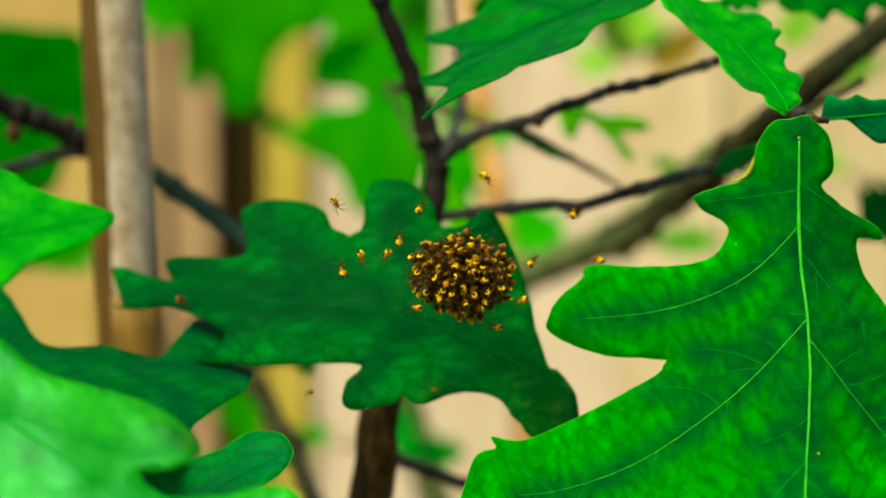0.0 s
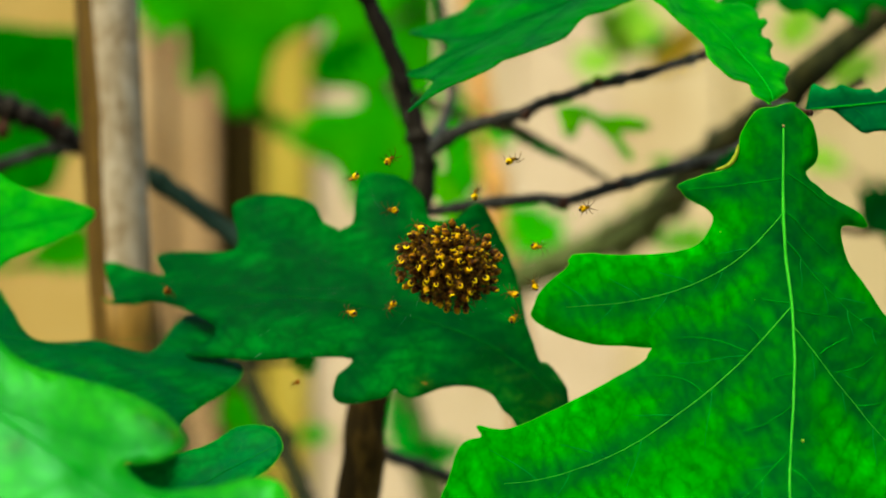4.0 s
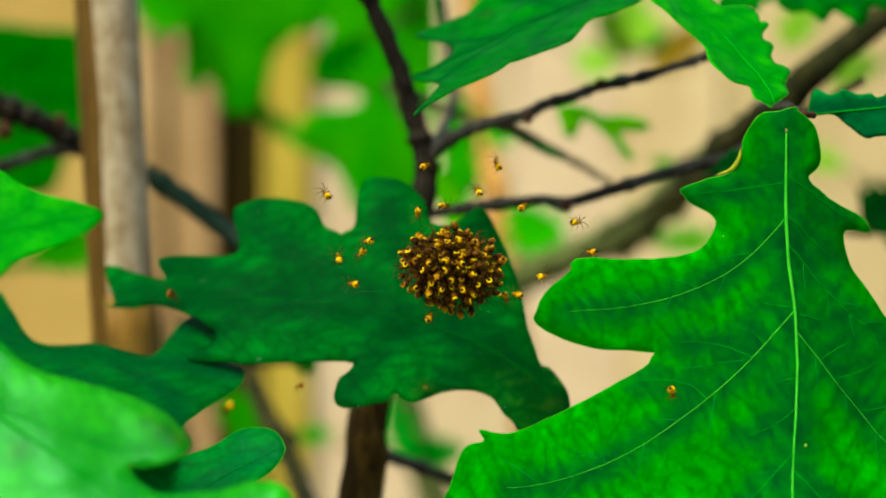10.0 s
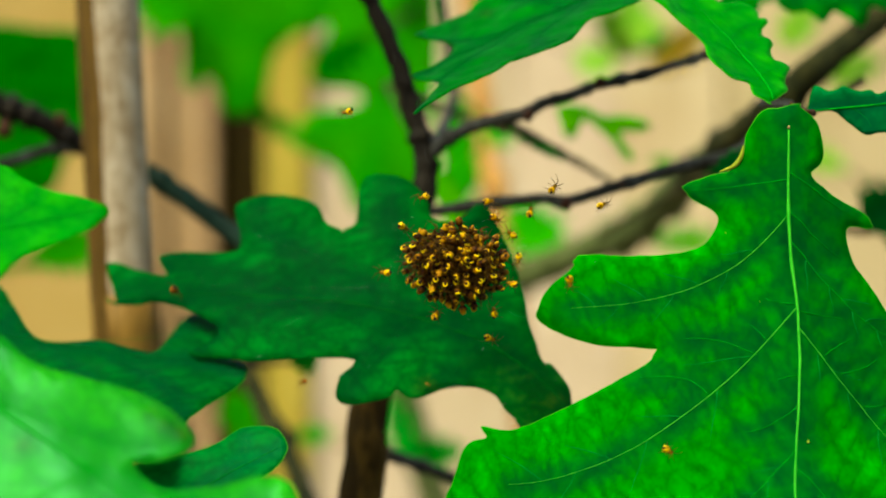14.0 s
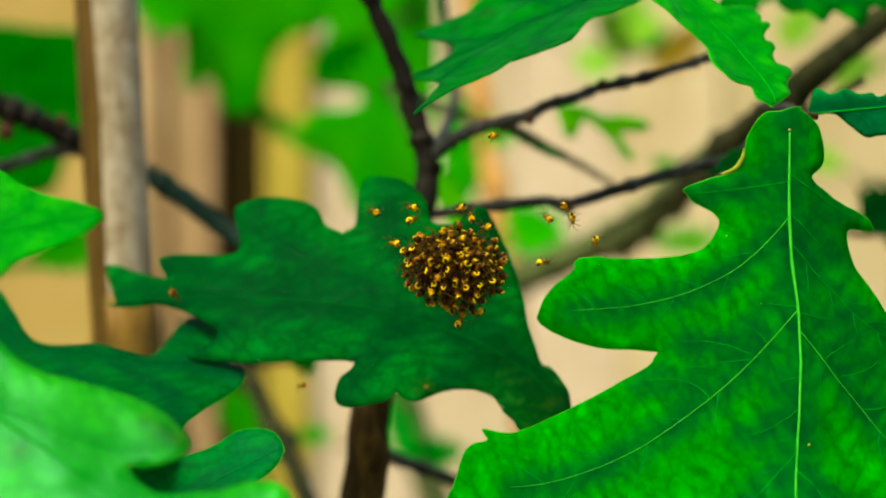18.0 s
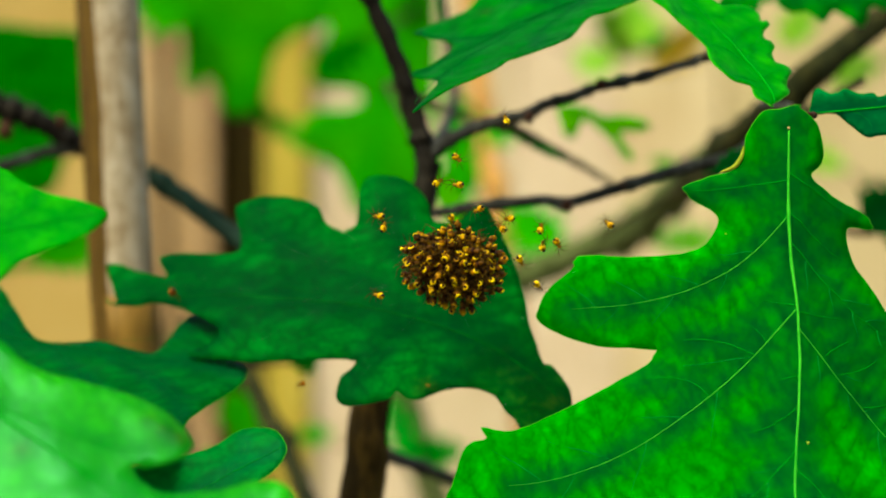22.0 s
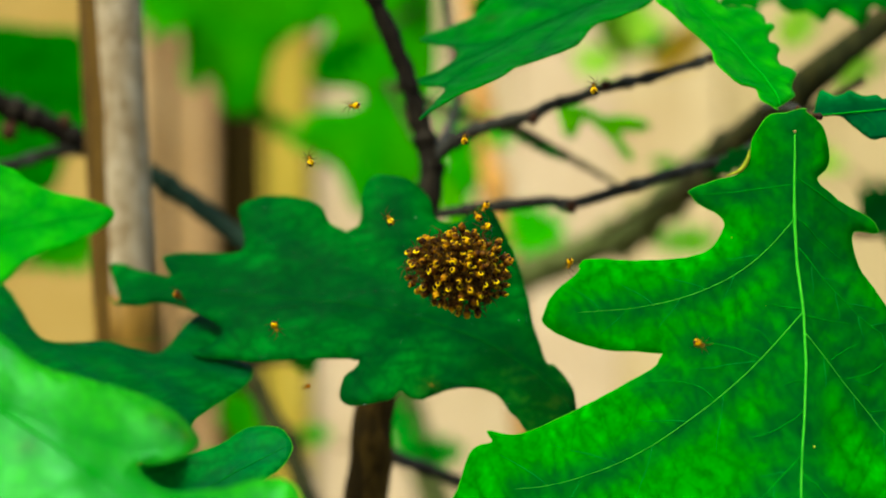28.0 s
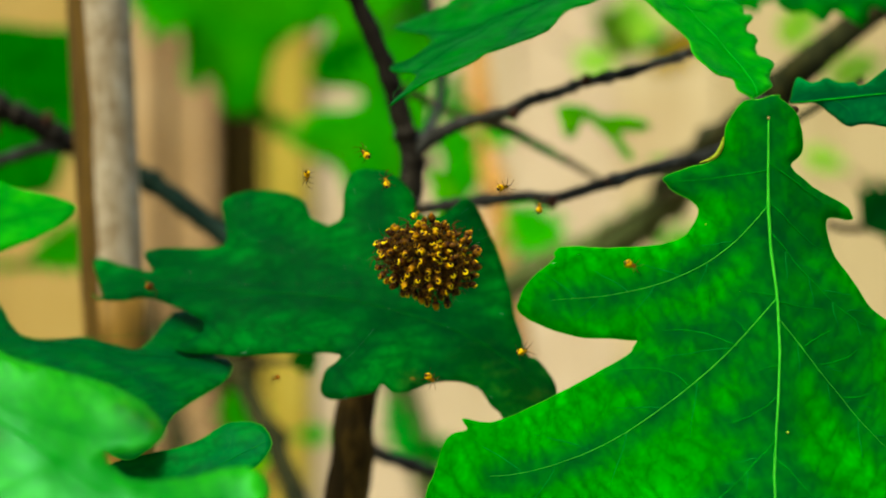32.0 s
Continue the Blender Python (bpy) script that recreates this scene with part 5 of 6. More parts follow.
    walk(LEAF['cluster'], swing(LEAF['cluster'], [(0, -0.80, 0.40), (0.5, -0.75, 0.48), (1, -0.71, 0.40), (1.5, -1.08, 0.57), (2, -0.94, -0.17), (2.5, -0.18, 0.56), (3, -0.13, 0.63), (3.5, -0.10, 0.30), (5.5, 0.85, 0.83), (6, -0.33, 0.38), (6.5, 0.17, 0.73), (7, 0.10, 0.58), (7.5, 0.01, 0.05), (8, 0.02, 0.05), (8.5, 0.00, 0.00), (9, 0.00, 0.00), (9.5, -0.18, 0.00), (10, -0.15, 0.00), (10.5, -0.33, 0.00), (11, -0.28, 0.07), (11.5, 0.18, 0.45), (12, -0.27, 0.40), (12.5, -0.33, 0.82), (13, -0.71, 0.40), (13.5, -0.49, 0.07), (14, 0.15, 0.26), (14.5, -0.18, 0.15), (16.5, -0.42, 0.42), (17, -0.07, 0.15), (17.5, -0.25, 0.25), (18, -0.35, 0.33), (18.5, 1.05, 0.16), (19, 0.27, 0.13), (19.5, -0.12, 0.30), (20, 0.00, 0.30), (20.5, -0.05, 0.22), (21, 0.05, 0.21), (21.5, -0.25, 0.40), (22, 0.05, 0.38), (22.5, -0.17, 0.15), (23, -0.29, 0.33), (23.5, -0.29, 0.22), (24, -0.07, 0.22), (24.5, -0.14, 0.15), (25, -0.14, 0.25), (25.5, -0.22, 0.40), (27.5, -0.21, 0.45), (28, -0.21, 0.63), (28.5, -0.05, 0.56), (29, -0.26, 0.40), (29.5, -0.32, 0.56), (30, -0.29, 0.48), (30.5, -0.26, 0.48), (31, -0.19, 0.40), (31.5, -0.36, 0.40), (32, 0.33, 0.77)]))
    walk(LEAF['shade'], swing(LEAF['shade'], [(0, -0.84, 0.29), (0.5, -0.71, 0.44), (1, -0.82, 0.29), (1.5, -1.19, 0.30), (2, -1.13, -0.36), (2.5, -0.44, 0.51), (3, -0.16, 0.37), (3.5, -0.15, 0.19), (5.5, 0.76, 0.60), (6, -0.18, 0.29), (6.5, 0.09, 0.57), (7, 0.02, 0.43), (7.5, 0.00, -0.47), (8, 0.17, -0.02), (8.5, 0.00, 0.00), (9, 0.00, 0.00), (9.5, -0.18, 0.00), (10, -0.15, 0.00), (10.5, -0.18, 0.00), (11, -0.20, 0.15), (11.5, 0.41, 0.74), (12, 0.03, 0.33), (12.5, -0.03, 0.45), (13, -0.71, 0.40), (13.5, -0.42, 0.00), (14, 0.30, 0.26), (14.5, -0.26, 0.00), (16.5, 0.55, 0.28), (17, 0.22, 0.29), (17.5, -0.10, 0.33), (18, -0.35, 0.18), (18.5, 0.29, 0.01), (19, 0.56, 0.43), (19.5, 0.10, 0.29), (20, 0.15, 0.45), (20.5, 0.10, 0.45), (21, 0.49, 0.43), (21.5, 0.04, 0.33), (22, 0.12, 0.45), (22.5, 0.04, 0.29), (23, -0.07, 0.18), (23.5, 0.01, 0.45), (24, 0.08, 0.15), (24.5, 0.08, 0.15), (25, -0.07, 0.33), (25.5, -0.07, 0.33), (27.5, 0.31, 0.60), (28, 0.31, 0.63), (28.5, 0.32, 0.63), (29, -0.27, 0.33), (29.5, -0.03, 0.47), (30, 0.01, 0.47), (30.5, 0.25, 0.63), (31, 0.03, 0.33), (31.5, -0.21, 0.63), (32, 0.37, 0.50)]))
    walk(LEAF['low'], swing(LEAF['low'], [(0, -0.72, 0.14), (0.5, -0.60, 0.28), (1, -0.68, 0.14), (1.5, -1.07, 0.17), (2, -1.19, -0.49), (2.5, -0.22, 0.46), (3, -0.10, 0.18), (3.5, -0.08, 0.14), (5.5, 0.84, 0.22), (6, -0.22, 0.28), (6.5, -0.05, 0.39), (7, 0.13, 0.39), (7.5, 1.19, 0.11), (8, 0.17, -0.17), (8.5, 0.00, 0.00), (9, 0.00, 0.00), (9.5, -0.18, 0.00), (10, 0.00, 0.00), (10.5, -0.18, 0.00), (11, -0.07, 0.00), (11.5, 0.01, 0.98), (12, -0.17, 0.03), (12.5, 0.10, 0.27), (13, -1.35, -0.71), (13.5, -0.31, -0.42), (14, 0.42, -0.06), (14.5, -0.08, -0.15), (16.5, 0.49, -0.03), (17, 0.04, 0.00), (17.5, -0.28, 0.03), (18, -0.49, 0.03), (18.5, 0.34, -0.21), (19, 0.38, 0.10), (19.5, -0.07, 0.00), (20, 0.14, 0.14), (20.5, -0.07, 0.14), (21, 0.28, 0.39), (21.5, -0.14, 0.18), (22, 0.10, 0.00), (22.5, -0.14, 0.00), (23, -0.38, 0.03), (23.5, -0.20, 0.00), (24, -0.10, 0.00), (24.5, -0.24, -0.15), (25, -0.24, 0.03), (25.5, -0.24, 0.03), (27.5, 0.22, 0.27), (28, 0.22, 0.45), (28.5, 0.24, 0.32), (29, -0.31, 0.03), (29.5, -0.24, 0.18), (30, -0.06, 0.32), (30.5, 0.01, 0.45), (31, -0.17, 0.18), (31.5, -0.16, 0.32), (32, 0.53, 0.29)]))
    walk(LEAF['front'], swing(LEAF['front'], [(0, -0.79, 0.18), (0.5, -0.52, 0.63), (1, -0.74, 0.29), (1.5, -1.26, 0.35), (2, -1.59, -0.72), (2.5, -0.56, 0.22), (3, -0.29, 0.22), (3.5, -0.01, 0.26), (5.5, -0.08, -0.44), (6, -0.12, 0.37), (6.5, 0.20, 0.20), (7, 0.45, 0.64), (7.5, 1.15, 0.09), (8, -0.23, -0.47), (8.5, 0.00, -0.10), (9, 0.00, 0.00), (9.5, -0.18, 0.00), (10, 0.10, 0.00), (10.5, -0.08, 0.10), (11, 0.05, 0.20), (11.5, 1.91, 2.30), (12, -0.07, 0.48), (12.5, -0.28, 0.10), (13, -1.31, -0.30), (13.5, 0.03, -0.20), (14, 0.60, 0.26), (14.5, -0.16, -0.20), (16.5, 0.59, 0.41), (17, 0.21, 0.29), (17.5, -0.12, 0.33), (18, -0.35, 0.18), (18.5, 0.20, -0.66), (19, 0.62, 0.71), (19.5, -0.11, 0.22), (20, 0.02, 0.22), (20.5, 0.11, 0.38), (21, 0.98, 1.71), (21.5, -0.01, 0.40), (22, 0.17, 0.05), (22.5, 0.21, 0.55), (23, -0.39, -0.10), (23.5, 0.09, 0.72), (24, -0.06, 0.05), (24.5, -0.16, -0.12), (25, -0.06, 0.40), (25.5, -0.16, 0.06), (27.5, 0.32, 0.72), (28, 0.09, 0.56), (28.5, 0.37, 0.90), (29, -0.30, 0.06), (29.5, -0.20, 0.40), (30, -0.13, 0.40), (30.5, 0.29, 1.06), (31, -0.07, 0.23), (31.5, 0.12, 1.23), (32, -0.50, 1.05)]))
    walk(LEAF['left'], swing(LEAF['left'], [(0, -0.53, 0.36), (0.5, -0.22, 0.71), (1, -0.61, 0.36), (1.5, -1.00, 0.53), (2, -1.50, -0.12), (2.5, -0.49, -0.13), (3, -0.35, 0.02), (3.5, -0.70, 0.00), (5.5, -0.18, -0.41), (6, 0.06, 0.00), (6.5, 0.88, -0.01), (7, 0.33, 0.15), (7.5, 1.03, -0.12), (8, -0.33, -0.39), (8.5, -0.02, -0.10), (9, -0.02, 0.02), (9.5, -0.20, 0.02), (10, -0.02, 0.02), (10.5, -0.09, 0.02), (11, 0.11, 0.14), (11.5, 1.84, 1.95), (12, -0.05, 0.44), (12.5, -0.20, 0.38), (13, -1.21, -0.49), (13.5, 0.07, -0.10), (14, 0.70, 0.28), (14.5, -0.29, 0.02), (16.5, 0.67, 0.46), (17, 0.27, 0.31), (17.5, -0.07, 0.34), (18, -0.35, 0.18), (18.5, -0.81, -0.41), (19, 0.88, 0.33), (19.5, 0.11, 0.14), (20, -0.02, 0.14), (20.5, 0.23, 0.14), (21, 1.33, 0.93), (21.5, 0.00, 0.32), (22, 0.40, 0.14), (22.5, 0.24, 0.14), (23, -0.30, 0.08), (23.5, 0.27, 0.26), (24, 0.06, 0.02), (24.5, 0.06, -0.10), (25, -0.06, 0.20), (25.5, -0.06, 0.08), (27.5, 0.87, 0.50), (28, 0.51, 0.44), (28.5, 0.68, 0.56), (29, -0.17, 0.08), (29.5, 0.09, 0.20), (30, 0.15, 0.32), (30.5, 0.88, 0.80), (31, 0.07, 0.20), (31.5, 0.47, 0.80), (32, -0.93, 0.26)]))
    walk(LEAF['top'], swing(LEAF['top'], [(0, -0.73, 0.25), (0.5, -0.75, 0.25), (1, -0.71, 0.25), (1.5, -0.78, 0.42), (2, -0.27, -0.24), (2.5, -0.33, 0.48), (3, -0.19, 0.03), (3.5, -0.33, 0.00), (5.5, -0.71, 1.80), (6, -0.47, 0.45), (6.5, -0.66, 1.32), (7, -0.12, 0.28), (7.5, 0.31, -0.02), (8, 0.02, -0.02), (8.5, 0.00, 0.00), (9, 0.00, 0.00), (9.5, -0.18, 0.00), (10, 0.00, 0.15), (10.5, -0.03, 0.15), (11, -0.05, 0.15), (11.5, -0.20, 0.15), (12, -0.12, -0.27), (12.5, -0.48, 1.04), (13, -0.11, -0.64), (13.5, -0.57, 0.15), (14, 0.00, -0.05), (14.5, -0.11, 0.15), (16.5, 0.10, -0.33), (17, 0.08, -0.30), (17.5, -0.11, -0.27), (18, -0.35, 0.47), (18.5, 0.15, 0.74), (19, 0.12, -0.33), (19.5, -0.20, 0.00), (20, 0.00, 0.29), (20.5, -0.05, -0.16), (21, 0.05, -0.17), (21.5, -0.11, 0.02), (22, -0.33, 0.59), (22.5, -0.11, -0.30), (23, -0.07, 0.02), (23.5, -0.14, -0.30), (24, -0.07, -0.30), (24.5, -0.07, -0.16), (25, -0.07, 0.02), (25.5, -0.07, 0.02), (27.5, -0.14, -0.45), (28, -0.14, -0.42), (28.5, 0.48, -0.12), (29, -0.12, -0.42), (29.5, -0.18, -0.42), (30, -0.14, -0.27), (30.5, -0.04, -0.42), (31, -0.12, -0.42), (31.5, -0.21, -0.42), (32, -1.05, 0.95)]))
    walk(LEAF['upper'], swing(LEAF['upper'], [(0, -0.16, -0.25), (0.5, -0.07, -0.25), (1, -0.14, -0.25), (1.5, -0.38, -0.22), (2, -0.32, -0.06), (2.5, -0.18, 0.18), (3, 0.06, -0.23), (3.5, -0.04, 0.00), (5.5, 1.19, 0.46), (6, -0.18, 0.13), (6.5, 0.14, 0.37), (7, 0.03, 0.24), (7.5, 0.11, 0.37), (8, -0.11, -0.04), (8.5, 0.00, 0.00), (9, 0.00, 0.00), (9.5, -0.32, 0.00), (10, -0.14, 0.13), (10.5, -0.18, 0.00), (11, -0.22, 0.00), (11.5, -0.30, 0.27), (12, -0.19, -0.10), (12.5, -0.18, 0.41), (13, -0.41, -0.25), (13.5, -0.46, 0.13), (14, -0.28, 0.34), (14.5, -0.07, 0.13), (16.5, -0.08, 0.10), (17, -0.11, 0.13), (17.5, -0.43, 0.18), (18, -0.22, 0.31), (18.5, 0.96, 0.19), (19, -0.05, 0.10), (19.5, -0.22, 0.13), (20, 0.00, 0.41), (20.5, -0.08, 0.13), (21, -0.02, 0.24), (21.5, -0.29, 0.31), (22, -0.18, 0.27), (22.5, -0.29, 0.13), (23, -0.11, 0.04), (23.5, -0.36, 0.00), (24, -0.11, 0.13), (24.5, -0.25, 0.13), (25, -0.25, 0.31), (25.5, -0.25, 0.31), (27.5, -0.22, 0.00), (28, -0.22, 0.04), (28.5, -0.19, 0.18), (29, -0.33, -0.10), (29.5, -0.40, 0.04), (30, -0.36, 0.04), (30.5, -0.30, 0.04), (31, -0.33, 0.04), (31.5, -0.33, 0.04), (32, 0.05, 0.45)]))
    walk(LEAF['edge'], swing(LEAF['edge'], [(0, 0.03, -0.01), (0.5, -0.00, -0.01), (1, 0.06, -0.01), (1.5, 0.10, 0.03), (2, -0.16, 0.07), (2.5, 0.10, 0.18), (3, 0.07, -0.10), (3.5, 0.24, 0.14), (5.5, -0.11, 0.92), (6, -0.03, 0.14), (6.5, 0.13, 0.25), (7, 0.17, 0.25), (7.5, 0.09, 0.39), (8, 0.03, -0.17), (8.5, 0.00, 0.00), (9, 0.00, 0.00), (9.5, -0.18, 0.00), (10, 0.00, 0.00), (10.5, -0.18, 0.00), (11, -0.20, 0.00), (11.5, -0.12, 0.14), (12, -0.16, 0.04), (12.5, -0.32, 0.56), (13, -0.36, -0.14), (13.5, -0.03, 0.00), (14, 0.00, 0.22), (14.5, 0.06, 0.14), (16.5, 0.07, -0.03), (17, 0.05, 0.00), (17.5, -0.13, 0.18), (18, -0.20, 0.32), (18.5, 0.20, 0.50), (19, -0.03, 0.11), (19.5, -0.07, 0.00), (20, 0.00, 0.28), (20.5, 0.07, 0.00), (21, 0.01, 0.11), (21.5, -0.13, 0.18), (22, 0.10, 0.14), (22.5, -0.13, 0.00), (23, -0.10, 0.04), (23.5, -0.19, -0.14), (24, -0.10, 0.00), (24.5, -0.10, -0.14), (25, -0.10, 0.04), (25.5, -0.10, 0.18), (27.5, -0.19, 0.00), (28, -0.06, 0.04), (28.5, 0.11, 0.04), (29, -0.16, -0.10), (29.5, -0.24, -0.10), (30, -0.06, -0.10), (30.5, -0.12, -0.10), (31, -0.03, -0.10), (31.5, -0.16, -0.10), (32, -0.04, 1.00)]))
    drift = [(0, 1.62, -0.98), (0.5, 1.85, -0.98), (1, 1.50, -0.98), (1.5, 1.73, -1.10), (2, 0.23, -0.37), (2.5, -0.11, 0.12), (3, 0.23, -0.25), (3.5, 0.11, -0.00), (5.5, -3.02, 1.95), (6, 0.00, 0.12), (6.5, -0.69, 0.61), (7, 0.00, 0.37), (7.5, -1.16, 0.37), (8, -0.41, 0.28), (8.5, 0.00, -0.00), (9, 0.00, -0.00), (9.5, 0.00, -0.00), (10, 0.00, -0.00), (10.5, 0.00, -0.13), (11, 0.41, -0.00), (11.5, 2.59, -0.00), (12, 0.82, -0.13), (12.5, -0.13, -0.00), (13, 1.09, -0.95), (13.5, 0.95, -0.27), (14, 0.54, 0.68), (14.5, -0.41, -0.00), (16.5, 0.98, 0.33), (17, 0.86, -0.00), (17.5, 0.86, -0.00), (18, 0.37, 0.11), (18.5, -3.38, 1.51), (19, 0.37, 0.43), (19.5, 0.25, 0.33), (20, 0.00, 0.54), (20.5, 0.25, 0.21), (21, 0.86, 0.54), (21.5, 0.49, 0.11), (22, 0.25, 0.33), (22.5, 0.62, 0.21), (23, 0.25, -0.00), (23.5, 0.86, 0.11), (24, 0.37, 0.11), (24.5, 0.37, -0.00), (25, 0.37, 0.11), (25.5, 0.37, 0.11), (27.5, 1.10, -0.00), (28, 1.10, -0.11), (28.5, 0.98, -0.00), (29, 0.74, -0.33), (29.5, 0.98, -0.22), (30, 0.86, -0.11), (30.5, 1.35, -0.11), (31, 0.74, -0.22), (31.5, 1.35, -0.11), (32, -3.73, 1.33)]
    walk(web, shifted(web.matrix_basis.copy(), drift, 0, 0))
    for one, rest, phase, spot in CLUSTER:
        walk(one, shifted(rest, drift, phase, 0.00012 if spot.length else 0))
    paths = [
        [(0, -16.79, 259.96, 7.20), (1, -16.17, 259.96, 3.29), (2, -8.35, 259.96, -0.09), (3, -11.28, 259.96, 9.86), (6, 0.09, 259.96, 15.90), (7, -2.49, 259.96, 15.19), (8, 0.89, 259.96, 14.66), (9, 1.69, 260.00, -3.47), (10, -2.67, 259.96, 13.15), (11, -6.84, 259.96, 15.90), (12, 0.18, 259.96, 9.77), (13, 8.53, 259.96, 4.53), (14, 8.35, 259.96, 4.80), (17, 9.86, 259.96, 6.04), (18, 4.35, 259.96, 5.15), (19, 11.91, 259.96, -1.95), (20, 14.13, 259.96, 3.02), (21, 17.59, 259.96, 1.69), (22, 18.12, 259.96, 0.80), (23, 19.88, 246.50, -1.52), (24, 2.06, 260.00, -3.36), (25, 10.31, 259.96, 2.40), (28, 6.57, 259.96, 6.49), (29, 11.82, 259.96, 10.39), (30, 11.37, 259.96, 11.99), (31, 3.38, 259.96, 8.53), (32, 9.51, 259.96, 9.77)],
        [(0, -3.66, 261.37, 6.52), (1, -0.80, 261.37, 5.99), (2, 0.00, 261.37, 4.91), (3, 1.91, 260.00, -3.71), (6, 4.91, 261.37, 18.67), (7, 1.79, 261.37, 18.94), (8, -6.61, 261.37, 15.90), (9, 1.69, 260.00, -3.47), (10, -12.86, 261.37, -0.71), (11, -14.56, 261.37, -1.43), (12, -15.90, 261.37, -3.04), (13, 2.78, 260.00, -4.42), (14, 25.19, 261.37, 7.06), (17, 25.10, 261.37, 5.00), (18, 24.21, 261.37, 1.07), (19, 22.87, 261.37, 3.04), (20, 30.55, 261.37, 9.47), (21, 2.54, 260.00, -2.93), (22, 9.11, 261.37, 3.39), (23, 1.94, 260.00, -3.47), (24, -1.25, 261.37, 12.77), (25, 2.41, 261.37, 13.13), (28, 3.31, 261.37, 17.51), (29, -1.61, 261.37, 15.81), (30, 2.54, 260.00, -3.57), (31, -8.04, 261.37, -2.32), (32, -2.04, 260.00, -2.13)],
        [(0, 6.78, 257.62, 11.27), (1, 4.84, 257.62, 4.05), (2, 3.52, 257.62, 4.49), (3, 3.17, 257.62, 7.84), (6, 10.21, 257.62, 9.07), (7, 6.96, 257.62, 7.48), (8, 1.28, 260.00, -3.19), (9, -17.87, 257.62, 20.69), (10, 1.69, 260.00, -3.47), (11, 2.10, 260.00, -3.47), (12, -18.75, 257.62, 15.23), (13, 2.78, 260.00, -4.42), (14, 11.80, 257.62, -1.67), (17, 14.62, 257.62, -3.87), (18, 15.58, 257.62, -1.94), (19, 14.35, 257.62, 1.50), (20, 14.62, 257.62, 1.76), (21, 13.12, 257.62, 0.53), (22, 15.50, 257.62, 0.70), (23, 15.32, 257.62, -1.23), (24, 15.76, 257.62, 1.23), (25, 10.65, 257.62, 0.09), (28, 2.79, 260.00, -3.57), (29, 10.04, 257.62, 17.35), (30, 20.60, 257.62, 16.11), (31, 20.78, 257.62, 20.78), (32, -2.04, 260.00, -2.13)],
        [(0, 20.41, 259.60, 5.77), (1, 22.36, 259.60, 5.59), (2, 1.91, 260.00, -3.83), (3, 19.52, 259.60, 5.68), (6, 23.78, 259.60, 6.92), (7, 26.26, 259.60, 7.63), (8, 31.41, 259.60, 8.52), (9, 1.69, 260.00, -3.47), (10, 1.69, 260.00, -3.47), (11, 2.10, 260.00, -3.47), (12, 4.44, 259.60, 9.05), (13, 4.97, 259.60, 4.70), (14, 7.28, 259.60, 7.54), (17, 2.57, 259.60, 22.36), (18, 8.16, 259.60, 17.83), (19, 14.28, 259.60, 20.23), (20, 1.69, 260.00, -2.93), (21, 0.80, 259.60, 15.44), (22, 2.31, 259.60, 14.20), (23, 1.94, 260.00, -3.47), (24, 0.09, 259.60, 9.67), (25, 2.06, 260.00, -3.36), (28, 38.33, 246.50, -14.15), (29, 37.41, 246.50, -16.51), (30, 2.54, 260.00, -3.57), (31, 24.35, 246.50, -2.02), (32, 28.05, 246.50, -2.36)],
        [(0, -6.92, 263.04, 1.44), (1, 3.19, 260.00, -4.45), (2, -3.87, 263.04, 5.84), (3, -6.65, 263.04, 6.29), (6, -10.70, 263.04, 5.57), (7, -8.27, 263.04, 1.26), (8, -2.16, 263.04, 5.03), (9, -2.79, 263.04, 5.03), (10, -4.05, 263.04, 5.66), (11, 2.10, 260.00, -3.47), (12, -6.74, 263.04, 5.39), (13, 2.78, 260.00, -4.42), (14, 2.23, 260.00, -2.78), (17, -8.90, 263.04, 9.89), (18, -10.97, 263.04, 6.02), (19, -10.70, 263.04, 2.79), (20, -8.27, 263.04, -1.62), (21, -7.28, 263.04, 1.44), (22, -9.35, 263.04, 3.69), (23, -8.63, 263.04, 0.36), (24, -12.50, 263.04, -3.24), (25, -11.06, 263.04, -1.71), (28, -26.70, 263.04, -12.50), (29, 2.42, 260.00, -3.79), (30, 9.62, 263.04, 3.24), (31, 15.28, 263.04, 4.85), (32, 15.37, 263.04, 6.65)],
        [(0, -8.90, 263.07, -0.90), (1, -8.99, 263.07, -6.56), (2, -12.50, 263.07, -6.20), (3, -12.41, 263.07, -6.47), (6, 3.60, 263.07, -15.10), (7, 1.69, 260.00, -3.10), (8, -10.07, 263.07, 11.78), (9, -3.87, 263.07, 8.63), (10, 0.27, 263.07, 6.92), (11, 0.45, 263.07, 4.59), (12, 2.61, 263.07, 8.63), (13, 3.87, 263.07, 6.38), (14, 2.23, 260.00, -2.78), (17, 2.54, 260.00, -3.47), (18, 2.79, 263.07, 6.47), (19, -0.81, 263.07, 5.21), (20, 0.99, 263.07, 5.03), (21, 2.70, 263.07, 5.03), (22, 1.44, 263.07, 4.59), (23, 1.94, 260.00, -3.47), (24, 1.71, 263.07, 8.00), (25, 10.34, 263.07, 13.67), (28, 2.79, 260.00, -3.57), (29, 2.42, 260.00, -3.79), (30, 24.72, 263.07, 11.42), (31, 2.42, 260.00, -3.69), (32, -21.58, 263.07, 11.51)],
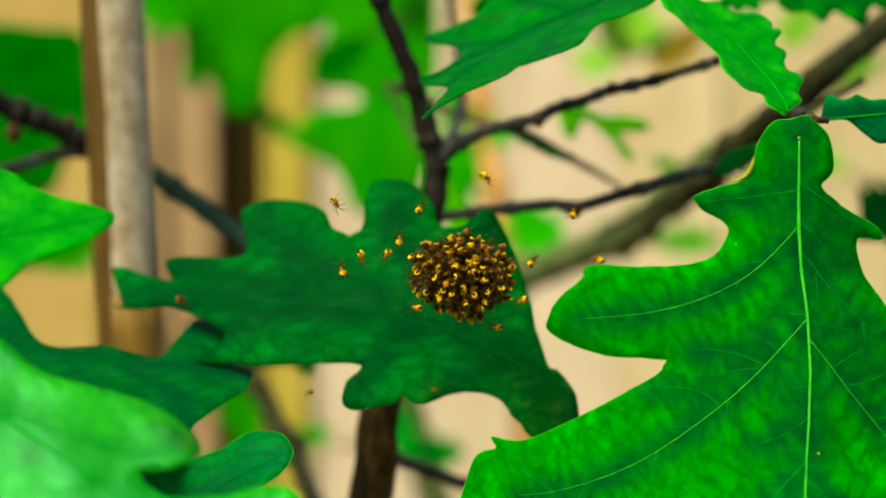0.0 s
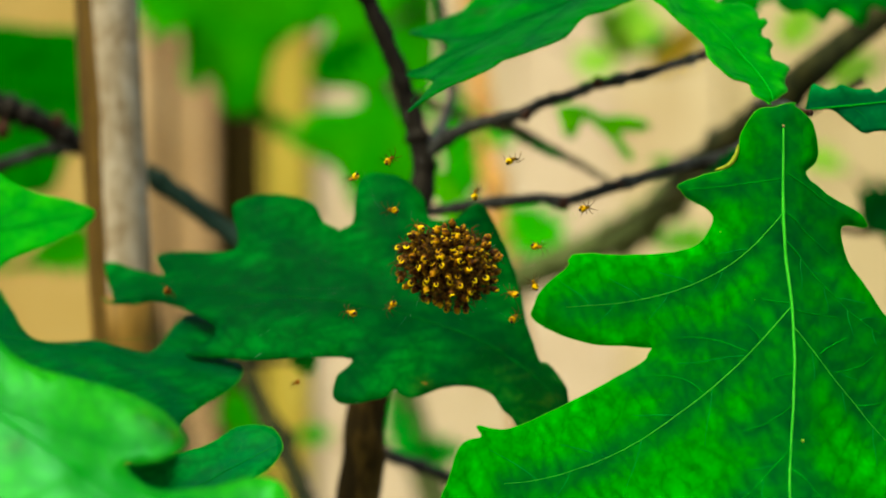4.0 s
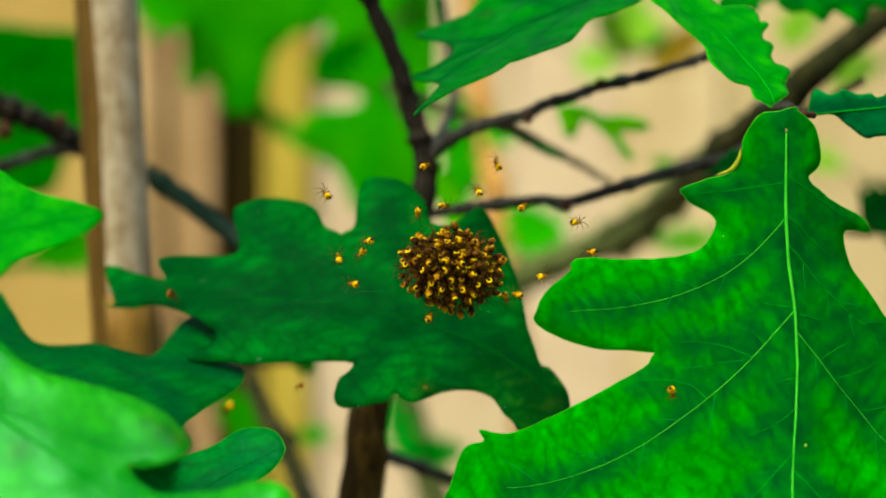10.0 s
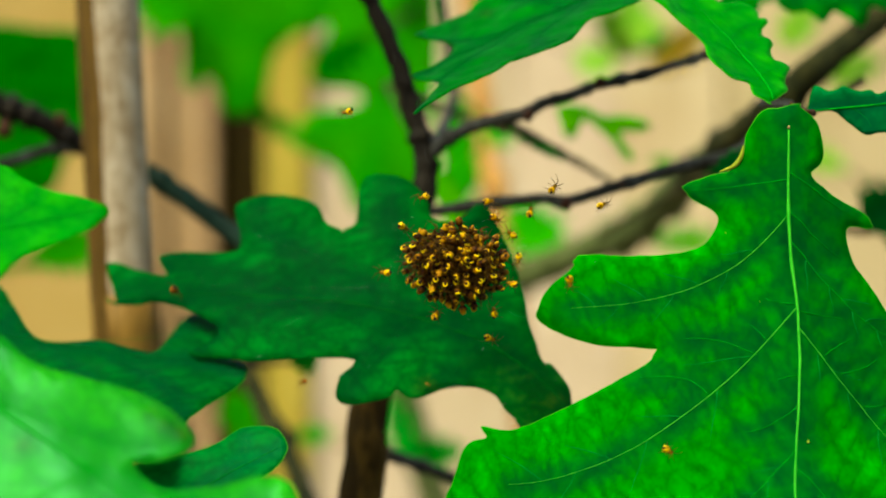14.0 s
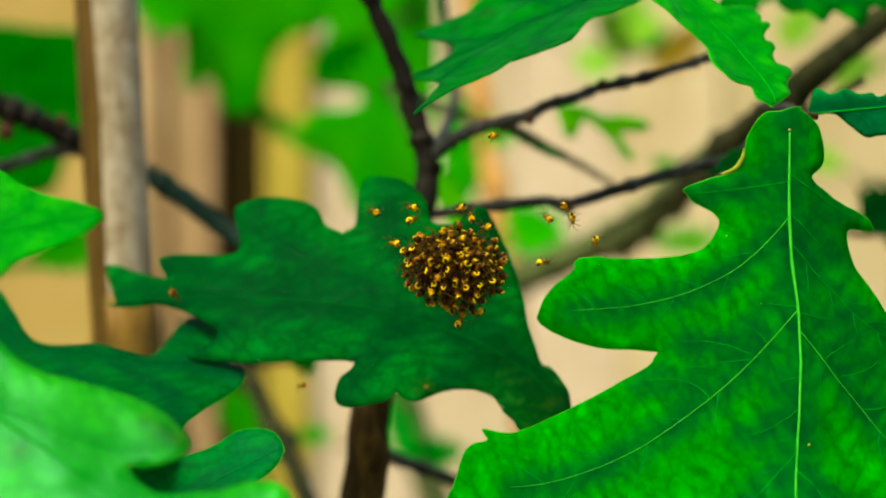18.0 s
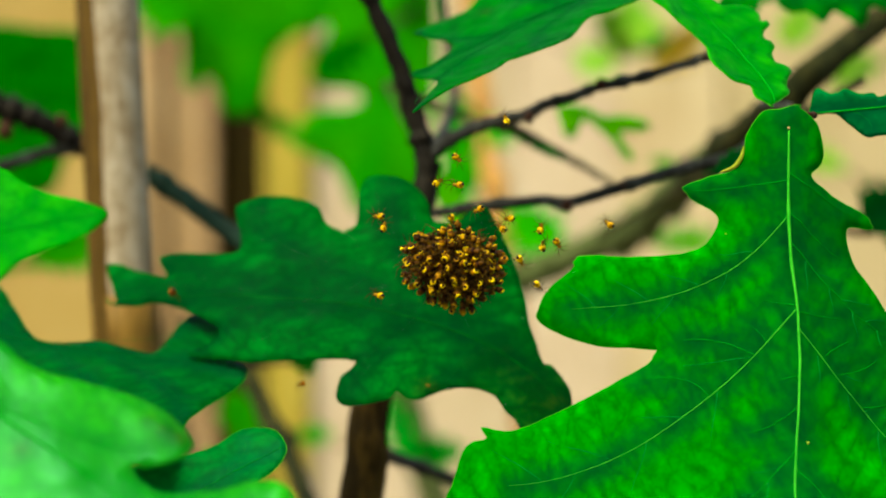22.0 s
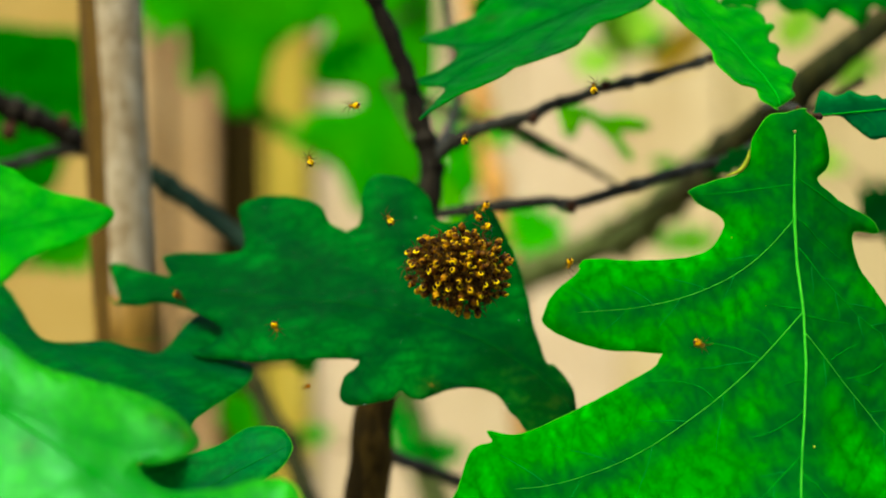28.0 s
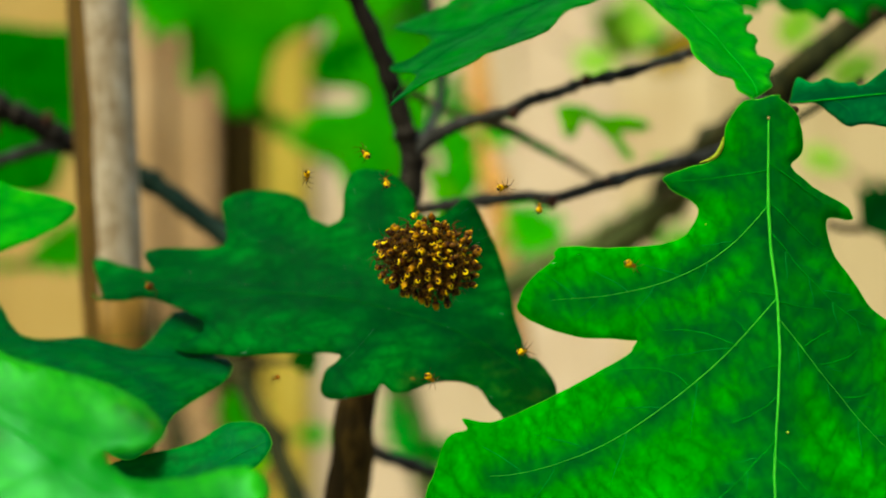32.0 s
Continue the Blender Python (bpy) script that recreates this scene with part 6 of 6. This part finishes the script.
        [(0, -12.52, 256.13, -1.23), (1, -13.31, 256.13, 2.63), (2, -9.72, 256.13, -0.61), (3, -13.92, 256.13, 3.06), (6, -13.66, 256.13, 22.32), (7, 1.69, 260.00, -3.10), (8, -14.79, 256.13, 9.02), (9, -20.13, 256.13, 7.35), (10, -18.21, 256.13, 8.49), (11, -19.17, 256.13, 3.06), (12, 2.51, 260.00, -3.60), (13, -6.65, 256.13, 22.15), (14, -14.97, 256.13, 21.18), (17, -20.22, 256.13, 10.85), (18, 2.06, 260.00, -3.36), (19, 30.64, 256.13, 7.97), (20, 30.11, 256.13, 7.27), (21, 2.54, 260.00, -2.93), (22, 1.94, 260.00, -3.14), (23, 22.58, 256.13, 10.94), (24, 22.67, 256.13, 11.29), (25, 23.81, 256.13, 11.73), (28, 23.29, 256.13, 25.04), (29, 2.42, 260.00, -3.79), (30, 23.50, 246.50, -14.41), (31, 2.42, 260.00, -3.69), (32, -12.17, 256.13, 14.79)],
        [(0, -15.63, 256.87, -3.42), (1, -20.37, 256.87, 2.98), (2, 1.91, 260.00, -3.83), (3, 13.43, 256.87, 0.53), (6, 15.28, 256.87, -0.26), (7, 15.71, 256.87, -0.09), (8, 15.19, 256.87, -0.35), (9, 16.50, 256.87, 3.42), (10, 20.72, 256.87, 4.13), (11, 23.09, 256.87, 2.63), (12, 28.97, 256.87, 9.04), (13, 2.78, 260.00, -4.42), (14, 2.23, 260.00, -2.78), (17, 2.54, 260.00, -3.47), (18, 2.06, 260.00, -3.36), (19, 2.06, 260.00, -3.03), (20, -19.14, 256.87, 9.83), (21, -17.82, 256.87, 9.74), (22, 1.94, 260.00, -3.14), (23, -28.00, 256.87, 8.16), (24, -17.91, 256.87, 4.21), (25, -17.65, 256.87, 5.36), (28, -20.63, 256.87, 13.78), (29, 2.42, 260.00, -3.79), (30, -25.02, 256.87, -13.61), (31, 2.42, 260.00, -3.69), (32, -8.78, 256.87, 10.45)],
        [(0, 13.71, 255.46, -1.75), (1, 8.29, 255.46, 2.62), (2, 7.68, 255.46, 11.26), (3, 9.17, 255.46, 14.41), (6, 12.05, 255.46, 12.14), (7, 12.40, 255.46, 13.45), (8, 10.39, 255.46, 13.62), (9, 11.44, 255.46, 15.54), (10, 8.21, 255.46, 13.10), (11, 0.70, 255.46, 17.64), (12, 2.18, 255.46, 12.31), (13, 2.01, 255.46, 11.00), (14, -3.06, 255.46, 7.95), (17, -3.84, 255.46, 6.55), (18, -4.89, 255.46, 6.37), (19, 2.06, 260.00, -3.03), (20, -18.16, 255.46, 7.16), (21, 2.54, 260.00, -2.93), (22, 1.94, 260.00, -3.14), (23, -28.55, 255.46, 0.87), (24, 2.06, 260.00, -3.36), (25, 2.06, 260.00, -3.36), (28, 2.79, 260.00, -3.57), (29, 2.42, 260.00, -3.79), (30, 2.54, 260.00, -3.57), (31, 18.20, 246.50, -28.14), (32, -2.04, 260.00, -2.13)],
        [(0, 22.92, 246.50, -1.52), (1, 29.65, 258.97, 5.66), (2, 1.91, 260.00, -3.83), (3, 14.78, 258.97, -5.49), (6, 12.30, 258.97, -5.22), (7, 11.24, 258.97, -4.96), (8, 8.85, 258.97, -8.50), (9, 13.81, 258.97, -4.78), (10, 15.67, 258.97, -4.25), (11, 16.11, 258.97, -4.25), (12, 14.43, 258.97, -3.19), (13, 15.49, 258.97, 2.12), (14, 10.62, 258.97, 2.39), (17, 10.09, 258.97, 3.63), (18, 6.64, 258.97, 3.45), (19, 9.12, 258.97, 4.87), (20, 7.52, 258.97, 4.51), (21, 10.09, 258.97, 7.43), (22, 10.18, 258.97, 4.78), (23, 11.24, 258.97, 4.34), (24, 7.52, 258.97, 7.79), (25, 10.18, 258.97, 4.25), (28, 6.55, 258.97, 3.45), (29, -2.12, 258.97, 4.34), (30, 2.54, 260.00, -3.57), (31, 14.25, 258.97, -20.45), (32, 12.57, 258.97, -16.02)],
        [(0, 12.21, 255.27, -7.94), (1, 12.21, 255.27, -7.85), (2, 9.86, 255.27, -7.15), (3, 10.73, 255.27, -6.89), (6, 10.64, 255.27, -6.72), (7, 10.73, 255.27, -6.46), (8, 10.73, 255.27, -6.89), (9, 11.43, 255.27, -6.89), (10, 11.34, 255.27, -6.98), (11, 10.73, 255.27, -7.59), (12, 11.17, 255.27, -6.98), (13, 13.70, 255.27, -9.07), (14, 10.56, 255.27, -5.32), (17, 11.43, 255.27, -6.46), (18, 2.06, 260.00, -3.36), (19, 2.06, 260.00, -3.03), (20, -9.86, 255.27, 7.85), (21, -10.91, 255.27, 10.99), (22, -10.03, 255.27, 5.06), (23, -6.02, 255.27, 10.29), (24, -3.05, 255.27, 9.86), (25, -3.23, 255.27, 10.91), (28, 2.79, 260.00, -3.57), (29, 2.42, 260.00, -3.79), (30, 2.54, 260.00, -3.57), (31, 2.42, 260.00, -3.69), (32, -1.92, 255.27, -19.98)],
        [(0, -4.16, 259.11, -9.21), (1, -4.07, 259.11, -14.26), (2, -12.49, 259.11, -10.36), (3, -15.14, 259.11, -8.77), (6, -12.13, 259.11, -13.46), (7, -11.07, 259.11, -13.46), (8, -4.52, 259.11, -14.52), (9, -2.39, 259.11, -11.07), (10, -2.13, 259.11, -10.63), (11, -1.86, 259.11, -10.80), (12, -1.51, 259.11, -11.16), (13, -0.71, 259.11, -12.04), (14, -1.15, 259.11, -10.27), (17, -4.78, 259.11, -8.15), (18, 2.48, 259.11, -11.42), (19, 7.17, 259.11, -10.63), (20, 6.64, 259.11, -10.45), (21, 8.68, 259.11, -8.77), (22, 1.94, 260.00, -3.14), (23, 1.94, 260.00, -3.47), (24, -2.30, 259.11, 6.73), (25, -3.19, 259.11, 6.91), (28, 2.79, 260.00, -3.57), (29, 2.42, 260.00, -3.79), (30, 2.54, 260.00, -3.57), (31, 2.42, 260.00, -3.69), (32, -2.04, 260.00, -2.13)],
        [(0, 8.38, 260.84, -12.39), (1, 9.36, 260.84, -12.39), (2, 9.63, 260.84, -9.45), (3, 11.32, 260.84, -10.88), (6, 8.56, 260.84, -8.83), (7, 1.69, 260.00, -3.10), (8, -1.16, 260.84, -10.61), (9, -0.53, 260.84, -11.05), (10, 9.90, 260.84, -7.67), (11, 10.79, 260.84, -3.30), (12, 10.43, 260.84, -0.36), (13, 12.93, 260.84, 3.83), (14, 13.73, 260.84, 5.97), (17, 25.23, 260.84, 9.45), (18, 19.35, 260.84, 6.51), (19, 2.06, 260.00, -3.03), (20, 6.15, 260.84, 7.93), (21, 7.31, 260.84, 6.78), (22, 5.53, 260.84, 6.15), (23, 4.37, 260.84, 6.33), (24, 3.21, 260.84, 4.90), (25, 0.36, 260.84, 4.46), (28, 5.35, 260.84, 5.26), (29, 5.62, 260.84, 4.37), (30, 2.23, 260.84, 5.26), (31, 2.94, 260.84, 4.99), (32, -2.04, 260.00, -2.13)],
        [(0, 3.30, 260.00, -4.45), (1, 3.19, 260.00, -4.45), (2, -5.98, 257.51, 2.90), (3, -6.95, 257.51, 3.34), (6, 9.24, 257.51, 3.70), (7, 11.62, 257.51, 4.75), (8, 10.38, 257.51, 7.48), (9, 6.07, 257.51, 7.83), (10, 5.37, 257.51, 9.06), (11, 2.10, 260.00, -3.47), (12, -12.94, 257.51, -15.49), (13, 2.78, 260.00, -4.42), (14, 2.23, 260.00, -2.78), (17, 2.54, 260.00, -3.47), (18, 2.06, 260.00, -3.36), (19, 2.06, 260.00, -3.03), (20, 9.33, 257.51, 3.17), (21, 11.27, 257.51, 0.35), (22, 12.15, 257.51, -1.94), (23, 11.35, 257.51, 0.97), (24, 2.06, 260.00, -3.36), (25, 2.06, 260.00, -3.36), (28, 2.79, 260.00, -3.57), (29, 2.42, 260.00, -3.79), (30, 2.54, 260.00, -3.57), (31, 2.42, 260.00, -3.69), (32, -2.04, 260.00, -2.13)],
        [(0, 3.30, 260.00, -4.45), (1, 3.19, 260.00, -4.45), (2, 1.91, 260.00, -3.83), (3, 1.91, 260.00, -3.71), (6, 11.06, 261.09, 1.16), (7, 6.69, 261.09, 5.18), (8, 6.96, 261.09, 3.21), (9, 6.16, 261.09, 5.44), (10, 12.67, 261.09, 6.78), (11, 11.60, 261.09, 10.53), (12, 14.81, 261.09, 13.65), (13, 17.94, 261.09, 5.80), (14, 17.40, 261.09, 9.64), (17, 22.40, 261.09, 3.84), (18, 20.52, 261.09, 4.64), (19, 2.06, 260.00, -3.03), (20, 24.68, 246.50, -12.38), (21, 23.76, 246.50, -2.19), (22, 26.06, 261.09, 4.02), (23, 25.25, 261.09, 4.82), (24, 20.17, 261.09, 6.96), (25, 22.84, 261.09, 5.09), (28, 19.99, 261.09, -2.41), (29, 2.42, 260.00, -3.79), (30, 2.54, 260.00, -3.57), (31, 2.42, 260.00, -3.69), (32, -2.04, 260.00, -2.13)],
        [(0, 3.30, 260.00, -4.45), (1, 3.19, 260.00, -4.45), (2, 1.91, 260.00, -3.83), (3, 1.91, 260.00, -3.71), (6, 19.04, 260.32, -1.25), (7, 1.69, 260.00, -3.10), (8, 1.28, 260.00, -3.19), (9, 17.35, 260.32, 12.01), (10, 1.69, 260.00, -3.47), (11, 2.10, 260.00, -3.47), (12, -4.67, 257.55, -10.65), (13, 2.78, 260.00, -4.42), (14, 2.23, 260.00, -2.78), (17, 2.54, 260.00, -3.47), (18, 2.06, 260.00, -3.36), (19, 2.06, 260.00, -3.03), (20, 1.69, 260.00, -2.93), (21, 15.04, 260.32, 13.79), (22, 9.96, 260.32, 20.46), (23, 1.94, 260.00, -3.47), (24, -6.05, 260.32, 5.43), (25, -4.72, 260.32, 6.32), (28, -8.36, 260.32, 4.72), (29, -4.18, 260.32, 4.36), (30, -5.52, 260.32, 3.29), (31, -7.56, 260.32, 5.96), (32, -4.27, 260.32, 5.43)],
        [(0, 3.30, 260.00, -4.45), (1, 3.19, 260.00, -4.45), (2, 1.91, 260.00, -3.83), (3, 1.91, 260.00, -3.71), (6, 1.69, 260.00, -3.35), (7, 12.56, 255.22, 25.38), (8, 1.28, 260.00, -3.19), (9, -18.49, 255.22, -1.48), (10, -16.14, 255.22, -1.31), (11, -18.40, 255.22, -2.09), (12, 2.51, 260.00, -3.60), (13, 2.78, 260.00, -4.42), (13.5, 2.78, 260.00, -4.42), (13.8, 28.31, 246.50, -20.98), (14, 33.61, 246.50, -30.08), (14.6, 2.23, 260.00, -2.78), (17, 2.54, 260.00, -3.47), (18, 2.06, 260.00, -3.36), (19, 2.06, 260.00, -3.03), (20, 1.69, 260.00, -2.93), (21, 20.15, 255.22, -0.52), (22, 15.09, 255.22, 3.31), (23, 14.92, 255.22, 6.02), (24, 14.22, 255.22, 6.19), (25, 12.56, 255.22, 7.76), (28, 2.79, 260.00, -3.57), (29, 2.42, 260.00, -3.79), (30, 2.54, 260.00, -3.57), (31, 2.42, 260.00, -3.69), (32, -2.04, 260.00, -2.13)],
        [(0, 3.30, 260.00, -4.45), (1, 3.19, 260.00, -4.45), (2, 1.91, 260.00, -3.83), (3, 1.91, 260.00, -3.71), (6, 1.69, 260.00, -3.35), (7, 18.40, 260.03, 11.20), (8, 1.28, 260.00, -3.19), (9, -12.35, 260.03, 0.36), (10, -11.82, 260.03, 1.16), (11, -11.29, 260.03, 5.78), (12, -14.49, 260.03, 3.02), (13, -9.95, 260.03, 0.00), (14, -6.13, 260.03, 3.47), (17, -6.49, 260.03, 4.62), (18, -4.89, 260.03, 4.71), (19, 2.06, 260.00, -3.03), (20, 1.69, 260.00, -2.93), (21, 14.22, 260.03, -3.91), (22, 15.02, 260.03, -5.78), (23, 1.94, 260.00, -3.47), (24, -4.00, 260.03, 4.35), (25, 2.06, 260.00, -3.36), (28, 2.79, 260.00, -3.57), (29, 2.42, 260.00, -3.79), (30, 2.54, 260.00, -3.57), (31, 2.42, 260.00, -3.69), (32, -2.04, 260.00, -2.13)],
        [(0, 3.30, 260.00, -4.45), (1, 3.19, 260.00, -4.45), (2, 1.91, 260.00, -3.83), (3, 1.91, 260.00, -3.71), (6, 1.69, 260.00, -3.35), (7, -7.12, 257.33, -6.51), (8, -13.37, 257.33, -6.24), (9, -7.30, 257.33, -7.39), (10, -14.07, 257.33, -5.45), (11, -8.27, 257.33, -7.04), (12, -6.95, 257.33, -3.25), (13, -7.65, 257.33, -5.72), (14, -9.15, 257.33, -3.69), (17, -5.98, 257.33, 2.11), (18, -7.65, 257.33, 0.88), (19, -7.12, 257.33, 3.25), (20, -3.43, 257.33, 6.07), (21, -2.64, 257.33, 4.75), (22, -0.70, 257.33, 10.47), (23, -4.05, 257.33, 7.39), (24, -4.66, 257.33, 8.09), (25, -12.05, 257.33, 8.88), (28, -13.98, 257.33, 22.25), (29, 2.42, 260.00, -3.79), (30, 2.54, 260.00, -3.57), (31, 2.42, 260.00, -3.69), (32, -2.04, 260.00, -2.13)],
        [(0, 3.30, 260.00, -4.45), (1, 3.19, 260.00, -4.45), (2, 1.91, 260.00, -3.83), (3, 1.91, 260.00, -3.71), (6, 1.69, 260.00, -3.35), (7, 1.69, 260.00, -3.10), (8, 1.28, 260.00, -3.19), (9, 23.84, 246.50, -5.81), (10, 23.08, 258.74, -0.53), (11, 17.42, 258.74, 4.86), (12, 17.42, 258.74, -0.88), (13, 17.16, 258.74, -0.80), (14, 18.96, 246.50, -4.97), (17, 18.04, 258.74, -1.41), (18, 16.27, 258.74, 4.86), (19, 12.65, 258.74, 9.64), (20, 8.22, 258.74, 9.55), (21, 7.25, 258.74, 9.37), (22, 2.21, 258.74, 9.99), (23, 1.94, 260.00, -3.47), (24, 22.73, 258.74, 14.86), (25, 2.06, 260.00, -3.36), (28, 2.79, 260.00, -3.57), (29, 2.42, 260.00, -3.79), (30, 2.54, 260.00, -3.57), (31, 2.42, 260.00, -3.69), (32, -2.04, 260.00, -2.13)],
        [(0, 3.30, 260.00, -4.45), (1, 3.19, 260.00, -4.45), (2, 1.91, 260.00, -3.83), (3, 1.91, 260.00, -3.71), (6, 1.69, 260.00, -3.35), (7, 1.69, 260.00, -3.10), (8, 1.28, 260.00, -3.19), (9, 26.37, 246.50, -4.55), (9.5, 33.70, 246.50, -12.64), (10, 34.20, 246.50, -21.40), (10.5, 25.86, 246.50, -18.79), (11, 23.76, 246.50, -17.44), (11.5, 21.15, 246.50, -15.92), (12, 18.20, 246.50, -13.90), (13, 23.93, 246.50, -7.41), (14, 2.23, 260.00, -2.78), (17, 2.54, 260.00, -3.47), (18, 2.06, 260.00, -3.36), (19, 2.06, 260.00, -3.03), (20, 1.69, 260.00, -2.93), (21, -1.76, 257.55, -11.00), (22, -10.12, 257.55, -7.22), (23, 1.94, 260.00, -3.47), (24, 27.38, 257.55, 13.29), (25, 2.06, 260.00, -3.36), (28, 2.79, 260.00, -3.57), (29, 2.42, 260.00, -3.79), (30, 2.54, 260.00, -3.57), (31, 2.42, 260.00, -3.69), (32, -2.04, 260.00, -2.13)],
        [(0, 3.30, 260.00, -4.45), (0.2, -8.29, 258.00, -5.73), (0.4, -13.21, 256.00, -7.00), (0.6, -20.15, 252.00, -9.04), (0.8, -25.39, 246.00, -13.03), (1, -34.07, 225.00, -18.84), (1.2, -39.35, 190.00, -21.88), (1.5, -43.64, 184.00, -23.20), (1.8, -42.47, 188.00, -22.10), (2, -36.57, 200.00, -20.71), (2.2, -29.31, 235.00, -11.00), (2.5, -15.97, 254.00, -7.73), (3, 1.91, 260.00, -3.71), (6, 1.69, 260.00, -3.35), (7, 1.69, 260.00, -3.10), (8, 1.28, 260.00, -3.19), (9, 1.69, 260.00, -3.47), (10, 1.69, 260.00, -3.47), (10.5, 1.69, 260.00, -3.47), (11, 24.43, 246.50, -30.24), (11.5, 2.10, 260.00, -3.47), (12, 4.29, 261.24, -11.34), (13, 5.45, 261.24, -13.21), (14, 7.50, 261.24, -14.11), (17, 2.54, 260.00, -3.47), (18, 2.06, 260.00, -3.36), (19, 2.06, 260.00, -3.03), (20, 1.69, 260.00, -2.93), (21, 2.54, 260.00, -2.93), (22, 1.94, 260.00, -3.14), (23, 1.94, 260.00, -3.47), (24, 2.06, 260.00, -3.36), (25, 2.06, 260.00, -3.36), (28, 2.79, 260.00, -3.57), (29, 2.42, 260.00, -3.79), (30, 2.54, 260.00, -3.57), (31, 2.42, 260.00, -3.69), (32, -2.04, 260.00, -2.13)],
        [(0, 3.30, 260.00, -4.45), (1, 3.19, 260.00, -4.45), (2, 1.91, 260.00, -3.83), (3, 1.91, 260.00, -3.71), (6, 1.69, 260.00, -3.35), (7, 1.69, 260.00, -3.10), (8, 1.28, 260.00, -3.19), (9, 1.69, 260.00, -3.47), (9.2, -7.38, 257.00, -11.77), (9.4, -10.76, 254.00, -13.46), (9.6, -12.75, 252.00, -16.02), (9.8, -20.51, 244.00, -17.68), (10, -28.98, 222.00, -21.24), (10.2, -35.65, 190.00, -21.88), (10.4, -39.99, 184.00, -23.02), (10.6, -39.11, 184.00, -23.90), (10.8, -42.34, 183.00, -24.02), (11.2, -45.09, 183.00, -23.27), (11.6, -37.67, 192.00, -21.59), (11.8, -27.22, 225.00, -19.92), (12, -13.02, 254.00, -15.28), (13, 9.65, 258.96, -9.47), (14, 8.05, 258.96, -9.74), (17, 6.55, 258.96, -9.56), (18, 5.49, 258.96, -9.91), (19, 6.28, 258.96, -9.03), (20, 1.69, 260.00, -2.93), (21, 2.54, 260.00, -2.93), (22, 1.94, 260.00, -3.14), (23, 1.94, 260.00, -3.47), (24, 2.06, 260.00, -3.36), (25, 2.06, 260.00, -3.36), (28, 2.79, 260.00, -3.57), (29, 2.42, 260.00, -3.79), (30, 2.54, 260.00, -3.57), (31, 2.42, 260.00, -3.69), (32, -2.04, 260.00, -2.13)],
    ]
    for k, one in enumerate(ROAMERS):
        walk(one, strolling(k, paths[k]))


motions()
